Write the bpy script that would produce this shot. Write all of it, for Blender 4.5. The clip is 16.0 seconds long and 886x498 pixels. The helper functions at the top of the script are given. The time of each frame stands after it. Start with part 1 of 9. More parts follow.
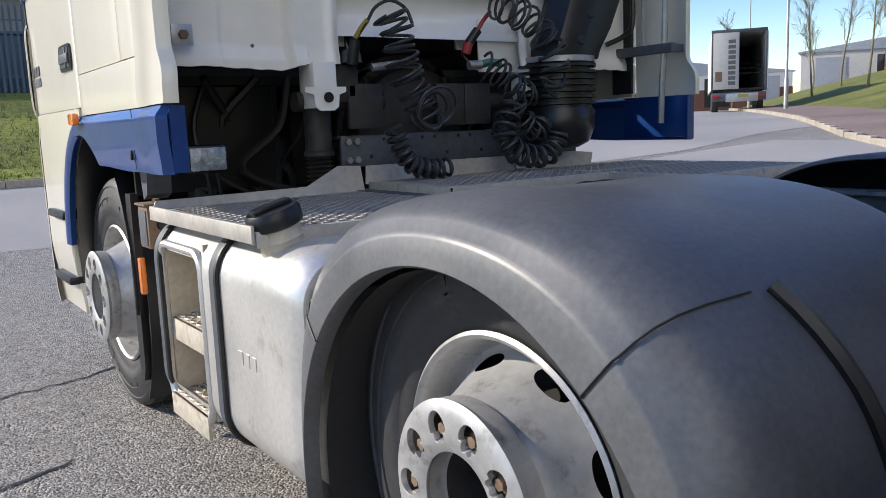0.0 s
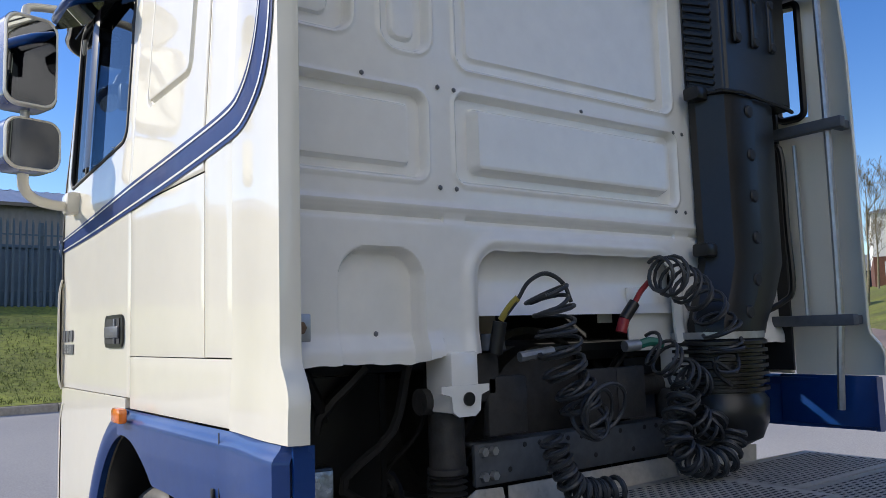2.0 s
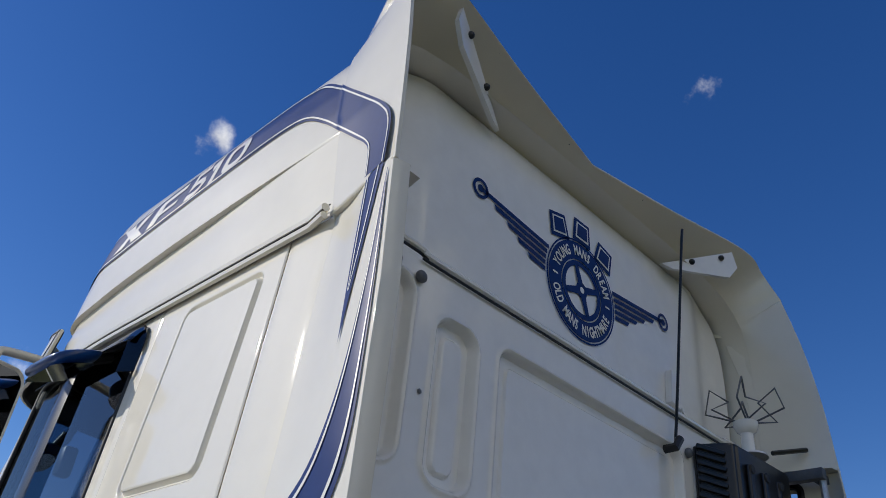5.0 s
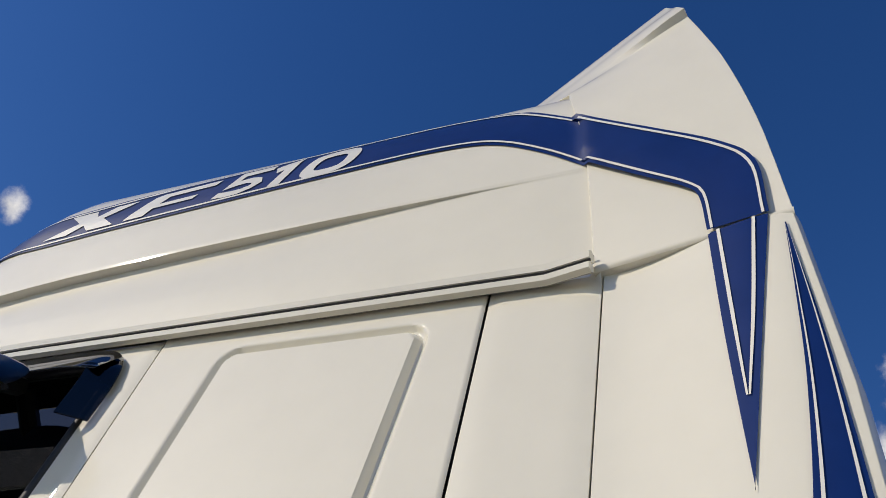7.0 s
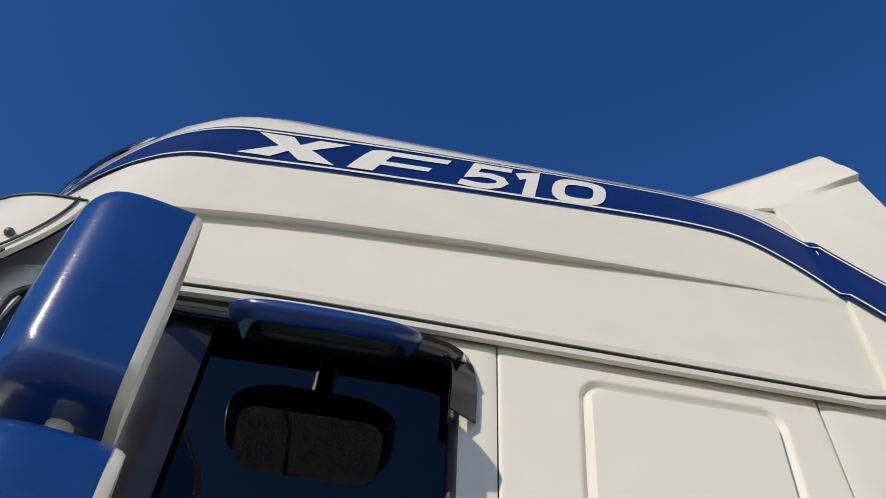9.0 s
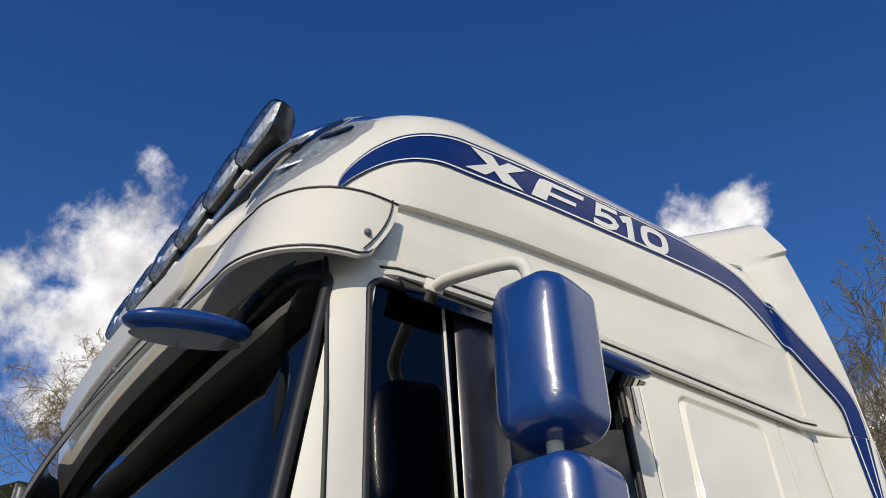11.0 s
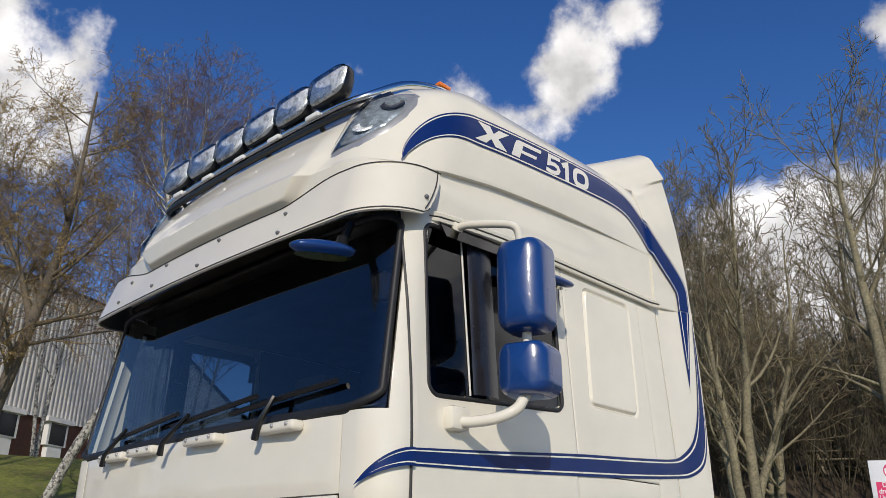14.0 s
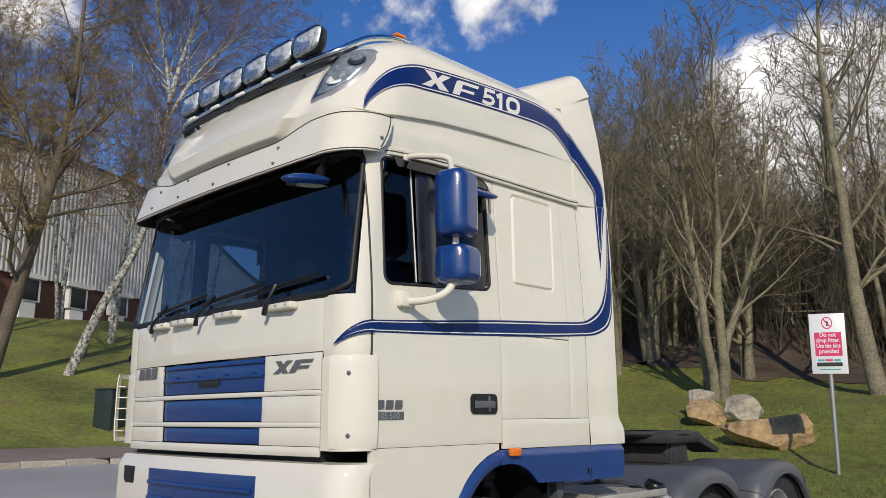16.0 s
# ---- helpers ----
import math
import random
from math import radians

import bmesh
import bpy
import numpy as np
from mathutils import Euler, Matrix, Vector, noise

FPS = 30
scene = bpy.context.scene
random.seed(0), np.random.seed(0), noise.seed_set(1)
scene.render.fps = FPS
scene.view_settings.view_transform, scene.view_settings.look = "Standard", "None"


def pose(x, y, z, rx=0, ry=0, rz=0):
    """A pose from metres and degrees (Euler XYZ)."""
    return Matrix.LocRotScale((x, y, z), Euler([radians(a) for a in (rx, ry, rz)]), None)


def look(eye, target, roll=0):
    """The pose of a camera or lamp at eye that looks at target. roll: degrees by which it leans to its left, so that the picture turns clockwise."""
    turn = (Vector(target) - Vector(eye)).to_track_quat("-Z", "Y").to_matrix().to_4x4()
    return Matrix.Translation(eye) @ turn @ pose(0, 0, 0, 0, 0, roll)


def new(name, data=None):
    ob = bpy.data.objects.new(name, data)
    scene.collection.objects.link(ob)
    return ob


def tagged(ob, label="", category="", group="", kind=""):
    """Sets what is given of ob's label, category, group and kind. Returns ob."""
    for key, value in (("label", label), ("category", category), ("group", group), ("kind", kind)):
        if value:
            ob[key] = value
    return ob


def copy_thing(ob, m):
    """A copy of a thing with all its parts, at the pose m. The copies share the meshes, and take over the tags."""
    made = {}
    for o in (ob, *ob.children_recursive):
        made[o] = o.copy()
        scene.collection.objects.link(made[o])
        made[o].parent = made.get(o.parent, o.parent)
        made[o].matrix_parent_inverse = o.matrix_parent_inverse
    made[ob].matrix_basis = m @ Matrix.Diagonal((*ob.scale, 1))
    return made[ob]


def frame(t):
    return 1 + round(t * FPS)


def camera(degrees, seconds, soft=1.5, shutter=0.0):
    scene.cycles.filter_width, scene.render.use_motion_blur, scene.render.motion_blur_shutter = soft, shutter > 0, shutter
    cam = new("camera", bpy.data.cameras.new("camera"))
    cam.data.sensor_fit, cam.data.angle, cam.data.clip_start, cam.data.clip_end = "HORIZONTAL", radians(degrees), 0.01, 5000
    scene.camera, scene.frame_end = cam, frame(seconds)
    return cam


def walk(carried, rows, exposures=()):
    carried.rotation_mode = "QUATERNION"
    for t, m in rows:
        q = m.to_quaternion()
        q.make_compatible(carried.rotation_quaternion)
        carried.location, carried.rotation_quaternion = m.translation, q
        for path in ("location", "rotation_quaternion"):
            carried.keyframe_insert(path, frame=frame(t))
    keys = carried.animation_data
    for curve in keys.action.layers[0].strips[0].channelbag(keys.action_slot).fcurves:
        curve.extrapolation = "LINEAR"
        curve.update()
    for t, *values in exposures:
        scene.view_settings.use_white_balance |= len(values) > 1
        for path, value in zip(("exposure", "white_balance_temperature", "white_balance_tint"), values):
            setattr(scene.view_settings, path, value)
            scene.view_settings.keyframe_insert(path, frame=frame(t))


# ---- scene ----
cam = camera(57.7, 16.0, 0.7)
PATH = [
    (0, (-2.028, -2.833, 1.205), (-0.879, -1.225, 0.899), -2.3),
    (0.5, (-2.031, -2.541, 1.282), (-0.882, -0.917, 1.077), -2.5),
    (1, (-2.044, -2.259, 1.353), (-0.879, -0.635, 1.285), -2.4),
    (1.5, (-2.008, -2.045, 1.424), (-0.827, -0.433, 1.491), -2.2),
    (2, (-1.998, -1.886, 1.521), (-0.808, -0.292, 1.725), -1.7),
    (2.5, (-2.042, -1.808, 1.596), (-0.841, -0.246, 1.941), -1.1),
    (3, (-2.071, -1.782, 1.633), (-0.871, -0.261, 2.128), -0.4),
    (3.5, (-2.096, -1.747, 1.662), (-0.902, -0.277, 2.307), 0.6),
    (4, (-2.14, -1.699, 1.685), (-0.966, -0.291, 2.484), 2.0),
    (4.5, (-2.167, -1.627, 1.702), (-1.022, -0.293, 2.656), 3.9),
    (7, (-2.051, -0.233, 1.933), (-0.921, 0.465, 3.428), 15.4),
    (7.5, (-2.094, 0.115, 1.936), (-0.898, 0.615, 3.459), 13.8),
    (8, (-2.21, 0.401, 1.883), (-0.952, 0.681, 3.412), 10.8),
    (8.5, (-2.321, 0.759, 1.855), (-1.021, 0.817, 3.374), 7.8),
    (9, (-2.386, 1.144, 1.841), (-1.058, 0.968, 3.325), 4.6),
    (9.5, (-2.459, 1.507, 1.821), (-1.118, 1.104, 3.249), 2.4),
    (10, (-2.481, 1.882, 1.794), (-1.161, 1.276, 3.168), 1.0),
    (12.5, (-2.884, 3.303, 1.698), (-1.649, 2.047, 2.646), -0.5),
    (13, (-3.02, 3.494, 1.662), (-1.769, 2.2, 2.534), 0.2),
    (13.5, (-3.114, 3.708, 1.617), (-1.848, 2.38, 2.416), 0.3),
    (14, (-3.291, 3.837, 1.575), (-2.001, 2.5, 2.315), 0.4),
    (14.5, (-3.512, 3.957, 1.527), (-2.196, 2.606, 2.192), -0.0),
    (15, (-3.723, 4.131, 1.505), (-2.382, 2.763, 2.082), -0.2),
    (15.5, (-3.999, 4.356, 1.505), (-2.639, 2.972, 1.99), -0.4),
    (16, (-4.313, 4.503, 1.489), (-2.947, 3.1, 1.896), -0.4),
]

EXPOSURE = [(t, e, k, 10) for t, e, k in ((0.0, 1.58, 7050), (1.5, 1.45, 6850), (3.0, 1.0, 6650), (4.5, 0.68, 6500), (7.0, 0.67, 7150), (8.5, 0.78, 7050), (10.0, 0.79, 6950), (12.5, 0.67, 6950), (16.0, 0.74, 7100))]
walk(cam, [(t, look(eye, target, roll)) for t, eye, target, roll in PATH], EXPOSURE)

# ---- light: low spring sun from the front left of the lorry, clear sky with a few clouds ----
SUN_WAY = Vector((-0.63, 0.66, 0.48)).normalized()
sun_data = bpy.data.lights.new("sun", "SUN")
sun_data.energy, sun_data.angle, sun_data.color = 1.75, radians(0.55), (1.0, 0.95, 0.87)
sun = new("sun", sun_data)
sun.matrix_world = look(SUN_WAY * 50, (0, 0, 0))


def build_world():
    w = bpy.data.worlds.new("sky")
    scene.world = w
    w.use_nodes = True
    nt = w.node_tree
    N, L = nt.nodes, nt.links
    N.clear()
    out, bg = N.new("ShaderNodeOutputWorld"), N.new("ShaderNodeBackground")
    sky = N.new("ShaderNodeTexSky")
    sky.sky_type, sky.sun_disc = "NISHITA", False
    sky.sun_elevation = math.asin(SUN_WAY.z)
    sky.sun_rotation = math.atan2(SUN_WAY.x, SUN_WAY.y)
    sky.altitude, sky.air_density, sky.dust_density, sky.ozone_density = 500, 1.0, 0.2, 2.2
    bg.inputs["Strength"].default_value = 0.15
    # cumulus: broken noise, thick only round a few places of the sky
    tc, noise_a, noise_b = N.new("ShaderNodeTexCoord"), N.new("ShaderNodeTexNoise"), N.new("ShaderNodeTexNoise")
    noise_a.inputs["Scale"].default_value, noise_a.inputs["Detail"].default_value, noise_a.inputs["Roughness"].default_value = 5.5, 10.0, 0.6
    noise_b.inputs["Scale"].default_value, noise_b.inputs["Detail"].default_value = 16.0, 6.0
    L.new(tc.outputs["Generated"], noise_a.inputs["Vector"])
    L.new(tc.outputs["Generated"], noise_b.inputs["Vector"])
    total = None
    for az, el, size, weight in CLOUDS:
        a, e = radians(az), radians(el)
        d = (math.sin(a) * math.cos(e), math.cos(a) * math.cos(e), math.sin(e))
        dist = N.new("ShaderNodeVectorMath")
        dist.operation = "DISTANCE"
        dist.inputs[1].default_value = d
        L.new(tc.outputs["Generated"], dist.inputs[0])
        ramp = N.new("ShaderNodeMapRange")
        ramp.inputs["From Min"].default_value, ramp.inputs["From Max"].default_value = 0.0, radians(size)
        ramp.inputs["To Min"].default_value, ramp.inputs["To Max"].default_value = weight + 0.12, 0.0
        L.new(dist.outputs["Value"], ramp.inputs["Value"])
        if total is None:
            total = ramp.outputs[0]
        else:
            m = N.new("ShaderNodeMath")
            m.operation = "MAXIMUM"
            L.new(total, m.inputs[0])
            L.new(ramp.outputs[0], m.inputs[1])
            total = m.outputs[0]
    broken = N.new("ShaderNodeMapRange")
    broken.clamp = False
    broken.inputs["To Min"].default_value, broken.inputs["To Max"].default_value = -0.4, 1.4
    L.new(noise_a.outputs["Fac"], broken.inputs["Value"])
    add = N.new("ShaderNodeMath")
    add.operation = "ADD"
    L.new(broken.outputs[0], add.inputs[0])
    L.new(total, add.inputs[1])
    edge = N.new("ShaderNodeMapRange")
    edge.interpolation_type = "SMOOTHSTEP"
    edge.inputs["From Min"].default_value, edge.inputs["From Max"].default_value = 0.88, 1.14
    L.new(add.outputs[0], edge.inputs["Value"])
    tone = N.new("ShaderNodeMapRange")
    tone.inputs["From Min"].default_value, tone.inputs["From Max"].default_value = 0.35, 0.65
    tone.inputs["To Min"].default_value, tone.inputs["To Max"].default_value = 2.5, 4.5
    L.new(noise_b.outputs["Fac"], tone.inputs["Value"])
    comb = N.new("ShaderNodeVectorMath")
    comb.operation = "SCALE"
    comb.inputs[0].default_value = (0.96, 0.98, 1.04)
    L.new(tone.outputs[0], comb.inputs["Scale"])
    mix = N.new("ShaderNodeMix")
    mix.data_type = "RGBA"
    L.new(edge.outputs[0], mix.inputs["Factor"])
    hue = N.new("ShaderNodeHueSaturation")
    hue.inputs["Saturation"].default_value, hue.inputs["Value"].default_value = 1.34, 0.50
    hue.inputs["Hue"].default_value = 0.516
    L.new(sky.outputs["Color"], hue.inputs["Color"])
    L.new(hue.outputs["Color"], mix.inputs["A"])
    L.new(comb.outputs["Vector"], mix.inputs["B"])
    L.new(mix.outputs["Result"], bg.inputs["Color"])
    L.new(bg.outputs[0], out.inputs["Surface"])


# clouds: azimuth from the lorry's nose to its right, elevation, spread (degrees), thickness
CLOUDS = [(100, 29.5, 13, 0.95), (107, 30.5, 9, 0.85), (112, 29.5, 5, 0.5), (152, 36.5, 5, 0.45), (146, 35, 8, 0.52), (149, 33, 5, 0.36), (140, 31, 8, 0.42), (133, 28, 8, 0.25), (140, 27, 6, 0.22),
          (160, 17.5, 14, 0.9), (168, 17, 14.5, 0.9), (153, 14, 9, 0.6), (163, 10, 11, 0.8), (170, 33, 4, 0.45), (22.5, 37.5, 4, 0.45), (14, 18, 4, 0.45), (74, 9, 6, 0.5), (312, 20, 9, 0.45),
          # unseen clouds behind the lorry, added as fill for its rear wall
          (200, 40, 32, 1.1), (185, 20, 24, 0.9), (205, 14, 26, 1.0), (222, 30, 14, 0.7)]
build_world()

# ---- materials ----
def material(name, colour, rough=0.5, metal=0.0, coat=0.0, vary=0.12, grain=40.0, stain=2.5, bump=0.0, bump_scale=200.0, dirt=None, dirt_amount=0.0, spec=0.5, random_tint=0.0):
    """Base colour with grain and stains at two scales, bump and worn dirt."""
    m = bpy.data.materials.new(name)
    m.use_nodes = True
    nt = m.node_tree
    N, L = nt.nodes, nt.links
    b = N["Principled BSDF"]
    b.inputs["Roughness"].default_value, b.inputs["Metallic"].default_value = rough, metal
    b.inputs["Coat Weight"].default_value, b.inputs["Coat Roughness"].default_value = coat, 0.04
    b.inputs["Specular IOR Level"].default_value = spec
    tc = N.new("ShaderNodeTexCoord")

    def noise_at(scale, detail=5.0, roughness=0.55):
        n = N.new("ShaderNodeTexNoise")
        n.inputs["Scale"].default_value, n.inputs["Detail"].default_value, n.inputs["Roughness"].default_value = scale, detail, roughness
        L.new(tc.outputs["Object"], n.inputs["Vector"])
        return n

    big, fine = noise_at(stain), noise_at(grain)
    s = N.new("ShaderNodeMath")
    s.operation = "ADD"
    L.new(big.outputs["Fac"], s.inputs[0])
    L.new(fine.outputs["Fac"], s.inputs[1])
    r = N.new("ShaderNodeMapRange")
    r.inputs["From Min"].default_value, r.inputs["From Max"].default_value = 0.72, 1.28
    r.inputs["To Min"].default_value, r.inputs["To Max"].default_value = 1 - vary, 1 + vary
    L.new(s.outputs[0], r.inputs["Value"])
    scale = N.new("ShaderNodeVectorMath")
    scale.operation = "SCALE"
    scale.inputs[0].default_value = colour
    L.new(r.outputs[0], scale.inputs["Scale"])
    last = scale.outputs["Vector"]
    if random_tint:
        info = N.new("ShaderNodeObjectInfo")
        rr = N.new("ShaderNodeMapRange")
        rr.inputs["To Min"].default_value, rr.inputs["To Max"].default_value = 1 - random_tint, 1 + random_tint
        L.new(info.outputs["Random"], rr.inputs["Value"])
        sc = N.new("ShaderNodeVectorMath")
        sc.operation = "SCALE"
        L.new(last, sc.inputs[0])
        L.new(rr.outputs[0], sc.inputs["Scale"])
        last = sc.outputs["Vector"]
    if dirt:
        spots = noise_at(stain * 2.7, 8.0, 0.65)
        rd = N.new("ShaderNodeMapRange")
        rd.interpolation_type = "SMOOTHSTEP"
        rd.inputs["From Min"].default_value, rd.inputs["From Max"].default_value = 0.62 - dirt_amount * 0.3, 0.82 - dirt_amount * 0.2
        L.new(spots.outputs["Fac"], rd.inputs["Value"])
        mx = N.new("ShaderNodeMix")
        mx.data_type = "RGBA"
        mx.inputs["B"].default_value = (*dirt, 1)
        L.new(rd.outputs[0], mx.inputs["Factor"])
        L.new(last, mx.inputs["A"])
        last = mx.outputs["Result"]
    L.new(last, b.inputs["Base Color"])
    rv = N.new("ShaderNodeMapRange")
    rv.inputs["From Min"].default_value, rv.inputs["From Max"].default_value = 0.3, 0.7
    rv.inputs["To Min"].default_value, rv.inputs["To Max"].default_value = max(0.01, rough * 0.82), min(1.0, rough * 1.2)
    L.new(big.outputs["Fac"], rv.inputs["Value"])
    L.new(rv.outputs[0], b.inputs["Roughness"])
    if bump:
        bn = noise_at(bump_scale, 4.0)
        bp = N.new("ShaderNodeBump")
        bp.inputs["Strength"].default_value, bp.inputs["Distance"].default_value = min(1.0, bump * 2), min(0.02, 0.35 / bump_scale)
        L.new(bn.outputs["Fac"], bp.inputs["Height"])
        L.new(bp.outputs["Normal"], b.inputs["Normal"])
    return m


def glass(name, colour=(0.8, 0.9, 0.95), rough=0.0):
    m = bpy.data.materials.new(name)
    m.use_nodes = True
    b = m.node_tree.nodes["Principled BSDF"]
    b.inputs["Base Color"].default_value = (*colour, 1)
    b.inputs["Transmission Weight"].default_value, b.inputs["Roughness"].default_value, b.inputs["IOR"].default_value = 1.0, rough, 1.45
    return m


def tinted_pane(name, tint, ior=1.5):
    """A thin tinted pane: lets tinted light straight through and mirrors by Fresnel."""
    m = bpy.data.materials.new(name)
    m.use_nodes = True
    nt = m.node_tree
    N, L = nt.nodes, nt.links
    N.remove(N["Principled BSDF"])
    tr, gl, mx, fr = N.new("ShaderNodeBsdfTransparent"), N.new("ShaderNodeBsdfGlossy"), N.new("ShaderNodeMixShader"), N.new("ShaderNodeFresnel")
    tr.inputs["Color"].default_value = (*tint, 1)
    gl.inputs["Roughness"].default_value = 0.01
    fr.inputs["IOR"].default_value = ior
    L.new(fr.outputs[0], mx.inputs["Fac"])
    L.new(tr.outputs[0], mx.inputs[1])
    L.new(gl.outputs[0], mx.inputs[2])
    L.new(mx.outputs[0], N["Material Output"].inputs["Surface"])
    return m


def chipped(name, colour):
    """Asphalt: pale and dark chippings in a grey binder, with broad stains."""
    m = material(name, colour, 0.85, vary=0.25, grain=14, stain=0.3, bump=0.0)
    nt = m.node_tree
    N, L = nt.nodes, nt.links
    b = N["Principled BSDF"]
    old = b.inputs["Base Color"].links[0].from_socket
    tc = N.new("ShaderNodeTexCoord")
    v = N.new("ShaderNodeTexVoronoi")
    v.inputs["Scale"].default_value = 105
    L.new(tc.outputs["Object"], v.inputs["Vector"])
    sep = N.new("ShaderNodeSeparateColor")
    L.new(v.outputs["Color"], sep.inputs["Color"])
    mr = N.new("ShaderNodeMapRange")
    mr.inputs["To Min"].default_value, mr.inputs["To Max"].default_value = 0.4, 1.7
    L.new(sep.outputs[0], mr.inputs["Value"])
    sc = N.new("ShaderNodeVectorMath")
    sc.operation = "SCALE"
    L.new(old, sc.inputs[0])
    L.new(mr.outputs[0], sc.inputs["Scale"])
    L.new(sc.outputs["Vector"], b.inputs["Base Color"])
    bp = N.new("ShaderNodeBump")
    bp.invert = True
    bp.inputs["Strength"].default_value, bp.inputs["Distance"].default_value = 0.9, 0.012
    L.new(v.outputs["Distance"], bp.inputs["Height"])
    L.new(bp.outputs["Normal"], b.inputs["Normal"])
    return m


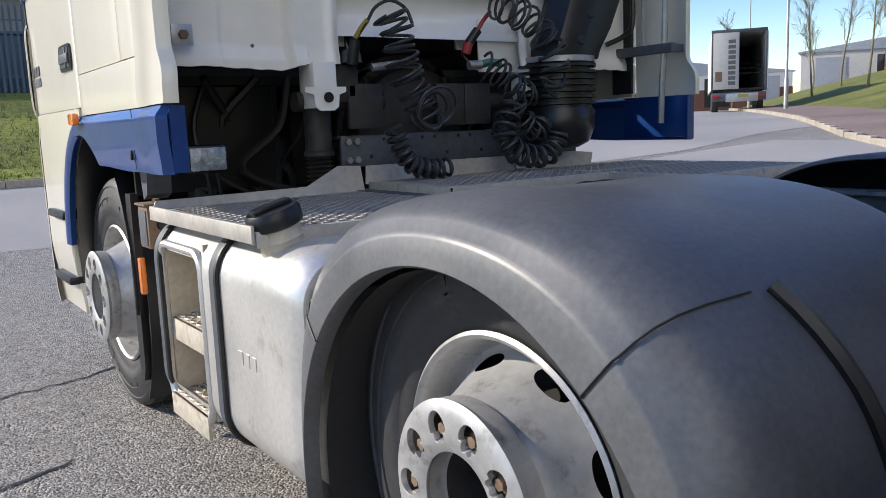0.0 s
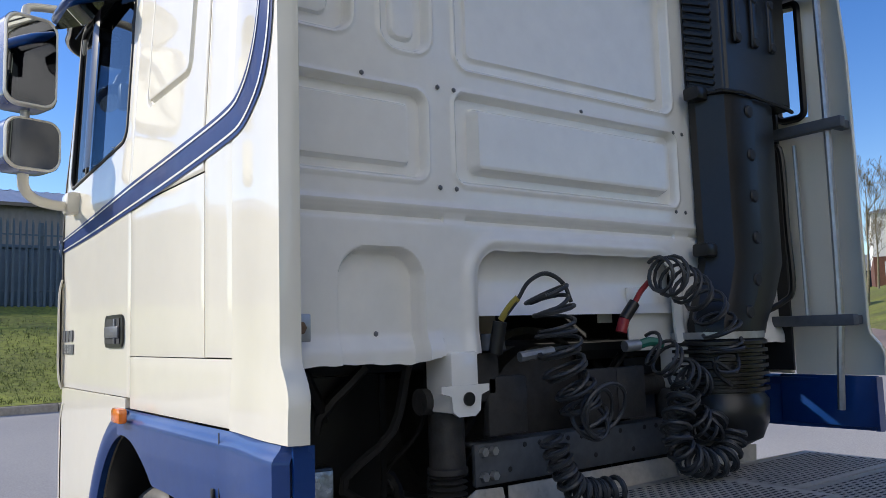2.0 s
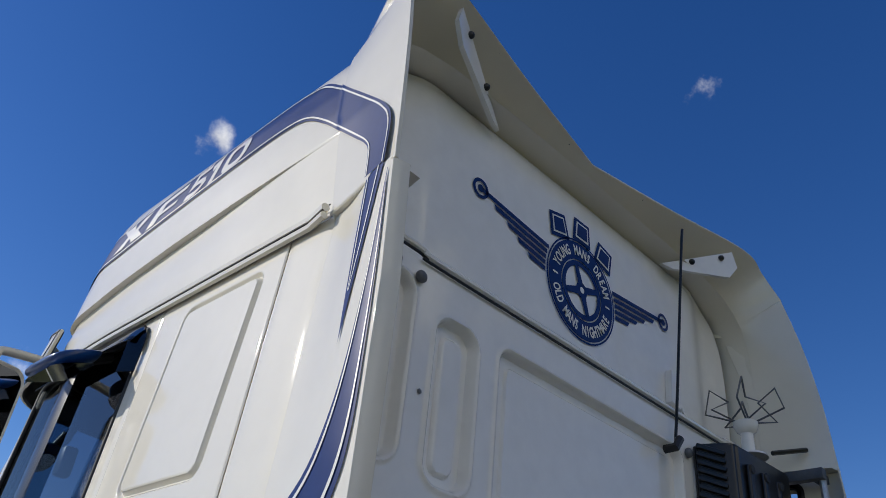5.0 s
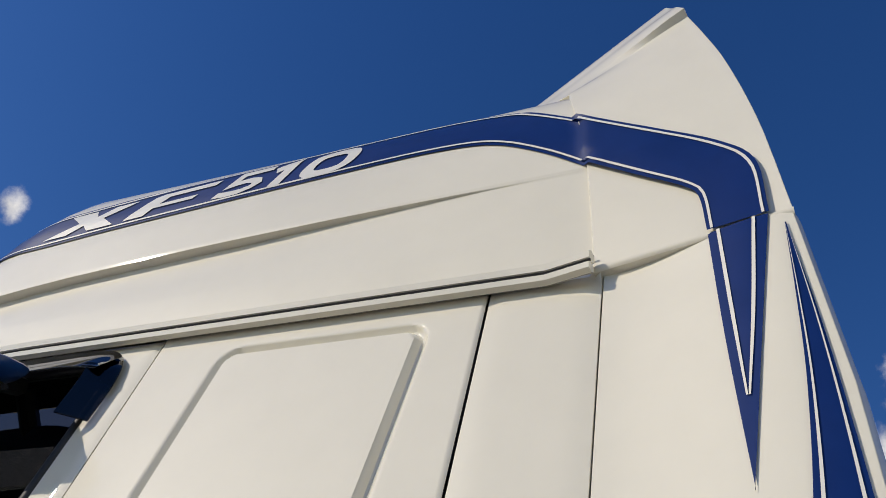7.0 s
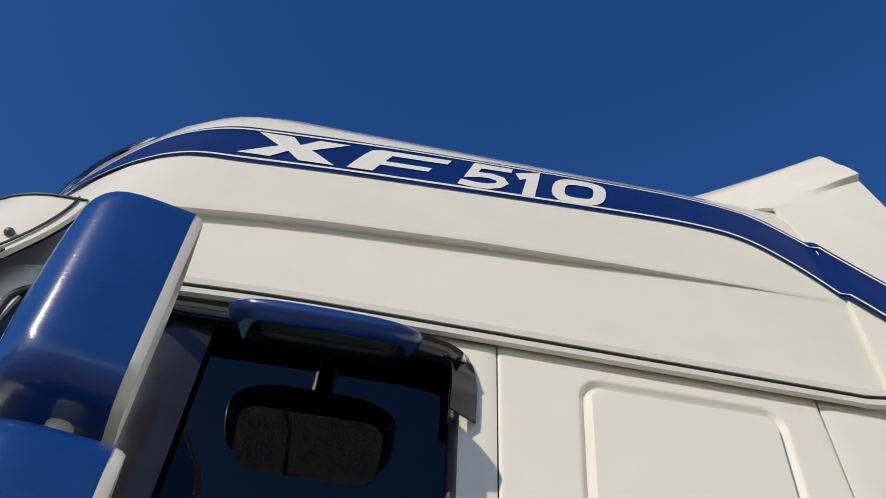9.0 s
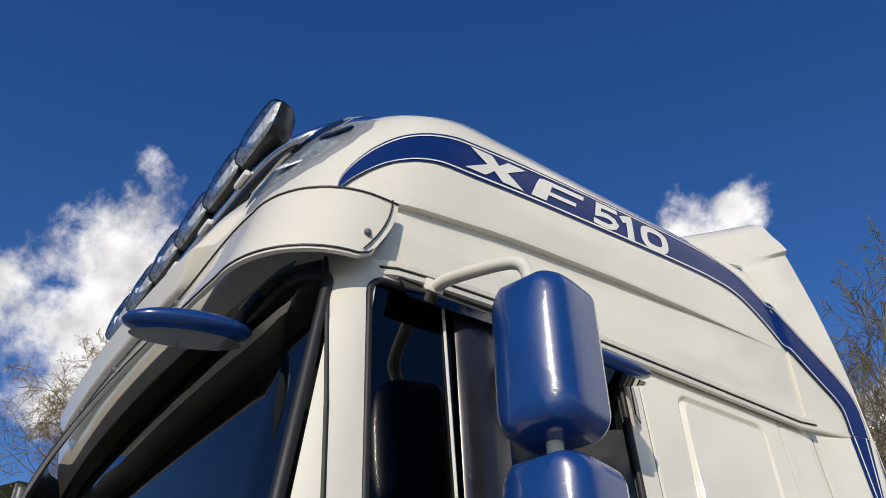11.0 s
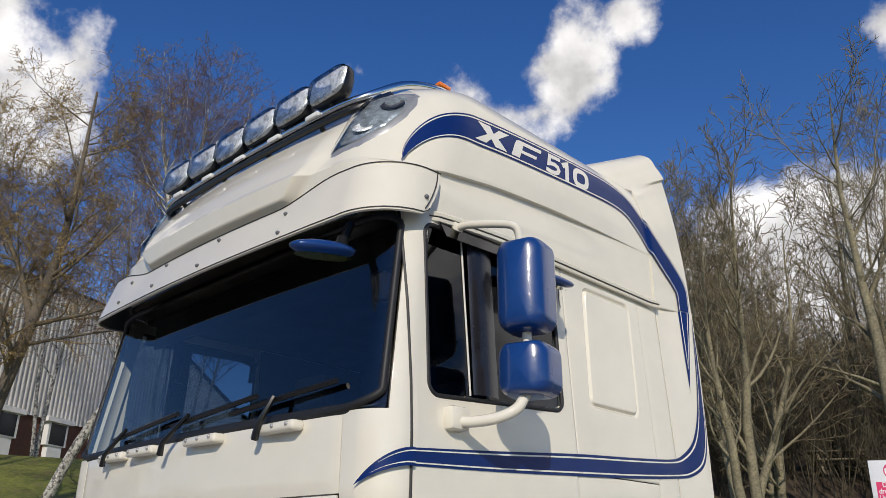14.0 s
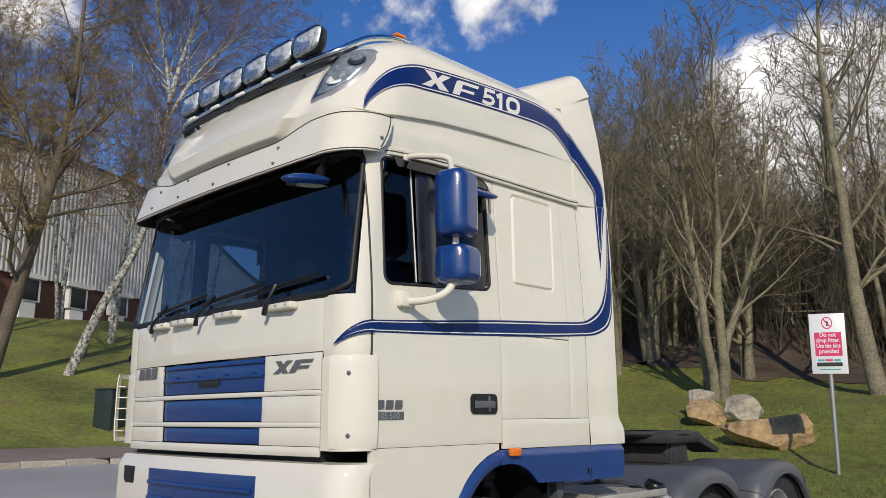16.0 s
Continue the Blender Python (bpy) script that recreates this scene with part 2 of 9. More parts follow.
M = {
    "cream": material("cream_paint", (0.80, 0.752, 0.632), 0.5, coat=1.0, vary=0.025, grain=9, stain=1.2, dirt=(0.50, 0.45, 0.36), dirt_amount=-0.28, spec=0.12),
    "wall": material("white_paint", (0.86, 0.845, 0.80), 0.4, coat=1.0, vary=0.04, grain=14, stain=2.0, dirt=(0.52, 0.49, 0.43), dirt_amount=-0.2, spec=0.2),
    "blue": material("blue_paint", (0.005, 0.044, 0.19), 0.3, coat=0.75, vary=0.08, grain=30, stain=3, spec=0.3),
    "pale_blue": material("weathered_blue_paint", (0.014, 0.055, 0.205), 0.35, coat=0.5, spec=0.3, vary=0.08, grain=30, stain=3, dirt=(0.13, 0.15, 0.21), dirt_amount=-0.15),
    "decal": material("blue_vinyl", (0.003, 0.023, 0.13), 0.4, coat=0.14, vary=0.08, grain=22, stain=4, spec=0.15),
    "pin": material("cream_vinyl", (0.80, 0.77, 0.69), 0.35, coat=0.5, vary=0.02),
    "fender": material("grey_plastic", (0.075, 0.078, 0.084), 0.5, vary=0.3, grain=75, stain=4.0, bump=0.1, bump_scale=420, dirt=(0.075, 0.072, 0.068), dirt_amount=0.2, spec=1.0),
    "black": material("black_plastic", (0.010, 0.0105, 0.0115), 0.34, vary=0.2, grain=60, stain=4, bump=0.05, bump_scale=500),
    "dark": material("oily_black_steel", (0.034, 0.033, 0.033), 0.6, vary=0.4, grain=25, stain=5, bump=0.2, bump_scale=60, dirt=(0.05, 0.043, 0.035), dirt_amount=0.3),
    "rail": material("grey_chassis_paint", (0.08, 0.09, 0.105), 0.5, vary=0.22, grain=30, stain=4, dirt=(0.13, 0.11, 0.09), dirt_amount=0.2),
    "rubber": material("tyre_rubber", (0.034, 0.034, 0.035), 0.62, vary=0.25, grain=50, stain=5, bump=0.08, bump_scale=160, dirt=(0.075, 0.07, 0.062), dirt_amount=0.22),
    "rim": material("silver_wheel_paint", (0.46, 0.455, 0.445), 0.4, metal=0.45, vary=0.14, grain=35, stain=6, dirt=(0.2, 0.18, 0.155), dirt_amount=0.3),
    "steel": material("galvanised_steel", (0.46, 0.47, 0.48), 0.4, metal=0.75, vary=0.16, grain=40, stain=6, dirt=(0.28, 0.26, 0.22), dirt_amount=0.15),
    "deck": material("worn_aluminium_plate", (0.47, 0.44, 0.385), 0.55, metal=0.3, vary=0.14, grain=40, stain=5, dirt=(0.26, 0.24, 0.20), dirt_amount=0.2),
    "tank": material("brushed_aluminium", (0.68, 0.66, 0.62), 0.4, metal=0.6, vary=0.1, grain=60, stain=3, bump=0.03, bump_scale=90, dirt=(0.33, 0.29, 0.22), dirt_amount=0.22),
    "tan": material("dusty_aluminium", (0.56, 0.50, 0.40), 0.6, metal=0.2, vary=0.16, grain=40, stain=5, dirt=(0.25, 0.2, 0.14), dirt_amount=0.3),
    "chrome": material("polished_steel", (0.75, 0.75, 0.76), 0.12, metal=1.0, vary=0.04),
    "mirror": material("mirror_glass", (0.85, 0.87, 0.88), 0.02, metal=1.0, vary=0.01),
    "hose": material("black_hose", (0.032, 0.034, 0.037), 0.42, vary=0.2, grain=80, stain=8, dirt=(0.09, 0.085, 0.075), dirt_amount=0.1),
    "red": material("red_plastic", (0.3, 0.02, 0.025), 0.4, vary=0.1),
    "yellow": material("yellow_plastic", (0.34, 0.27, 0.05), 0.4, vary=0.1),
    "green": material("green_plastic", (0.02, 0.16, 0.11), 0.4, vary=0.1),
    "amber": material("amber_lens", (0.85, 0.2, 0.015), 0.2, coat=0.8, vary=0.1),
    "rust": material("rusty_steel", (0.19, 0.125, 0.08), 0.8, vary=0.3, grain=60, stain=12, bump=0.3, bump_scale=150),
    "lens": material("lamp_reflector", (0.95, 0.95, 0.95), 0.28, metal=0.3, vary=0.45, grain=40, stain=24, bump=0.4, bump_scale=40),
    "clear": tinted_pane("clear_lens", (0.93, 0.95, 0.97)),
    "pane": tinted_pane("tinted_window_glass", (0.16, 0.21, 0.26), 1.6),
    "screen_glass": tinted_pane("windscreen_glass", (0.70, 0.80, 0.87), 1.95),
    "dirtyclear": tinted_pane("smoked_acrylic", (0.10, 0.10, 0.12)),
    "interior": material("grey_cab_trim", (0.055, 0.057, 0.062), 0.8, vary=0.15, grain=60, stain=4),
    "seat": material("grey_seat_fabric", (0.09, 0.09, 0.1), 0.9, vary=0.25, grain=80, stain=6),
    "smoke": material("dark_acrylic", (0.018, 0.018, 0.022), 0.22, vary=0.3, grain=6, stain=3, spec=0.55),
    "seal": material("black_rubber_seal", (0.015, 0.015, 0.016), 0.55, vary=0.15),
    "grey_badge": material("grey_badge", (0.12, 0.125, 0.135), 0.4, vary=0.1),
    "asphalt": chipped("asphalt", (0.29, 0.273, 0.248)),
    # pale from wear, and paler still for sun glare put into the colour
    "road": material("worn_sunlit_asphalt", (0.36, 0.345, 0.325), 0.85, vary=0.2, grain=60, stain=0.2, bump=0.4, bump_scale=90),
    "kerb": material("concrete_kerb", (0.44, 0.385, 0.31), 0.85, vary=0.2, grain=25, stain=1.5, bump=0.3, bump_scale=80, random_tint=0.15),
    "paving": material("reddish_pavement", (0.25, 0.185, 0.155), 0.9, vary=0.25, grain=20, stain=0.5, bump=0.3, bump_scale=60),
    "grass": material("spring_grass", (0.15, 0.165, 0.027), 0.95, vary=0.5, grain=7, stain=0.5, bump=0.9, bump_scale=14, dirt=(0.18, 0.135, 0.06), dirt_amount=0.38),
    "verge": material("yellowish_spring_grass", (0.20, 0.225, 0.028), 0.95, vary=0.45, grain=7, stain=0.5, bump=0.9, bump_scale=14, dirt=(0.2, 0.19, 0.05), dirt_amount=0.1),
    "blade": material("grass_blades", (0.14, 0.165, 0.035), 0.8, vary=0.3, grain=3, stain=0.6),
    "soil": material("shaded_leaf_litter", (0.085, 0.06, 0.038), 0.95, vary=0.5, grain=12, stain=1.0, bump=0.6, bump_scale=20),
    "bark": material("brown_bark", (0.225, 0.195, 0.125), 0.9, vary=0.5, grain=20, stain=1.5, bump=0.6, bump_scale=30, dirt=(0.07, 0.068, 0.035), dirt_amount=0.3),
    "alder": material("grey_brown_bark", (0.13, 0.105, 0.075), 0.9, vary=0.5, grain=20, stain=1.5, bump=0.6, bump_scale=30),
    "ochretwig": material("ochre_twigs", (0.20, 0.135, 0.06), 0.9, vary=0.45, grain=2.5),
    "birch": material("white_birch_bark", (0.56, 0.535, 0.48), 0.85, vary=0.3, grain=12, stain=3.2, bump=0.3, bump_scale=30, dirt=(0.05, 0.045, 0.04), dirt_amount=0.85),
    "twig": material("brown_twigs", (0.175, 0.142, 0.086), 0.9, vary=0.45, grain=2.5),
    # darker copy of the twigs: the shade inside the wood is put into its colour
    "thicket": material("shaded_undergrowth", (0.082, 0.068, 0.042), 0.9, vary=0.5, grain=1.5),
    "redtwig": material("reddish_twigs", (0.19, 0.12, 0.09), 0.9, vary=0.25),
    "bud": material("ochre_buds", (0.40, 0.28, 0.09), 0.9, vary=0.3, grain=5),
    "lampgrey": material("grey_lamp_frame", (0.30, 0.31, 0.33), 0.35, metal=0.2, vary=0.1),
    "lamp_back": material("lamp_reflector_grey", (0.42, 0.47, 0.50), 0.25, metal=0.5, vary=0.45, grain=45, stain=22, bump=0.2, bump_scale=40),
    "bowl": material("lamp_bowl_grey", (0.09, 0.09, 0.095), 0.2, metal=0.6, vary=0.15),
    "stone": material("sandstone", (0.40, 0.27, 0.135), 0.9, vary=0.45, grain=8, stain=2.2, bump=0.8, bump_scale=12, dirt=(0.11, 0.095, 0.07), dirt_amount=0.3),
    "pale_stone": material("lichened_sandstone", (0.44, 0.385, 0.29), 0.9, vary=0.35, grain=9, stain=3.0, bump=0.8, bump_scale=14, dirt=(0.16, 0.15, 0.10), dirt_amount=0.3),
    "cladding": material("grey_cladding", (0.52, 0.51, 0.49), 0.55, metal=0.1, vary=0.1, grain=4, stain=0.3),
    "darkclad": material("slate_cladding", (0.16, 0.165, 0.185), 0.6, vary=0.1, grain=4, stain=0.3),
    "metal_roof": material("metal_roof_sheet", (0.36, 0.38, 0.42), 0.45, metal=0.4, vary=0.08, grain=4, stain=0.4),
    "brick": material("red_brown_brick", (0.14, 0.062, 0.042), 0.9, vary=0.25, grain=9, stain=1.0, bump=0.3, bump_scale=30),
    "whitewall": material("white_render", (0.74, 0.73, 0.70), 0.8, vary=0.06, grain=3, stain=0.5),
    "white": material("white_gloss_paint", (0.78, 0.78, 0.77), 0.4, vary=0.04),
    "fence": material("blue_fence_steel", (0.05, 0.095, 0.15), 0.5, vary=0.15, grain=10, stain=1.0),
    "cabinet": material("dark_green_steel", (0.02, 0.035, 0.03), 0.6, vary=0.2),
    "galv": material("street_pole_galvanised", (0.4, 0.41, 0.41), 0.45, metal=0.6, vary=0.1),
    "pink_sign": material("magenta_sign_print", (0.72, 0.035, 0.14), 0.4, vary=0.04),
    "ink": material("black_print", (0.02, 0.02, 0.02), 0.5, vary=0.05),
    "teal": material("teal_print", (0.05, 0.38, 0.45), 0.5, vary=0.1),
    "glassdark": material("dark_window_glass", (0.02, 0.025, 0.03), 0.06, vary=0.1),
    # near-black for gaps, hollows and undersides: their shade is put into the colour
    "void": material("hollow_shade_black", (0.02, 0.02, 0.022), 0.8, vary=0.2),
}


# fine scratches across the blue paint of the mirrors and panels
def scratch(m, strength):
    N, L = m.node_tree.nodes, m.node_tree.links
    tc, last = N.new("ShaderNodeTexCoord"), None
    for turn, stretch, weight in ((0, (7, 7, 420), 1.0), (24, (9, 9, 700), 0.8), (-38, (12, 12, 800), 0.7)):
        mp, nz, bp = N.new("ShaderNodeMapping"), N.new("ShaderNodeTexNoise"), N.new("ShaderNodeBump")
        mp.inputs["Scale"].default_value, mp.inputs["Rotation"].default_value = stretch, (radians(turn), radians(turn), 0)
        nz.inputs["Scale"].default_value, nz.inputs["Detail"].default_value = 1.0, 3.0
        bp.inputs["Strength"].default_value, bp.inputs["Distance"].default_value = strength * weight, 0.001
        L.new(tc.outputs["Object"], mp.inputs["Vector"])
        L.new(mp.outputs["Vector"], nz.inputs["Vector"])
        L.new(nz.outputs["Fac"], bp.inputs["Height"])
        if last is not None:
            L.new(last, bp.inputs["Normal"])
        last = bp.outputs["Normal"]
    for slot in ("Normal", "Coat Normal"):
        L.new(last, N["Principled BSDF"].inputs[slot])


scratch(M["blue"], 0.16)
M["blue"].node_tree.nodes["Principled BSDF"].inputs["Coat Roughness"].default_value = 0.12

# ---- mesh helpers ----
def part(name, bm, mat, parent=None, label="", sharp=40, doubles=0.0):
    if doubles:
        bmesh.ops.remove_doubles(bm, verts=bm.verts, dist=doubles)
    me = bpy.data.meshes.new(name)
    bm.to_mesh(me)
    bm.free()
    for p in me.polygons:
        p.use_smooth = True
    me.set_sharp_from_angle(angle=radians(sharp))
    for m in (mat if isinstance(mat, (list, tuple)) else [mat]):
        me.materials.append(M[m])
    ob = new(name, me)
    if parent is not None:
        ob.parent = parent
    if label:
        ob["label"] = label
    return ob


def thing(name, label, category, group="", at=None):
    ob = new(name)
    ob.empty_display_size = 0.1
    if at is not None:
        ob.matrix_world = at
    return tagged(ob, label, category, group)


def box(bm, x0, x1, y0, y1, z0, z1, bevel=0.0, seg=2, at=None):
    r = bmesh.ops.create_cube(bm, size=1.0)
    vs = r["verts"]
    for v in vs:
        v.co = Vector((x0 + (v.co.x + 0.5) * (x1 - x0), y0 + (v.co.y + 0.5) * (y1 - y0), z0 + (v.co.z + 0.5) * (z1 - z0)))
    if bevel:
        es = list({e for v in vs for e in v.link_edges})
        r2 = bmesh.ops.bevel(bm, geom=es, offset=bevel, segments=seg, profile=0.5, affect="EDGES", clamp_overlap=True)
        vs = list({v for f in r2["faces"] for v in f.verts} | {v for v in vs if v.is_valid})
    if at is not None:
        bmesh.ops.transform(bm, matrix=at, verts=vs)
    return vs


def boxes(*args, bevel=0.0):
    bm = bmesh.new()
    for a in args:
        box(bm, *a, bevel=bevel)
    return bm


def tube(bm, pts, r, n=8, cap=True, close=False):
    pts = [Vector(p) for p in pts]
    rs = r if isinstance(r, (list, tuple)) else [r] * len(pts)
    rings, ref = [], None
    for i, p in enumerate(pts):
        a = pts[i - 1] if i or close else pts[0]
        b = pts[(i + 1) % len(pts)] if i < len(pts) - 1 or close else pts[-1]
        d = (b - a).normalized() if (b - a).length > 1e-9 else Vector((0, 0, 1))
        if ref is None:
            ref = d.orthogonal().normalized()
        ref = (ref - d * ref.dot(d))
        ref = ref.normalized() if ref.length > 1e-6 else d.orthogonal().normalized()
        q = d.cross(ref)
        rings.append([bm.verts.new(p + rs[i] * (math.cos(k * math.tau / n) * ref + math.sin(k * math.tau / n) * q)) for k in range(n)])
    pairs = list(zip(rings, rings[1:])) + ([(rings[-1], rings[0])] if close else [])
    for a, b in pairs:
        for k in range(n):
            bm.faces.new((a[k], a[(k + 1) % n], b[(k + 1) % n], b[k]))
    if cap and not close:
        bm.faces.new(rings[0][::-1])
        bm.faces.new(rings[-1])
    return bm


def tubes(*paths, r=0.01, n=8):
    bm = bmesh.new()
    for p in paths:
        tube(bm, p, r, n)
    return bm


def smooth_path(pts, per=6):
    """Catmull-Rom through the points."""
    P = [Vector(p) for p in pts]
    P = [P[0] * 2 - P[1]] + P + [P[-1] * 2 - P[-2]]
    out = []
    for i in range(1, len(P) - 2):
        a, b, c, d = P[i - 1:i + 3]
        for k in range(per):
            t = k / per
            out.append(0.5 * ((2 * b) + (c - a) * t + (2 * a - 5 * b + 4 * c - d) * t * t + (3 * b - a - 3 * c + d) * t ** 3))
    out.append(P[-2])
    return out


def grid(bm, nu, nv, f, keep=None, wrap=False):
    """Faces over f(i / nu, j / nv); keep drops faces by their middle (u, v)."""
    vs = [[bm.verts.new(f(i / nu, j / nv)) for j in range(nv + 1)] for i in range(nu + (0 if wrap else 1))]
    n = len(vs)
    for i in range(nu):
        for j in range(nv):
            if keep is None or keep((i + 0.5) / nu, (j + 0.5) / nv):
                bm.faces.new((vs[i][j], vs[(i + 1) % n][j], vs[(i + 1) % n][j + 1], vs[i][j + 1]))
    loose = [v for v in bm.verts if not v.link_faces]
    bmesh.ops.delete(bm, geom=loose, context="VERTS")
    return bm


def prism(bm, poly, place, depth):
    """A flat outline (u, v), made solid: place(u, v, w) with w from 0 to depth."""
    lo = [bm.verts.new(place(u, v, 0.0)) for u, v in poly]
    hi = [bm.verts.new(place(u, v, depth)) for u, v in poly]
    n = len(poly)
    bm.faces.new(lo[::-1])
    bm.faces.new(hi)
    for k in range(n):
        bm.faces.new((lo[k], lo[(k + 1) % n], hi[(k + 1) % n], hi[k]))
    return bm


def lathe(bm, profile, n=48, at=None, arc=math.tau):
    """Turns (radius, height) pairs round local z."""
    rings = []
    full = abs(arc - math.tau) < 1e-6
    for r, h in profile:
        rings.append([bm.verts.new(Vector((r * math.cos(arc * k / n), r * math.sin(arc * k / n), h))) for k in range(n if full else n + 1)])
    for a, b in zip(rings, rings[1:]):
        m = len(a)
        for k in range(m if full else m - 1):
            bm.faces.new((a[k], a[(k + 1) % m], b[(k + 1) % m], b[k]))
    if at is not None:
        bmesh.ops.transform(bm, matrix=at, verts=[v for ring in rings for v in ring])
    return bm


def rounded(w, h, r, n=6):
    """Outline of a rounded rectangle round (0, 0)."""
    out = []
    for cx, cy, a0 in ((w / 2 - r, h / 2 - r, 0), (-w / 2 + r, h / 2 - r, 90), (-w / 2 + r, -h / 2 + r, 180), (w / 2 - r, -h / 2 + r, 270)):
        for k in range(n + 1):
            a = radians(a0 + 90 * k / n)
            out.append((cx + r * math.cos(a), cy + r * math.sin(a)))
    return out


def sd_round(u, v, x0, x1, y0, y1, r):
    """Signed distance to a rounded rectangle, negative inside."""
    dx, dy = abs(u - (x0 + x1) / 2) - (x1 - x0) / 2 + r, abs(v - (y0 + y1) / 2) - (y1 - y0) / 2 + r
    return math.hypot(max(dx, 0), max(dy, 0)) + min(max(dx, dy), 0) - r


def ramp(x, a, b):
    t = min(1.0, max(0.0, (x - a) / (b - a)))
    return t * t * (3 - 2 * t)


def interp(x, table):
    for (a, fa), (b, fb) in zip(table, table[1:]):
        if x <= b:
            return fa + (fb - fa) * max(0.0, (x - a) / (b - a))
    return table[-1][1]


def letters(text, size, shear=0.0, space=1.0, bold=0.0, wide=1.0):
    """A flat mesh of the words as a bmesh, starting at (0, 0) on the xy plane."""
    c = bpy.data.curves.new("words", "FONT")
    c.body, c.size, c.shear, c.space_character, c.offset = text, size, shear, space, bold
    c.resolution_u = 4
    ob = bpy.data.objects.new("words", c)
    scene.collection.objects.link(ob)
    dg = bpy.context.evaluated_depsgraph_get()
    me = bpy.data.meshes.new_from_object(ob.evaluated_get(dg))
    bm = bmesh.new()
    bm.from_mesh(me)
    bpy.data.objects.remove(ob)
    bpy.data.curves.remove(c)
    bpy.data.meshes.remove(me)
    for v in bm.verts:
        v.co.x *= wide
    bmesh.ops.remove_doubles(bm, verts=bm.verts, dist=1e-5)
    return bm

# ---- the lorry: a three-axle tractor unit, nose to +y, rear wall of the cab at y = 0 ----
truck = thing("tractor_unit", "cream and blue sleeper cab lorry tractor, parked without trailer", "truck")

ROOF = [(2.93, 1.197, 1.98, 0.28), (3.05, 1.205, 2.03, 0.32), (3.14, 1.213, 2.05, 0.36), (3.165, 1.216, 2.035, 0.37), (3.30, 1.216, 1.98, 0.38),
        (3.40, 1.212, 1.94, 0.38), (3.50, 1.200, 1.88, 0.36), (3.56, 1.182, 1.83, 0.34), (3.62, 1.148, 1.755, 0.31), (3.67, 1.09, 1.66, 0.28), (3.71, 1.0, 1.58, 0.25),
        (3.74, 0.85, 1.45, 0.22), (3.757, 0.5, 1.2, 0.2)]


def roof_at(z):
    return [interp(z, [(row[0], row[k]) for row in ROOF]) for k in (1, 2, 3)]


def lower_at(z):
    return interp(z, [(0.3, 1.243), (2.05, 1.243), (2.93, 1.197)]), interp(z, [(0.3, 2.06), (2.1, 2.06), (2.93, 1.945)]), 0.15


def outline_y(x, w, yf, r, bow=0.05):
    a = w - r
    if abs(x) <= a:
        return yf - bow * (x / a) ** 2
    return yf - bow - r * (1 - math.sqrt(max(0.0, 1 - ((abs(x) - a) / r) ** 2)))


def outline_x(y, w, yf, r, bow=0.05):
    t = (y - (yf - bow - r)) / r
    return -w if t <= 0 else -(w - r + r * math.sqrt(max(0.0, 1 - min(t, 1.0) ** 2)))


def fair_x(y, w):
    """The rear side panels flare out behind the cab to one upright edge."""
    return max(0.0, 1.266 - w) * ramp(-y, 0.0, 0.3)


SPOILER_FRONT = [(2.93, 0.0, 1.205), (3.2, 0.02, 1.222), (3.4, 0.05, 1.218), (3.56, 0.10, 1.19), (3.685, 0.30, 1.06)]
SPOILER_REAR = [(2.93, -0.30, 1.264), (3.2, -0.285, 1.258), (3.45, -0.245, 1.246), (3.68, -0.185, 1.228), (3.86, -0.135, 1.19)]


def left_x(y, z, off=0.0):
    """x of the left flank at (y, z), off metres outside it."""
    if z > 2.9285:
        yf, xf = interp(z, [r[:2] for r in SPOILER_FRONT]), interp(z, [(r[0], r[2]) for r in SPOILER_FRONT])
        if y < yf:
            yr, xr = interp(z, [r[:2] for r in SPOILER_REAR]), interp(z, [(r[0], r[2]) for r in SPOILER_REAR])
            return -(xf + (xr - xf) * (yf - y) / (yf - yr)) - off - 0.007
    w, yf, r = roof_at(z) if z > 2.93 else lower_at(z)
    return outline_x(y, w, yf, r) - (fair_x(y, w) if z <= 2.9285 else 0.0) - off


def ring_of(w, yf, r, y0, n_side=10, n_arc=10, n_front=14):
    """Outline points from the left rear round the nose to the right rear."""
    ya, a = yf - 0.05 - r, w - r
    left = [(-w, y0 + (ya - y0) * k / n_side) for k in range(n_side)]
    left += [(-(a + r * math.cos(t)), ya + r * math.sin(t)) for t in (math.pi / 2 * k / n_arc for k in range(n_arc))]
    half = left + [(x, outline_y(x, w, yf, r)) for x in (-a + a * k / n_front for k in range(n_front + 1))]
    return half + [(-x, y) for x, y in half[-2::-1]]


CREASE = [(-0.05, 3.212), (0.06, 3.21), (0.55, 3.206), (0.9, 3.195), (1.12, 3.18), (1.34, 3.164), (1.71, 3.111), (1.95, 3.085), (2.2, 3.08)]


def crease_lift(y, z):
    """How far the pressed line along the flank stands above its level in ROOF."""
    return (interp(y, CREASE) - 3.15) * max(0.0, 1 - abs(z - 3.15) / 0.15) * (1 if y < 1.75 else max(0.0, (1.98 - y) / 0.23))


def front_bulge(x, z):
    """The roof's face stands out over the visor, its lower edge curling up beside the corner lamps."""
    ax = abs(x)
    step = 3.03 + 0.16 * ramp(ax, 0.58, 0.86)
    return 0.042 * ramp(z, step, step + 0.034 + 0.05 * ramp(ax, 0.58, 0.72)) * (1 - ramp(ax, 0.70, 0.86)) * (1 - ramp(z, 3.22, 3.47))


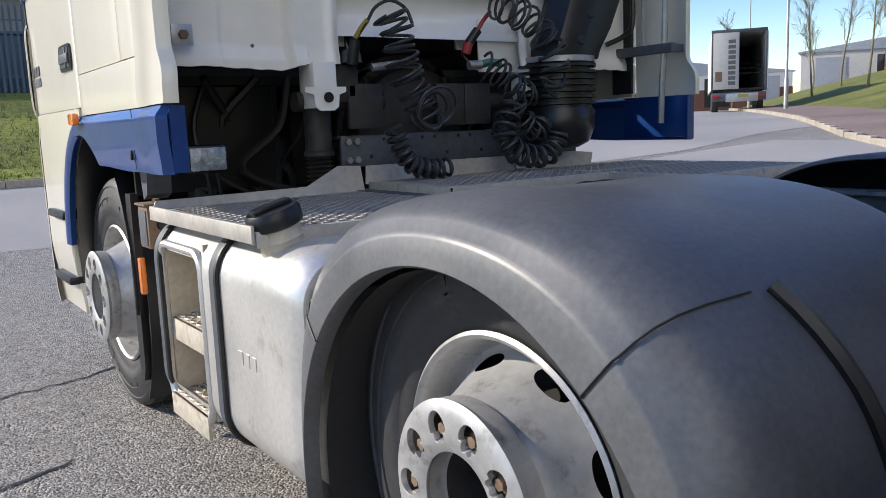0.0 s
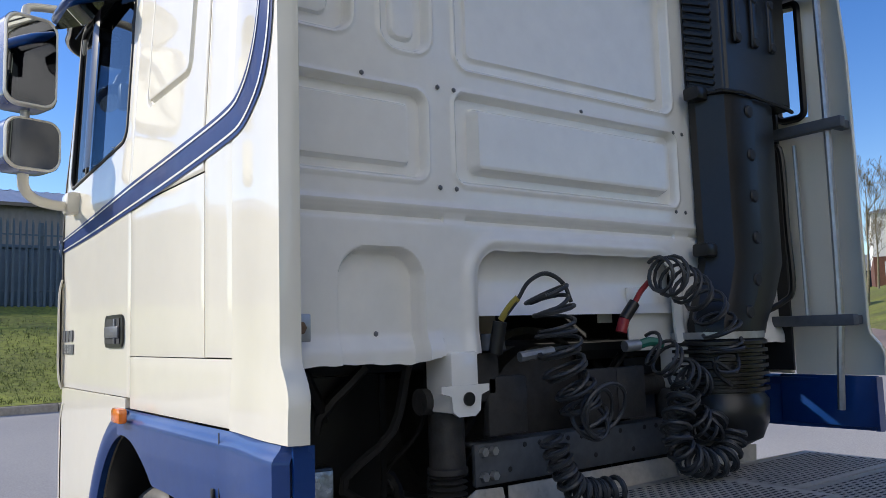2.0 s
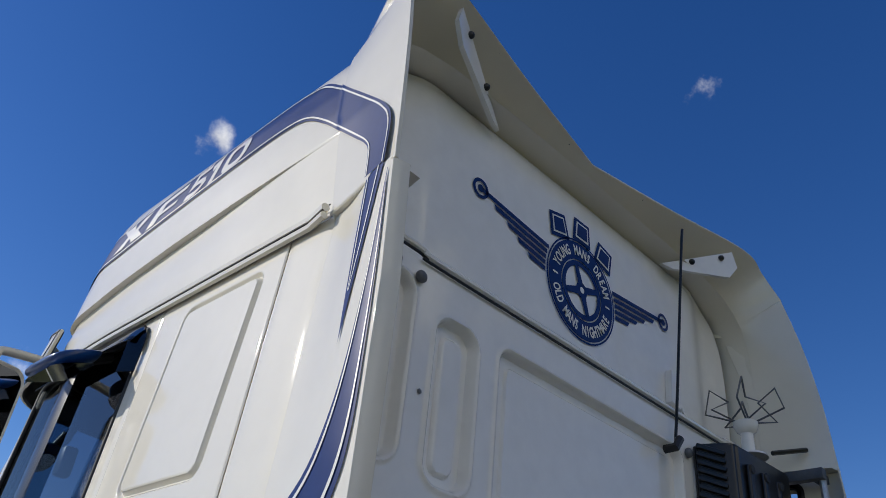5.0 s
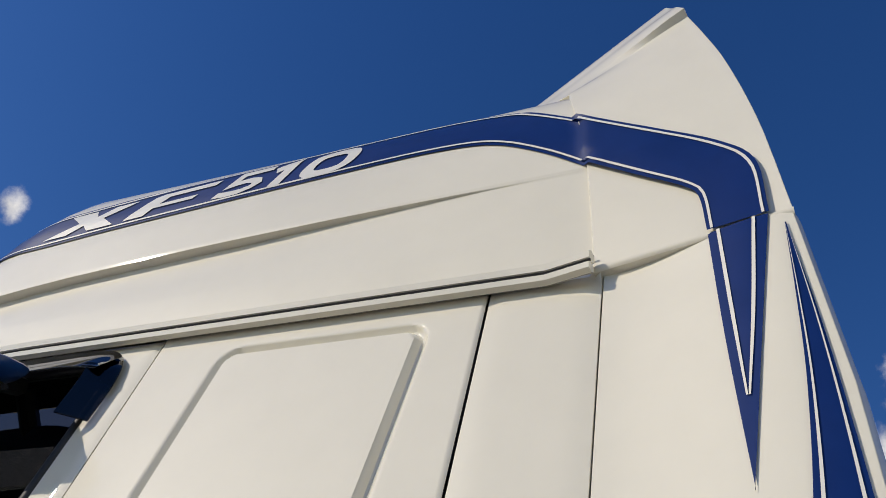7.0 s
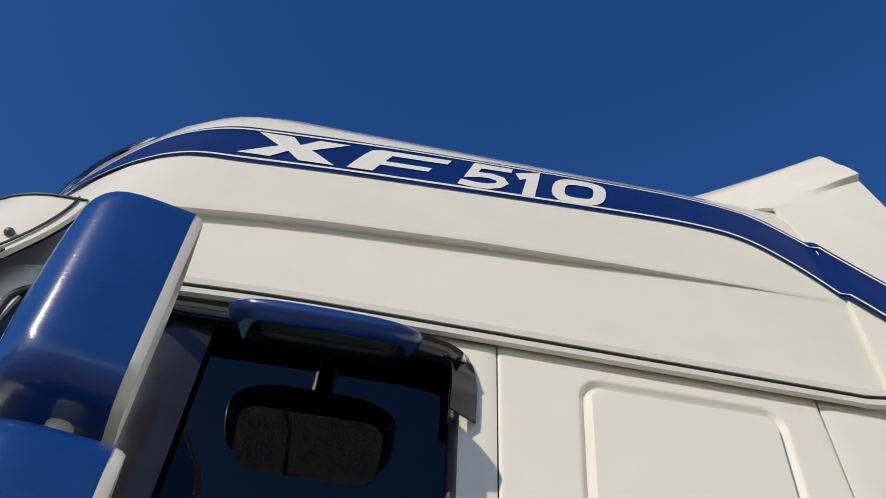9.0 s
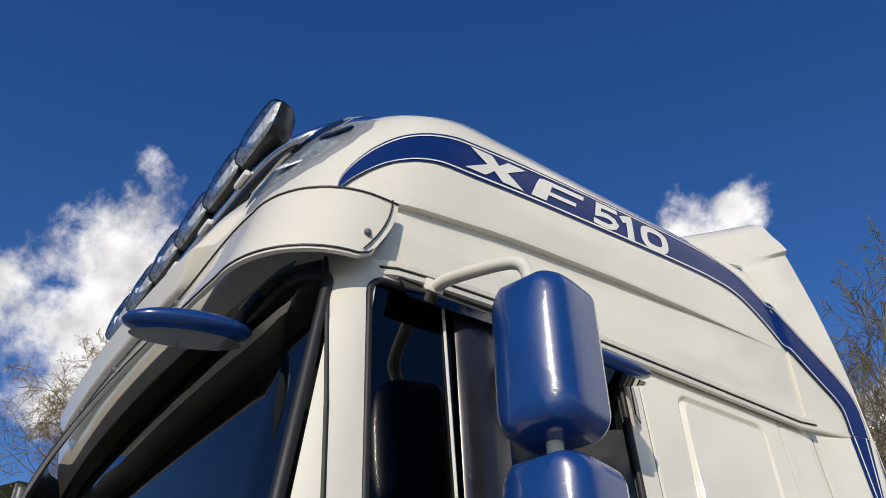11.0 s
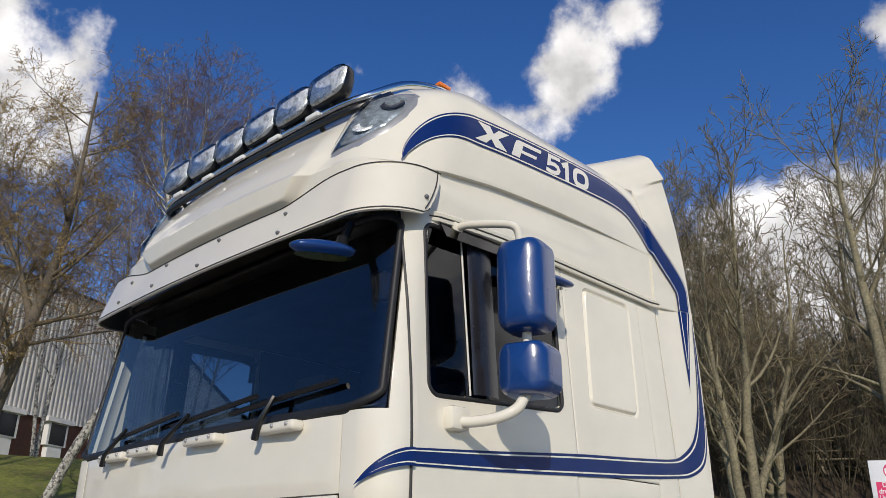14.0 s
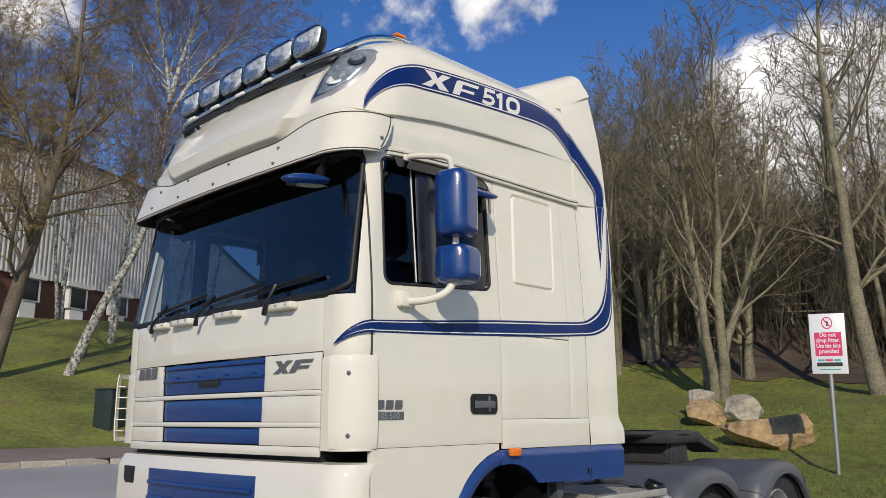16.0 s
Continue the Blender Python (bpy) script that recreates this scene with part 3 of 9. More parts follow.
def build_roof():
    bm = bmesh.new()
    zs = sorted({*[row[0] for row in ROOF], *[round(3.051 + 0.0078 * k, 4) for k in range(30)], 2.99, 3.028, 3.037, 3.046, 3.055, 3.066, 3.08, 3.095, 3.11, 3.13, 3.149, 3.1515, 3.18, 3.20, 3.22, 3.26, 3.35, 3.45, 3.54, 3.62})
    rings = []
    for z in zs:
        pts = [(x, y + (front_bulge(x, z) if y > 1.5 else 0.0)) for x, y in ring_of(*roof_at(z), -0.012, 14, 12, 70)]
        dent = [0.021 * ramp(z, 3.0, 3.15) * ramp(y, 0.0, 0.95) * ramp(-y, -2.0, -1.75) if z < 3.15 else 0.0 for x, y in pts]
        rings.append([bm.verts.new((x - math.copysign(d, x), y, z + crease_lift(y, z))) for (x, y), d in zip(pts, dent)])
    for a, b in zip(rings, rings[1:]):
        for k in range(len(a) - 1):
            bm.faces.new((a[k], a[k + 1], b[k + 1], b[k]))
    n = len(rings[-1])
    for k in range(n // 2):
        if k + 1 < n - 1 - k - 1 + 1:
            vs = [rings[-1][k], rings[-1][k + 1], rings[-1][n - 2 - k], rings[-1][n - 1 - k]]
            if len(set(vs)) == 4:
                bm.faces.new(vs)
    roof = part("roof", bm, "cream", truck, "cream glassfibre high roof", sharp=33)
    # upright back of the high roof
    bm = bmesh.new()

    def back(u, v):
        z = 2.93 + v * 0.83
        w = (roof_at(z)[0] if z < 3.755 else 0.45) - 0.03
        x = (2 * u - 1) * w
        bulge = 0.035 * ramp(abs(x), 1.0, 0.82) * ramp(z, 2.96, 3.0) * ramp(3.74, z, z + 0.02)
        return Vector((x, 0.115 - bulge, z))
    grid(bm, 60, 24, back)
    part("roof_back", bm, "wall", truck)
    # seam between roof and rear wall, stepped at both ends
    seam = [(-1.10, -0.006, 2.975), (-0.9, -0.006, 2.972), (-0.86, -0.008, 2.962), (-0.8, -0.008, 2.956), (0, -0.008, 2.956), (0.8, -0.008, 2.956), (0.86, -0.008, 2.962), (0.9, -0.006, 2.972), (1.10, -0.006, 2.975)]
    part("roof_seam", tubes(smooth_path(seam, 5), r=0.0045), "seal", truck)
    part("roof_lip", tubes([p + Vector((0, 0.004, 0.02)) for p in smooth_path(seam, 5)], r=0.011), "wall", truck)
    bm = bmesh.new()
    grid(bm, 40, 3, lambda u, v: Vector(((2 * u - 1) * 1.15, 0.005 + v * 0.11, 2.94)))
    part("roof_ledge", bm, "wall", truck)
    # drip rail along both sides and over the doors
    for s in (-1, 1):
        bm = bmesh.new()
        for dz, r in ((0.002, 0.013), (-0.022, 0.011)):
            pts = [(s * -left_x(y, 2.935) + s * 0.015, y, 2.935 + dz - 0.03 * ramp(y, 1.2, 1.9)) for y in [0.0 + 1.86 * k / 24 for k in range(25)]]
            tube(bm, pts, r, 6)
        rail = part("drip_rail", bm, "cream", truck)
        gap = [(s * -left_x(y, 2.935) + s * 0.021, y, 2.9245 - 0.03 * ramp(y, 1.2, 1.9)) for y in [1.86 * k / 24 for k in range(25)]]
        part("rail_gap", tubes(gap, r=0.0024, n=5), "seal", rail)
        top = [(s * -left_x(y, 2.955) + s * 0.0015, y, 2.9535 - 0.03 * ramp(y, 1.2, 1.9)) for y in [1.80 * k / 24 for k in range(25)]]
        part("rail_gap", tubes(top, r=0.0018, n=5), "seal", rail)
    return roof


def build_spoiler():
    front = [[(-1.205, 0.0, 2.928), (-1.222, 0.02, 3.2), (-1.218, 0.05, 3.4), (-1.19, 0.085, 3.56), (-1.172, 0.075, 3.612)],
             [(-1.172, 0.075, 3.612), (-1.12, 0.20, 3.645), (-1.06, 0.30, 3.685), (-0.95, 0.38, 3.722), (-0.5, 0.42, 3.752), (0, 0.43, 3.756)]]
    rear = [[(-1.264, -0.305, 2.928), (-1.26, -0.285, 3.2), (-1.248, -0.252, 3.45), (-1.236, -0.218, 3.62), (-1.226, -0.19, 3.742)],
            [(-1.226, -0.19, 3.742), (-1.205, -0.16, 3.82), (-1.178, -0.132, 3.905), (-1.02, -0.13, 3.955), (-0.5, -0.05, 3.92), (0, 0.02, 3.89)]]
    f = smooth_path(front[0], 6) + smooth_path(front[1], 6)[1:]
    r = smooth_path(rear[0], 6) + smooth_path(rear[1], 6)[1:]
    fold = len(smooth_path(front[0], 6)) - 1
    f += [Vector((-p.x, p.y, p.z)) for p in f[-2::-1]]
    r += [Vector((-p.x, p.y, p.z)) for p in r[-2::-1]]
    n = len(f) - 1
    bm = bmesh.new()

    def at(u, v):
        i = round(u * n)
        # the fin steps out above the fold and dips into the roof at its front edge
        k = min(i, n - i) - fold
        p = f[i].lerp(r[i], v - 0.09 * (1 - v) * ramp(k, -1, 2))
        side = -1 if i < n / 2 else 1
        swell = 0.02 * ramp(v, 0.2, 1.0) * ramp(k, 0, 1) * (1 - ramp(k, 3, 12))
        return p + Vector((side * swell, 0, 0))
    grid(bm, n, 8, at)
    ob = part("roof_spoiler", bm, "cream", truck, "cream spoiler at the rear of the roof", sharp=28)
    so = ob.modifiers.new("thick", "SOLIDIFY")
    so.thickness, so.offset = 0.012, 1
    # rounded return under both ends
    for s in (-1, 1):
        bm = bmesh.new()

        def under(u, v, s=s):
            a = v * math.pi / 2
            return Vector((s * (1.205 + 0.059 * u + 0.006 - 0.016 * (1 - math.cos(a)) - 0.075 * max(0.0, v - 0.5) * 2), -0.305 * u, 2.93 - 0.014 * math.sin(a)))
        grid(bm, 8, 8, under)
        part("spoiler_return", bm, "cream", ob)
    # pop rivets along the rear edge
    for k in range(10, n - 9, 6):
        if abs(r[k].x) > 1.0:
            continue
        bm = bmesh.new()
        bmesh.ops.create_icosphere(bm, subdivisions=1, radius=0.007, matrix=Matrix.Translation(r[k] + Vector((0, 0.02, -0.014))))
        part("rivet", bm, "grey_badge", ob)
    # stays inside the corners
    for s in (-1, 1):
        bm = bmesh.new()
        prism(bm, [(0.55, 3.70), (0.93, 3.90), (0.95, 3.82), (0.9, 3.75), (0.6, 3.69)], lambda u, v, w, s=s: Vector((s * u, -0.11 + w + (0.93 - u) * 0.4, v)), 0.02)
        stay = part("spoiler_stay", bm, "wall", ob)
        for u, v in ((0.7, 3.76), (0.86, 3.84)):
            bm = bmesh.new()
            bmesh.ops.create_icosphere(bm, subdivisions=2, radius=0.014, matrix=Matrix.Translation((s * u, -0.115 + (0.93 - u) * 0.4, v)))
            part("bolt", bm, "black", ob)
    return ob


def rear_depth(x, z):
    """Pressed panels in the rear wall: positive is towards the rear."""
    ax = abs(x)
    d = 0.0

    def press(x0, x1, z0, z1, r, depth, edge=0.028, rim=0.0):
        s = sd_round(ax if x0 >= 0 else x, z, x0, x1, z0, z1, r)
        v = 1.6 * depth * ramp(-s, 0.0, edge * 0.36)
        if rim:
            v += rim * math.exp(-((s - 0.008) / 0.006) ** 2)
        return v
    d += press(-0.52, 0.52, 2.325, 2.83, 0.05, -0.018, rim=0.006)
    d += press(-0.47, 0.47, 2.365, 2.795, 0.03, 0.006, 0.02)
    d += press(-0.53, 0.53, 1.965, 2.245, 0.04, -0.016, rim=0.006)
    d += press(-0.47, 0.47, 2.0, 2.21, 0.03, 0.026, 0.05)
    d += press(0.64, 1.3, 1.965, 2.225, 0.04, -0.016, rim=0.006)
    d += press(0.69, 1.3, 2.0, 2.19, 0.02, 0.012, 0.03)
    d += press(0.62, 0.79, 2.345, 2.82, 0.06, -0.018, rim=0.006)
    d += press(0.66, 0.75, 2.38, 2.78, 0.035, 0.008, 0.02)
    d += press(0.89, 1.3, 2.36, 2.89, 0.06, -0.018, rim=0.006)
    d += press(0.95, 1.3, 2.4, 2.85, 0.04, 0.008, 0.02)
    d += press(0.655, 0.945, 1.3, 1.765, 0.1, -0.03, 0.06)
    d -= 0.016 * math.exp(-((z - 1.852) / 0.009) ** 2) * (1 if ax > 0.585 or ax < 0.5 else 0.3)
    d += 0.009 * math.exp(-((z - 1.885) / 0.010) ** 2)
    d += 0.014 * math.exp(-((sd_round(x, z, -0.465, 0.465, 1.2, 1.765, 0.09) - 0.03) / 0.022) ** 2)
    d += 0.02 * ramp(z, 1.53, 1.46) * (1 if ax > 0.6 else 0.4)
    return d


def build_rear_wall():
    bm = bmesh.new()
    x0, z0, z1 = 1.185, 1.445, 2.955
    nx, nz = 420, 270

    def hole(x, z):
        s = sd_round(x, z, -0.465, 0.465, 1.2, 1.765, 0.09)
        return s

    def low(x):
        """The wavy lower edge."""
        ax = abs(x)
        return 1.452 + 0.018 * ramp(ax, 0.62, 0.7) * -1 + 0.006 * math.sin(ax * 8) * (ax > 0.62) + 0.0015 * math.sin(ax * 70)

    def at(u, v):
        x = (2 * u - 1) * x0
        lo = low(x)
        z = z0 + (z1 - z0) * v + (lo - z0) * (1 - ramp(v, 0.0, 0.05))
        s = hole(x, z)
        if -0.009 < s < 0.0005:
            e = 1e-3
            gx = (hole(x + e, z) - hole(x - e, z)) / (2 * e)
            gz = (hole(x, z + e) - hole(x, z - e)) / (2 * e)
            x, z = x - gx * s, z - gz * s + 0.0015 * math.sin(x * 43) * (abs(gz) > 0.7)
        return Vector((x, -rear_depth(x, z), z))

    def keep(u, v):
        x = (2 * u - 1) * x0
        z = z0 + (z1 - z0) * v
        return hole(x, z) > 0.0
    grid(bm, nx, nz, at, keep)
    wall = part("rear_wall", bm, "wall", truck, "white pressed steel rear wall of the cab", sharp=75)
    so = wall.modifiers.new("thick", "SOLIDIFY")
    so.thickness, so.offset = 0.012, -1
    # small bolts and plugs
    for x, z in ((-0.595, 2.25), (-0.534, 2.25), (-0.595, 1.945), (-0.534, 1.945), (0.518, 2.25), (0.575, 2.25), (0.512, 1.945), (0.57, 1.945), (0.02, 2.262),
                 (-0.859, 2.25), (0.859, 2.25), (-0.80, 1.52), (0.83, 1.52), (-0.83, 2.57)):
        bm = bmesh.new()
        bmesh.ops.create_icosphere(bm, subdivisions=1, radius=0.0085, matrix=Matrix.Translation((x, -0.003 - rear_depth(x, z), z)) @ Matrix.Diagonal((1, 0.5, 1, 1)))
        part("wall_bolt", bm, "grey_badge", wall)
    for x, z in ((-0.88, 2.895), (0.88, 2.88), (0.56, 2.835)):
        bm = bmesh.new()
        bmesh.ops.create_icosphere(bm, subdivisions=2, radius=0.02, matrix=Matrix.Translation((x, -0.012, z)) @ Matrix.Diagonal((1, 0.7, 1, 1)))
        part("wall_plug", bm, "grey_badge", wall)
    # brackets under both inner corners
    for s in (-1, 1):
        bm = bmesh.new()
        box(bm, s * 0.545 - 0.05, s * 0.545 + 0.05, -0.03, 0.10, 1.285, 1.46, 0.008)
        br = part("cab_bracket", bm, "wall", truck, "white bracket under the rear wall")
        bm = bmesh.new()
        prism(bm, [(-0.09, 1.345), (-0.09, 1.365), (0.085, 1.365), (0.085, 1.345), (0.055, 1.335), (0.05, 1.29), (0.03, 1.275), (-0.03, 1.275), (-0.05, 1.29), (-0.055, 1.335)],
              lambda u, v, w, s=s: Vector((s * 0.545 + u, -0.034 + w, v)), 0.012)
        part("bracket_plate", bm, "wall", br)
        # a black disc painted as the shade inside the hole
        bm = bmesh.new()
        lathe(bm, [(0.0, 0.006), (0.02, 0.006), (0.02, 0.0)], 16, pose(s * 0.545 + 0.005, -0.036, 1.325, 90, 0, 0))
        part("bracket_hole", bm, "black", br)
    # white crossing panel seen inside the tunnel
    bm = bmesh.new()
    grid(bm, 12, 14, lambda u, v: Vector(((u - 0.5) * 1.06, 0.022 + 0.05 * math.sin(math.pi * (0.05 + 0.9 * v)), 1.80 - 0.235 * v)))
    part("tunnel_panel", bm, "wall", truck)
    for x in (-0.40, 0.24):
        part("tunnel_tab", boxes((x - 0.035, x + 0.035, 0.13, 0.14, 1.535, 1.60)), "wall", truck)
    part("tunnel_side", boxes((0.27, 0.60, 0.05, 0.06, 1.43, 1.66), bevel=0.004), "wall", truck)
    return wall


DOOR_Y0, DOOR_Y1 = 0.862, 1.865


def side_panel(name, y0, y1, z0, z1, ny, nz, press=None, hole=None, parent=None, label="", mat="cream", side=-1, gap=0.0012, slant=0.0):
    bm = bmesh.new()

    def at(u, v):
        y, z = y0 + gap + (y1 - y0 - 2 * gap) * u, z0 + gap + (z1 - z0 - 2 * gap) * v
        if hole:
            s = hole(y, z)
            cell = max((y1 - y0) / ny, (z1 - z0) / nz) * 0.6
            if abs(s) < cell:
                e = 1e-3
                y, z = y - (hole(y + e, z) - hole(y - e, z)) / (2 * e) * s, z - (hole(y, z + e) - hole(y, z - e)) / (2 * e) * s
        edge = min(y - y0, y1 - y, z - z0, z1 - z)
        y -= slant * (z - 2.58) * ramp(u, 0.0, 0.12) * ramp(1 - u, 0.0, 0.12)
        x = left_x(y, z) - (press(y, z) if press else 0.0) + 0.004 * (1 - ramp(edge, 0.0, 0.007))
        return Vector((-side * x, y, z))
    grid(bm, ny, nz, at, (lambda u, v: hole(y0 + (y1 - y0) * u, z0 + (z1 - z0) * v) > 0) if hole else None)
    ob = part(name, bm, mat, parent or truck, label, sharp=75)
    so = ob.modifiers.new("thick", "SOLIDIFY")
    so.thickness, so.offset = 0.02, -1 if side > 0 else 1
    return ob


def sleeper_press(y, z):
    d = 0.0
    s = sd_round(y + (z - 2.58) * 0.055, z, 0.285, 0.715, 2.265, 2.865, 0.05)
    rise = ramp(-s, 0.014, 0.026)
    return 0.004 * rise - 0.011 * (ramp(-s, 0.0, 0.012) - rise)


def sill_z(y):
    """The window's lower edge climbs towards the rear."""
    return 2.17 + 0.05 * (1.775 - y) / 0.83


def win_hole(y, z):
    return sd_round(y, 2.862 - (2.862 - z) * 0.692 / (2.862 - sill_z(y)), 0.945, 1.775, 2.17, 2.862, 0.05)


def build_side(side):
    panels = []
    door = side_panel("door", DOOR_Y0, DOOR_Y1, 1.335, 2.915, 64, 100, hole=win_hole, label="cream cab door with dark window" if side < 0 else "", side=side)
    S = -side

    def px(y, z, off=0.0):
        return S * left_x(y, z, off)
    # window: rubber seal, quarter-light bar, panes
    bm = bmesh.new()
    ring = [(1.36 + u, 2.5135 + v) for u, v in rounded(0.832, 0.697, 0.053)]
    ring = [(y, 2.862 - (2.862 - z) * (2.862 - sill_z(y)) / 0.692) for y, z in ring]
    tube(bm, [(px(y, z, -0.003), y, z) for y, z in ring], 0.0095, 10, close=True)
    part("window_seal", bm, "seal", door)
    part("door_gap", tubes([(px(DOOR_Y1 + 0.001, z, 0.0005), DOOR_Y1 + 0.001, z) for z in (1.34, 1.7, 2.0, 2.2, 2.5, 2.8, 2.91)], r=0.006, n=6), "seal", door)
    bm = bmesh.new()
    grid(bm, 4, 8, lambda u, v: Vector((px(0.945 + 0.83 * u, 2.16 + 0.705 * v, -0.008), 0.945 + 0.83 * u, 2.16 + 0.705 * v)))
    if side < 0:
        bmesh.ops.reverse_faces(bm, faces=bm.faces)
    pane = part("window_glass", bm, "pane", door, "dark tinted window glass")
    pane.visible_shadow = False
    part("quarter_bar", tubes([(px(1.545, 2.195, -0.004), 1.545, 2.195), (px(1.56, 2.85, -0.004), 1.56, 2.85)], r=0.004, n=8), "pin", door, "thin cream window divider")
    # smoked wind deflector along the top and front of the window
    bm = bmesh.new()
    top = smooth_path([(0.905, 2.70), (0.905, 2.80), (0.93, 2.865), (1.0, 2.895), (1.2, 2.897), (1.5, 2.89), (1.70, 2.88)], 5)
    rows = []
    for p in top:
        y, z = p.x, p.y
        tip = Vector((px(y + 0.01, z - 0.0, 0.012), y, z))
        yi, zi = y + (0.055 if z < 2.86 else 0.0), z - (0.0 if z < 2.82 else 0.075 * ramp(z, 2.82, 2.89))
        rows.append([bm.verts.new(tip), bm.verts.new((px(yi, zi, 0.045), yi, zi))])
    for a, b in zip(rows, rows[1:]):
        bm.faces.new((a[0], b[0], b[1], a[1]))
    dfl = part("wind_deflector", bm, "dirtyclear", door, "smoked acrylic wind deflector")
    so = dfl.modifiers.new("thick", "SOLIDIFY")
    so.thickness = 0.004
    bm = bmesh.new()
    rows = []
    for k in range(13):
        z = 2.20 + 0.655 * k / 12
        rows.append([bm.verts.new((px(1.6, z, off), y, z)) for off, y in ((0.002, 1.532), (0.012, 1.52), (0.019, 1.5), (0.023, 1.475), (0.025, 1.45), (0.022, 1.425), (0.016, 1.40))])
    for a, b in zip(rows, rows[1:]):
        for k in range(6):
            bm.faces.new((a[k], b[k], b[k + 1], a[k + 1]))
    part("wind_deflector", bm, "smoke", door, "dark smoked acrylic wind deflector")
    # handle: recessed cup with a paddle
    bm = bmesh.new()
    prism(bm, [(1.03 + u, 1.555 + v) for u, v in rounded(0.225, 0.112, 0.028)], lambda u, v, w: Vector((px(u, v, 0.002) - S * -w * 0, u, v)) + Vector((S * -w, 0, 0)), 0.006)
    handle = part("handle_plate", bm, "black", door, "black door handle plate")
    part("handle_cup", boxes((px(1.03, 1.55, 0.0095) - 0.001, px(1.03, 1.55, 0.0095) + 0.001, 0.945, 1.115, 1.512, 1.598)), "seal", handle)
    part("handle_paddle", boxes((px(1.0, 1.55, 0.013) - 0.005, px(1.0, 1.55, 0.013) + 0.005, 0.945, 1.115, 1.532, 1.572), bevel=0.008), "grey_badge", handle)
    part("lock", boxes((px(1.0, 1.55, 0.011) - 0.006, px(1.0, 1.55, 0.011) + 0.006, 0.985, 1.0, 1.512, 1.598), bevel=0.004), "grey_badge", handle)
    # the rest of the flank
    side_panel("sleeper_panel", 0.183, DOOR_Y0, 1.965, 2.925, 150, 214, press=sleeper_press, side=side, slant=0.055)
    side_panel("locker_door", 0.183, DOOR_Y0, 1.4695, 1.9635, 20, 14, side=side, label="cream locker hatch" if side < 0 else "")
    side_panel("corner_panel", -0.012, 0.1815, 1.4705, 2.93, 8, 40, side=side)
    side_panel("sill_panel", -0.0125, DOOR_Y0, 1.30, 1.47, 24, 8, side=side)
    # side fairing behind the cab, with an inward return at its rear edge
    bm = bmesh.new()

    def rear_y(z):
        return interp(z, [(1.29, -0.376), (1.385, -0.378), (1.41, -0.372), (1.465, -0.331), (1.49, -0.326), (2.17, -0.328), (2.6, -0.325), (2.945, -0.302)])

    def fair(u, v):
        z = 1.30 + 1.626 * v
        out = 0.008 * ramp(z, 1.5, 1.33)
        ye = rear_y(z)
        if u <= 0.75:
            y = -0.0135 + (ye + 0.0135) * (u / 0.75)
            return Vector((px(y, z, out), y, z))
        k = (u - 0.75) / 0.25
        return Vector((px(ye, z, out) + side * -1 * (0.045 * k), ye - 0.012 * math.sin(k * math.pi / 2) + 0.0, z))
    slot = (lambda u, v: not (side > 0 and 0.09 < u < 0.34 and 0.66 < v < 0.945)) if side > 0 else None
    grid(bm, 24, 80, fair, slot)
    f = part("side_fairing", bm, "cream", truck, "cream side fairing behind the cab" if side < 0 else "", sharp=30)
    so = f.modifiers.new("thick", "SOLIDIFY")
    so.thickness, so.offset = 0.006, 1 if side > 0 else -1
    # blue skirt with the wheel arch
    bm = bmesh.new()

    def arch(y, z):
        return 1.0 - math.hypot((y - 0.84) / 0.455, (z - 0.62) / 0.60)

    def skirt_point(u, v):
        y = -0.355 + 1.26 * u
        z = 1.085 + 0.215 * v
        zi = 0.62 + 0.60 * math.sqrt(max(0.0, 1 - ((y - 0.84) / 0.455) ** 2)) if abs(y - 0.84) < 0.455 else 0
        lo = max(1.085 + 0.012 * ramp(y, 0.1, 0.5), zi)
        z = lo + (1.298 - lo) * v
        return Vector((px(min(y, 1.2), z, 0.024 - 0.022 * ramp(z, 1.262, 1.298) - 0.008 * ramp(z, 1.2, 1.09) - 0.03 * ramp(y, -0.335, -0.355)), y, z))
    grid(bm, 60, 24, skirt_point)
    sk = part("blue_skirt", bm, "pale_blue", truck, "blue painted skirt over the front wheel" if side < 0 else "", sharp=60)
    so = sk.modifiers.new("thick", "SOLIDIFY")
    so.thickness, so.offset = 0.03, -1 if side > 0 else 1
    part("skirt_end", boxes((min(px(-0.3, 1.2, -0.012), px(-0.3, 1.2, -0.06)), max(px(-0.3, 1.2, -0.012), px(-0.3, 1.2, -0.06)), -0.361, -0.3535, 1.09, 1.295)), "blue", sk)
    part("skirt_joint", boxes((px(0.02, 1.2, 0.021) - 0.001, px(0.02, 1.2, 0.021) + 0.001, 0.017, 0.021, 1.095, 1.295)), "seal", sk)
    part("skirt_latch", boxes((px(0.04, 1.2, 0.024) - 0.004, px(0.04, 1.2, 0.024) + 0.004, 0.045, 0.06, 1.125, 1.16), bevel=0.003), "black", sk)
    bm = bmesh.new()

    def arch_band(u, v):
        a = radians(8 + 82 * u)
        ra, rb = 0.455 + 0.085 * v, 0.60 + 0.078 * v
        y, z = 0.84 + ra * math.cos(a), 0.62 + rb * math.sin(a)
        return Vector((px(min(y, 1.25), z, 0.010 + 0.014 * math.sin(math.pi * v)), y, z))
    grid(bm, 30, 6, arch_band)
    ar = part("wheel_arch", bm, "pale_blue", truck, "blue wheel arch lip" if side < 0 else "", sharp=60)
    so = ar.modifiers.new("thick", "SOLIDIFY")
    so.thickness, so.offset = 0.03, 1 if side > 0 else -1
    bm = bmesh.new()
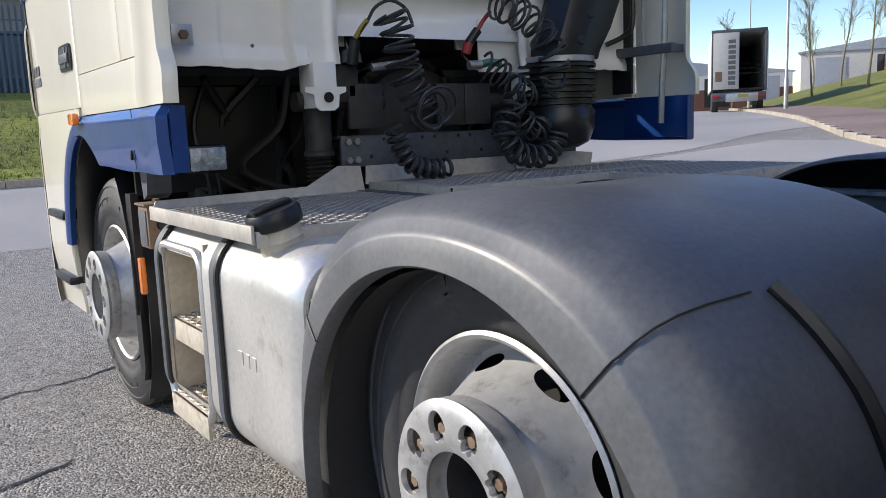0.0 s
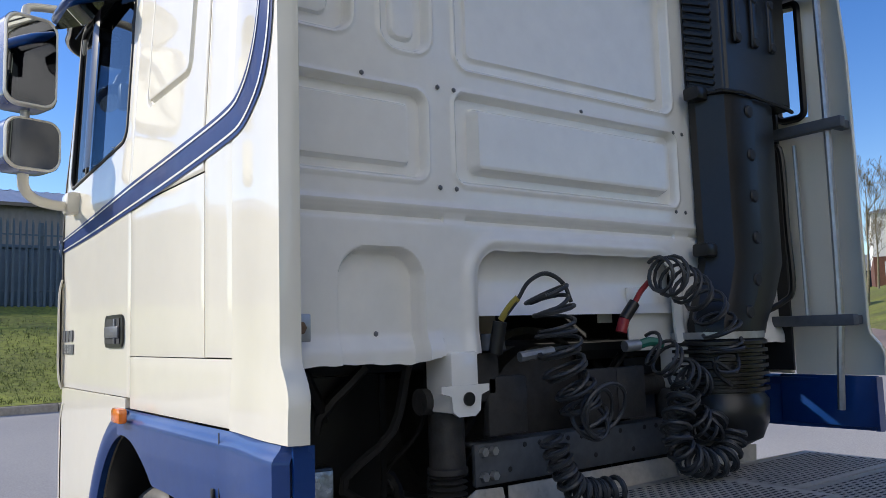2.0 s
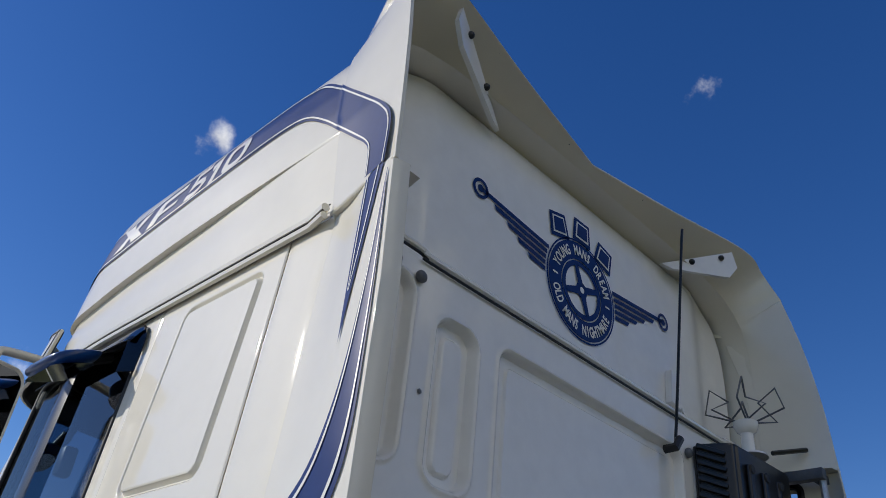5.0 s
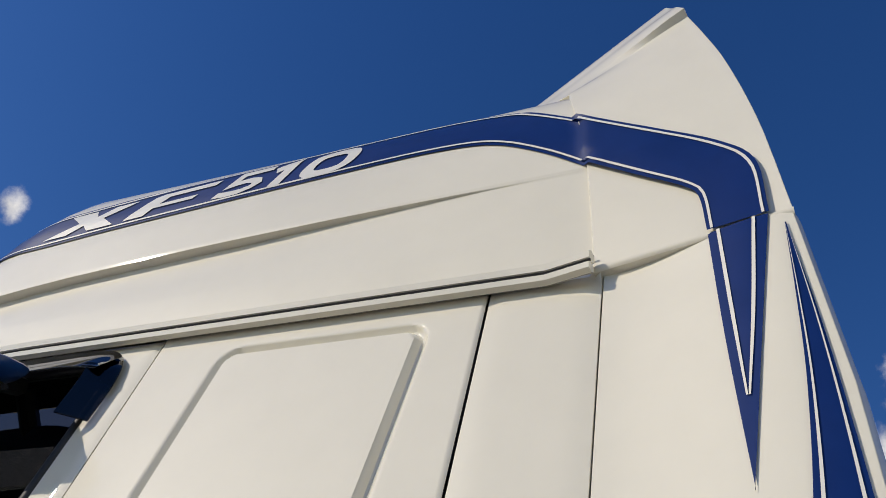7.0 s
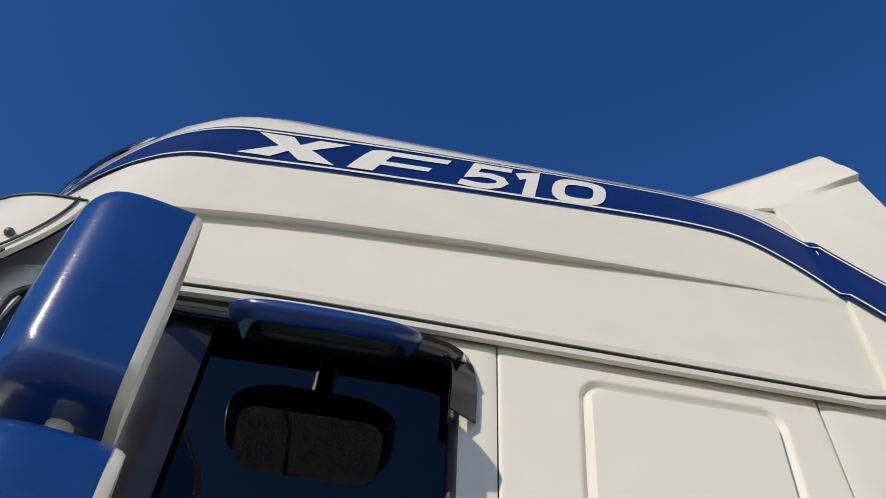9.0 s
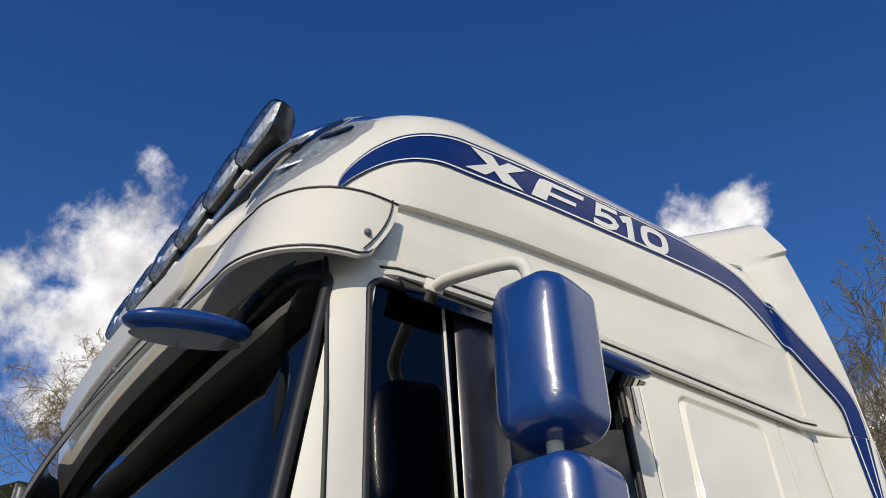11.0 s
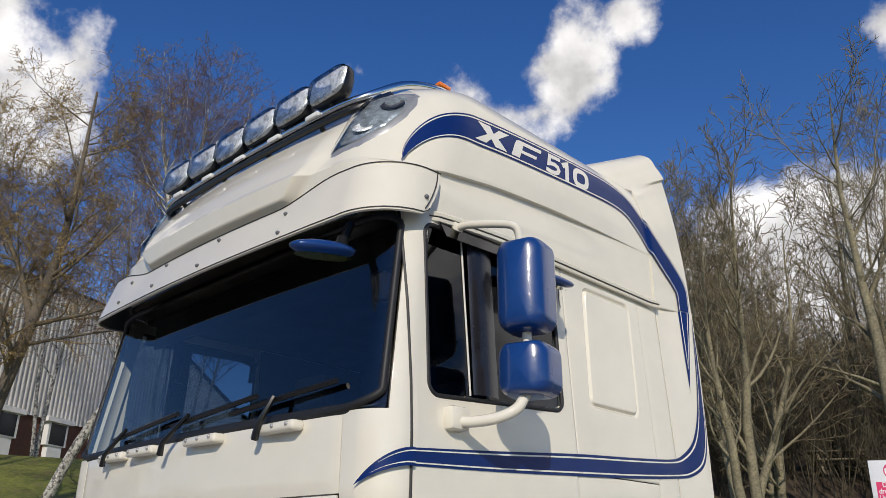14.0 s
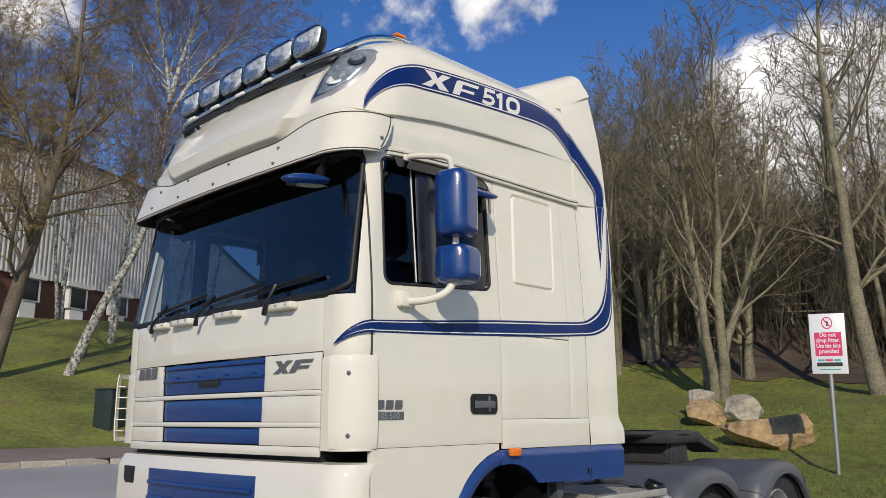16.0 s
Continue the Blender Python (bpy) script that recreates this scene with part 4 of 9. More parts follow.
    grid(bm, 24, 6, lambda u, v: Vector((S * (-1.22 + 0.62 * v), 0.84 + 0.47 * math.cos(radians(-10 + 200 * u)), 0.62 + 0.615 * math.sin(radians(-10 + 200 * u)))))
    part("arch_liner", bm, "black", truck)
    # indicator lamp
    ind = part("indicator", boxes((px(0.8, 1.28, 0.045) - 0.012, px(0.8, 1.28, 0.045) + 0.016, 0.765, 0.855, 1.262, 1.31), bevel=0.008), "amber", truck, "amber side indicator")
    # lower panel ahead of the wheel, with steps
    bm = bmesh.new()

    def front_skirt(u, v):
        z = 0.36 + 0.9735 * v
        y0 = 0.84 + (0.53 * math.sqrt(max(0, 1 - ((z - 0.62) / 0.68) ** 2)) if z < 1.298 else 0.06)
        y = y0 + (1.86 - y0) * u
        return Vector((px(min(y, 1.84), z, 0.0 - 0.03 * ramp(z, 0.7, 0.36)), y, z))
    grid(bm, 14, 30, front_skirt)
    fs = part("step_panel", bm, "cream", truck, "cream entry step panel ahead of the wheel" if side < 0 else "", sharp=60)
    so = fs.modifiers.new("thick", "SOLIDIFY")
    so.thickness, so.offset = 0.03, -1 if side > 0 else 1
    for z in (0.5, 0.82):
        part("entry_step", boxes((min(S * -1.27, S * -1.15), max(S * -1.27, S * -1.15), 1.36, 1.72, z, z + 0.04), bevel=0.01), "black", fs)
    return door


build_roof()
build_spoiler()
build_rear_wall()
build_side(-1)
build_side(1)


# ---- nose: corner panels, bonnet flap, grille, bumper ----
def nose_y(x, z):
    w, yf, r = lower_at(z)
    return outline_y(x, w, yf, r)


def nose_patch(name, x0, x1, z0, z1, mat, off=0.0, parent=None, label="", nx=None, thick=0.012, round_edge=0.006):
    nx = nx or max(4, int(abs(x1 - x0) / 0.03))
    nz = max(3, int((z1 - z0) / 0.03))
    bm = bmesh.new()

    def at(u, v):
        x, z = x0 + (x1 - x0) * u, z0 + (z1 - z0) * v
        e = min(u * (x1 - x0), (1 - u) * (x1 - x0), v * (z1 - z0), (1 - v) * (z1 - z0))
        return Vector((x, nose_y(x, z) + off - round_edge * (1 - ramp(e, 0, 0.012)), z))
    grid(bm, nx, nz, at)
    ob = part(name, bm, mat, parent or truck, label, sharp=50)
    so = ob.modifiers.new("thick", "SOLIDIFY")
    so.thickness, so.offset = thick, 1
    return ob


def build_nose():
    flap = nose_patch("bonnet_flap", -1.035, 1.035, 1.815, 2.095, "cream", 0.0, label="cream front flap under the windscreen")
    grille = part("grille", boxes((-1.03, 1.03, 1.90, 1.93, 1.30, 1.80)), "black", truck, "cream and blue front grille")
    for z0, z1, x1 in ((1.625, 1.81, 0.575), (1.465, 1.595, 0.56), (1.345, 1.435, 0.545)):
        nose_patch("grille_end", -1.03, -x1, z0, z1, "cream", 0.004, grille)
        nose_patch("grille_end", x1, 1.03, z0, z1, "cream", 0.004, grille)
        nose_patch("grille_slat", -x1 + 0.004, x1 - 0.004, z0 + 0.004, z1 - 0.004, "blue", -0.012, grille, "blue painted grille slat")
    for z0, z1 in ((1.605, 1.622), (1.445, 1.462)):
        nose_patch("grille_lip", -1.03, 1.03, z0 - 0.008, z1 + 0.002, "cream", 0.0025, grille)
    nose_patch("grille_lip", -1.03, 1.03, 1.295, 1.343, "cream", 0.006, grille)
    # crossbars of the blue grille
    for z, x0 in ((1.715, -0.55), (1.79, -0.55)):
        nose_patch("grille_bar", -0.56, 0.56, z - 0.012, z + 0.006, "blue", 0.006, grille, "blue painted grille slat")
    for x in (-0.42, -0.15, 0.15, 0.42):
        nose_patch("grille_tab", x - 0.05, x + 0.05, 1.705, 1.735, "blue", 0.008, grille, "blue painted grille slat")
    # flat near-black patch drawing the shade of the notch
    nose_patch("grille_gap", -0.12, 0.1, 1.665, 1.70, "void", 0.006, grille)
    # corner panels round to the doors
    for s in (-1, 1):
        bm = bmesh.new()

        def corner(u, v):
            z = 1.325 + 0.77 * v
            w, yf, r = lower_at(z)
            t = u * math.pi / 2 * 1.0
            a = w - r
            x, y = a + r * math.sin(t), yf - 0.05 - r * (1 - math.cos(t))
            bulge = 0.005 * ramp(z, 1.80, 1.77) - 0.008 * math.exp(-((z - 1.79) / 0.012) ** 2) + 0.0
            n = Vector((math.sin(t), math.cos(t), 0))
            if u == 0:
                x -= 0.055
            return Vector((s * (x + n.x * bulge), y + n.y * bulge, z))
        grid(bm, 16, 40, corner)
        c = part("corner_panel", bm, "cream", truck, "cream rounded corner panel", sharp=50)
        so = c.modifiers.new("thick", "SOLIDIFY")
        so.thickness, so.offset = 0.015, 1 if s > 0 else -1
        for z in (1.40, 1.70):
            bm = bmesh.new()
            bmesh.ops.create_icosphere(bm, subdivisions=2, radius=0.011, matrix=Matrix.Translation((s * 1.21, 1.983, z)))
            part("corner_bolt", bm, "grey_badge", c)
        # windscreen pillar
        bm = bmesh.new()

        def pillar(u, v):
            z = 2.09 + 0.83 * v
            w, yf, r = lower_at(z)
            t = (0.60 + 0.40 * u) * math.pi / 2
            a = w - r
            return Vector((s * (a + r * math.sin(t)), yf - 0.05 - r * (1 - math.cos(t)) - 0.0, z))
        grid(bm, 12, 20, pillar)
        p = part("windscreen_pillar", bm, "cream", truck, sharp=50)
        so = p.modifiers.new("thick", "SOLIDIFY")
        so.thickness, so.offset = 0.04, 1 if s > 0 else -1
    # windscreen with its rubber surround
    bm = bmesh.new()

    def ws(u, v):
        z = 2.10 + 0.80 * v
        x = (2 * u - 1) * (1.200 - 0.042 * v)
        return Vector((x, nose_y(x, z) - 0.012, z))
    grid(bm, 72, 16, ws)
    bmesh.ops.reverse_faces(bm, faces=bm.faces)
    screen = part("windscreen", bm, "screen_glass", truck, "tinted curved windscreen")
    screen.visible_shadow = False
    bm = bmesh.new()
    out = []
    for u, v in rounded(2.0, 2.0, 0.16, 8):
        z = 2.50 + 0.395 * v
        x = u * (1.190 - 0.018 * (v + 1))
        out.append((x, nose_y(x, z) - 0.004, z))
    tube(bm, out, 0.015, 10, close=True)
    part("screen_seal", bm, "seal", screen, "black rubber seal")
    nose_patch("screen_cowl", -1.08, 1.08, 2.085, 2.125, "seal", 0.002, screen)
    # bumper
    bm = bmesh.new()
    rings = []
    for z, dy in ((0.34, -0.06), (0.42, 0.0), (0.6, 0.035), (1.0, 0.045), (1.2, 0.04), (1.262, 0.0), (1.27, -0.06)):
        pts = [(x, y + dy) for x, y in ring_of(1.245, 2.06, 0.17, 1.83, 3)]
        rings.append([bm.verts.new((x, y, z)) for x, y in pts])
    for a, b in zip(rings, rings[1:]):
        for k in range(len(a) - 1):
            bm.faces.new((a[k], a[k + 1], b[k + 1], b[k]))
    bump = part("bumper", bm, "cream", truck, "cream front bumper with blue grille", sharp=45)
    # near-black filler in place of the shade above the bumper
    part("bumper_gap", boxes((-1.0, 1.0, 1.80, 1.98, 1.255, 1.31)), "void", truck)
    nose_patch("bumper_grille", -0.59, 0.59, 0.86, 1.19, "blue", 0.052, bump, "blue bumper grille")
    for z in (0.93, 1.02, 1.11):
        nose_patch("grille_bar", -0.57, 0.57, z - 0.012, z + 0.012, "blue", 0.07, bump, "blue bumper grille")
    for s in (-1, 1):
        # the pocket is a flat patch, its shade put into the colour
        if s > 0:
            nose_patch("lamp_pocket", min(s * 0.82, s * 1.0), max(s * 0.82, s * 1.0), 1.08, 1.19, "void", 0.047, bump)
        nose_patch("headlamp", min(s * 0.7, s * 1.02), max(s * 0.7, s * 1.02), 0.62, 0.80, "lens", 0.055, bump, "clear headlamp")
    # tow steps and grips under the windscreen
    for x in (-0.72, -0.22, 0.3, 0.62):
        y = nose_y(x, 2.06)
        bm = bmesh.new()
        box(bm, x - 0.125, x + 0.125, y - 0.01, y + 0.05, 2.045, 2.085, 0.014, 3)
        g = part("grip", bm, "cream", flap, "cream moulded grip")
        for dx in (-0.09, 0.0, 0.09):
            bm = bmesh.new()
            bmesh.ops.create_icosphere(bm, subdivisions=2, radius=0.009, matrix=Matrix.Translation((x + dx, y + 0.05, 2.07)))
            part("grip_bolt", bm, "rim", flap)
    # three wipers
    for x, reach in ((-0.62, -0.42), (0.08, -0.5), (0.68, -0.46)):
        y = nose_y(x, 2.06) + 0.05
        bm = bmesh.new()
        q = x - 0.16 + 0.1 * (x < -0.5)
        tube(bm, [(x, y, 2.03), (x - 0.03, y + 0.01, 2.08), (q, nose_y(q, 2.19) + 0.035, 2.19)], [0.016, 0.013, 0.009], 6)
        w = part("wiper", bm, "black", screen, "black windscreen wiper")
        bm = bmesh.new()
        pts = [(x - 0.16 + 0.24 * (x < -0.5) + (k / 10 - 0.25) * -0.62, 2.155 + 0.055 * (k / 10)) for k in range(11)]
        tube(bm, [(a, nose_y(a, b) + 0.018, b) for a, b in pts], 0.012, 5)
        part("wiper_blade", bm, "black", screen)
    # sun visor: a deep curved peak
    bm = bmesh.new()

    def visor(u, v):
        z_bot = 2.885 - 0.06 * math.sin(math.pi * min(1, max(0, u))) ** 0.6
        z_top = 3.085 - 0.066 * ramp(min(u, 1 - u), 0.26, 0.36)
        z = z_bot + (z_top - z_bot) * v
        yf, w, r = 2.13 - 0.07 * v, 1.252 - 0.018 * v, 0.24
        pts = ring_of(w, yf, r, 1.722 + 0.085 * (1 - v) ** 1.7, 6, 14, 20)
        i = u * (len(pts) - 1)
        a, b = pts[int(i)], pts[min(int(i) + 1, len(pts) - 1)]
        t = i - int(i)
        return Vector((a[0] + (b[0] - a[0]) * t, a[1] + (b[1] - a[1]) * t, z))
    nn = len(ring_of(1, 2, 0.3, 1.7, 6, 14, 20)) - 1
    grid(bm, nn, 8, visor)
    # inner face grey: the shade inside the peak is put into its colour
    vz = part("sun_visor", bm, ("grey_badge", "cream"), truck, "deep cream sun visor over the windscreen")
    so = vz.modifiers.new("thick", "SOLIDIFY")
    so.thickness, so.offset, so.material_offset, so.material_offset_rim = 0.012, 1, 1, 1
    for v in (0.04, 0.97):
        part("pinstripe", tubes([visor(k / nn, v) + (visor(k / nn, v) - Vector((0, 1.2, visor(k / nn, v).z))).normalized() * 0.003 for k in range(nn + 1)], r=0.0025, n=4), "ink", vz)
    for e in (0.0, 1.0):
        part("pinstripe", tubes([visor(e, v / 8) + Vector((-0.003 if e < 0.5 else 0.003, 0.02, 0)) for v in range(9)], r=0.0025, n=4), "ink", vz)
    bolts = [(0.07, 0.36), (0.93, 0.36)] + [(min(range(nn + 1), key=lambda i: abs(visor(i / nn, 0.5).x - x)) / nn, v) for x, v in ((-0.66, 0.7), (-0.63, 0.2), (-0.13, 0.82), (-0.06, 0.25), (0.37, 0.85), (0.41, 0.3), (0.75, 0.75), (0.8, 0.25))]
    for k, v in bolts:
        p = visor(round(k * nn) / nn, v)
        bm = bmesh.new()
        bmesh.ops.create_icosphere(bm, subdivisions=2, radius=0.010, matrix=Matrix.Translation(p + (p - Vector((0, 1.4, p.z))).normalized() * 0.004))
        part("visor_bolt", bm, "grey_badge", vz)
    bm = bmesh.new()
    grid(bm, nn, 4, lambda u, v: visor(u, 0.03 + 0.94 * v) - (visor(u, 0.5) - Vector((0, 1.3, visor(u, 0.5).z))).normalized() * 0.016)
    part("visor_lining", bm, "black", vz, "black inside of the visor")
    bm = bmesh.new()
    grid(bm, 40, 3, lambda u, v: Vector(((2 * u - 1) * 1.05, outline_y((2 * u - 1) * 1.05, 1.19, 1.985 - 0.03 * v, 0.25), 2.915 + 0.10 * v)))
    part("header_panel", bm, "black", vz)
    # roof corner lamps
    for s in (-1, 1):
        for name, mat, off, k in (("roof_lamp", "lampgrey", 0.008, 1.0), ("lamp_back", "lamp_back", 0.012, 0.84), ("lamp_lens", "clear", 0.024, 0.88)):
            bm = bmesh.new()
            c = Vector((0.985, 3.40))
            poly = [Vector(p) for p in ((0.795, 3.18), (0.812, 3.355), (0.845, 3.49), (0.875, 3.545), (0.93, 3.565), (1.06, 3.545), (1.10, 3.515), (1.114, 3.45), (1.108, 3.367), (1.062, 3.274), (0.961, 3.208))]
            poly = [c + (p - c) * k for p in poly]
            pts = [a.lerp(b, i / 3) for a, b in zip(poly, poly[1:] + poly[:1]) for i in range(3)]
            rim = []
            for j in range(5):
                rim.append([c.lerp(p, 1 - j / 5) for p in pts])
            vs = [[bm.verts.new((s * q.x, outline_y(q.x, *roof_at(q.y)) + off - (0.02 if j == 0 else 0), q.y + off)) for q in row] for j, row in enumerate(rim)]
            mid = bm.verts.new((s * c.x, outline_y(c.x, *roof_at(c.y)) + off, c.y + off))
            m = len(pts)
            for a, b in zip(vs, vs[1:]):
                for i in range(m):
                    bm.faces.new((a[i], a[(i + 1) % m], b[(i + 1) % m], b[i]))
            for i in range(m):
                bm.faces.new((vs[-1][i], vs[-1][(i + 1) % m], mid))
            if name == "roof_lamp":
                lamp = part(name, bm, mat, truck, "clear roof corner lamp in grey frame")
            else:
                bmesh.ops.recalc_face_normals(bm, faces=bm.faces)
                if sum(f.normal.y for f in bm.faces) < 0:
                    bmesh.ops.reverse_faces(bm, faces=bm.faces)
                part(name, bm, mat, lamp)
        for x, z, r, tone in ((1.03, 3.455, 0.055, "bowl"), (0.955, 3.33, 0.05, "lens")):
            y = outline_y(x, *roof_at(z)) + 0.012
            bowl = part("lamp_bowl", lathe(bmesh.new(), [(r, 0.004), (r * 0.85, 0.009), (r * 0.6, 0.006), (r * 0.3, 0.004), (0.0, 0.003)], 24, pose(s * x, y, z, -52, 0, -s * 30)), tone, lamp, "round lamp bowl")


build_nose()
for s in (-1, 1):
    part("seam_backing", boxes((min(s * 1.165, s * 1.18), max(s * 1.165, s * 1.18), -0.05, 0.075, 1.32, 2.92)), "seal", truck)
    # hollow air vane standing off the front corner
    bm = bmesh.new()

    def vane(u, v):
        t = radians((48 if s > 0 else 8) + (62 if s > 0 else 79) * u)
        z = 1.335 + 0.455 * v
        r = (0.25 if s > 0 else 0.175) - 0.012 * abs(2 * v - 1) ** 6
        return Vector((s * (1.093 + r * math.sin(t)), 1.86 + r * math.cos(t) - 0.03 * u, z))
    grid(bm, 24, 32, vane, (lambda u, v: not (0.12 < u < 0.88 and 0.05 < v < 0.95)) if s > 0 else None)
    vn = part("corner_vane", bm, "cream", truck, "cream hollow air vane at the front corner", sharp=70)
    so = vn.modifiers.new("thick", "SOLIDIFY")
    so.thickness, so.offset = 0.008, 1 if s > 0 else -1
    for z in (1.41, 1.485, 1.56, 1.635, 1.71) if s > 0 else ():
        bm = bmesh.new()

        def rib(u, v, z=z):
            t = radians(50 + 58 * u)
            r = 0.15 + 0.096 * v
            return Vector((1.093 + r * math.sin(t), 1.86 + r * math.cos(t) - 0.03 * u, z))
        grid(bm, 8, 1, rib)
        rb = part("vane_rib", bm, "cream", vn)
        so = rb.modifiers.new("thick", "SOLIDIFY")
        so.thickness = 0.008


# ---- stripes and lettering on the flank ----
def resample(poly, n):
    P = [Vector((*p, 0)) for p in poly]
    P = smooth_path(P, 6)
    d = [0.0]
    for a, b in zip(P, P[1:]):
        d.append(d[-1] + (b - a).length)
    out, k = [], 0
    for i in range(n + 1):
        s = d[-1] * i / n
        while k < len(d) - 2 and d[k + 1] < s:
            k += 1
        t = (s - d[k]) / max(1e-9, d[k + 1] - d[k])
        p = P[k].lerp(P[k + 1], t)
        out.append((p.x, p.y))
    return out


def band(name, upper, lower, mat, off, parent, n=90, m=5, f0=0.0, f1=1.0, side=-1):
    """A strip of vinyl on the flank between two lines of (y, z)."""
    a, b = resample(upper, n), resample(lower, n)
    bm = bmesh.new()

    def at(u, v):
        i = round(u * n)
        t = f0 + (f1 - f0) * v
        y, z = a[i][0] + (b[i][0] - a[i][0]) * t, a[i][1] + (b[i][1] - a[i][1]) * t
        return Vector((-side * left_x(y, z, off), y, z))
    grid(bm, n, m, at)
    return part(name, bm, mat, parent)


ROOF_TOP = [(1.86, 3.125), (1.83, 3.22), (1.76, 3.33), (1.67, 3.41), (1.55, 3.46), (1.40, 3.487), (1.0, 3.528), (0.6, 3.555), (0.36, 3.558), (0.20, 3.52), (0.08, 3.435), (0.0, 3.36), (-0.125, 3.245), (-0.222, 3.15), (-0.268, 3.07), (-0.272, 2.931)]
ROOF_LOW = [(1.86, 3.125), (1.81, 3.19), (1.72, 3.265), (1.60, 3.31), (1.45, 3.325), (1.25, 3.345), (0.97, 3.365), (0.6, 3.388), (0.38, 3.395), (0.24, 3.375), (0.12, 3.30), (0.0, 3.195), (-0.09, 3.115), (-0.15, 3.06), (-0.175, 3.02), (-0.182, 2.931)]
BELT_TOP = [(1.86, 1.967), (1.4, 2.0), (0.867, 2.042), (0.4, 2.07), (0.05, 2.096), (-0.07, 2.13), (-0.165, 2.2), (-0.22, 2.3), (-0.252, 2.42), (-0.274, 2.6), (-0.283, 2.75), (-0.289, 2.90)]
BELT_LOW = [(1.86, 1.905), (1.4, 1.922), (0.867, 1.949), (0.4, 1.975), (0.0, 2.006), (-0.13, 2.025), (-0.24, 2.075), (-0.29, 2.15), (-0.312, 2.26), (-0.313, 2.45), (-0.306, 2.68), (-0.291, 2.90)]
for side in (-1, 1):
    st = band("roof_stripe", ROOF_TOP, ROOF_LOW, "decal", 0.003, truck, 130, 8, side=side)
    tagged(st, "dark blue roof stripe with white pinstripes")
    band("pinstripe", ROOF_TOP, ROOF_LOW, "pin", 0.005, st, 130, 1, 0.07, 0.115, side)
    band("pinstripe", ROOF_TOP, ROOF_LOW, "pin", 0.005, st, 130, 1, 0.895, 0.94, side)
    sb = band("belt_stripe", BELT_TOP, BELT_LOW, "decal", 0.003, truck, 110, 5, side=side)
    tagged(sb, "dark blue belt stripe sweeping up behind the door")
    band("pinstripe", BELT_TOP, BELT_LOW, "pin", 0.005, sb, 110, 1, 0.13, 0.20, side)
    band("pinstripe", BELT_TOP, BELT_LOW, "pin", 0.005, sb, 110, 1, 0.80, 0.87, side)
    # tapering nose of the belt stripe round the corner panel
    bm = bmesh.new()

    def tip(u, v, lift=0.0):
        a = u * 1.35
        w, yf, r = lower_at(1.9)
        aa = w - r
        zt = 1.967 - 0.128 * u ** 2
        zb = 1.905 - 0.066 * u ** 1.8 - 0.002 * u
        z = zt + (zb - zt) * v
        return Vector((-side * -(aa + (r + 0.0165 + lift) * math.cos(a)), yf - 0.05 - r + (r + 0.0165 + lift) * math.sin(a), z))
    grid(bm, 24, 4, tip)
    part("belt_stripe_end", bm, "decal", sb)
    for v0, v1, g in ((0.15, 0.23, 0.62), (0.78, 0.86, 0.75)):
        bm = bmesh.new()
        grid(bm, 16, 1, lambda u, v: tip(u * g, v0 + (v1 - v0) * v * (1 - 0.8 * u) + 0.22 * u * (0.5 - v0), 0.0015))
        part("pinstripe", bm, "pin", sb)
    # V-shaped flashes on the side fairing
    v1 = [[(-0.182, 2.928), (-0.19, 2.70), (-0.203, 2.47)], [(-0.27, 2.928), (-0.236, 2.70), (-0.202, 2.47)]]
    fl = band("flash", v1[0], v1[1], "decal", 0.003, truck, 30, 4, side=side)
    band("pinstripe", [(-0.195, 2.928), (-0.2, 2.75), (-0.206, 2.60)], [(-0.2, 2.928), (-0.205, 2.75), (-0.2085, 2.60)], "pin", 0.005, fl, 20, 1, side=side)
    band("pinstripe", [(-0.247, 2.928), (-0.228, 2.75), (-0.209, 2.60)], [(-0.252, 2.928), (-0.233, 2.75), (-0.2115, 2.60)], "pin", 0.005, fl, 20, 1, side=side)


def flank_words(bm, y0, z0, slope, mat, off, parent, name, side=-1):
    # cut into small cells, so that the letters follow the curved panel
    for axis in (0, 1):
        lo, hi = min(v.co[axis] for v in bm.verts), max(v.co[axis] for v in bm.verts)
        n = max(1, int((hi - lo) / 0.013))
        for k in range(1, n):
            at = Vector((0, 0, 0))
            at[axis] = lo + (hi - lo) * k / n + 0.00013
            way = Vector((1, 0, 0)) if axis == 0 else Vector((0, 1, 0))
            bmesh.ops.bisect_plane(bm, geom=bm.verts[:] + bm.edges[:] + bm.faces[:], plane_co=at, plane_no=way, dist=0.00002)
    for v in bm.verts:
        y = y0 - v.co.x * (1 if side < 0 else -1)
        z = z0 + slope * v.co.x + v.co.y
        v.co = Vector((-side * left_x(y, z, off), y, z))
    bmesh.ops.remove_doubles(bm, verts=bm.verts, dist=0.0002)
    bmesh.ops.recalc_face_normals(bm, faces=bm.faces)
    return part(name, bm, mat, parent)


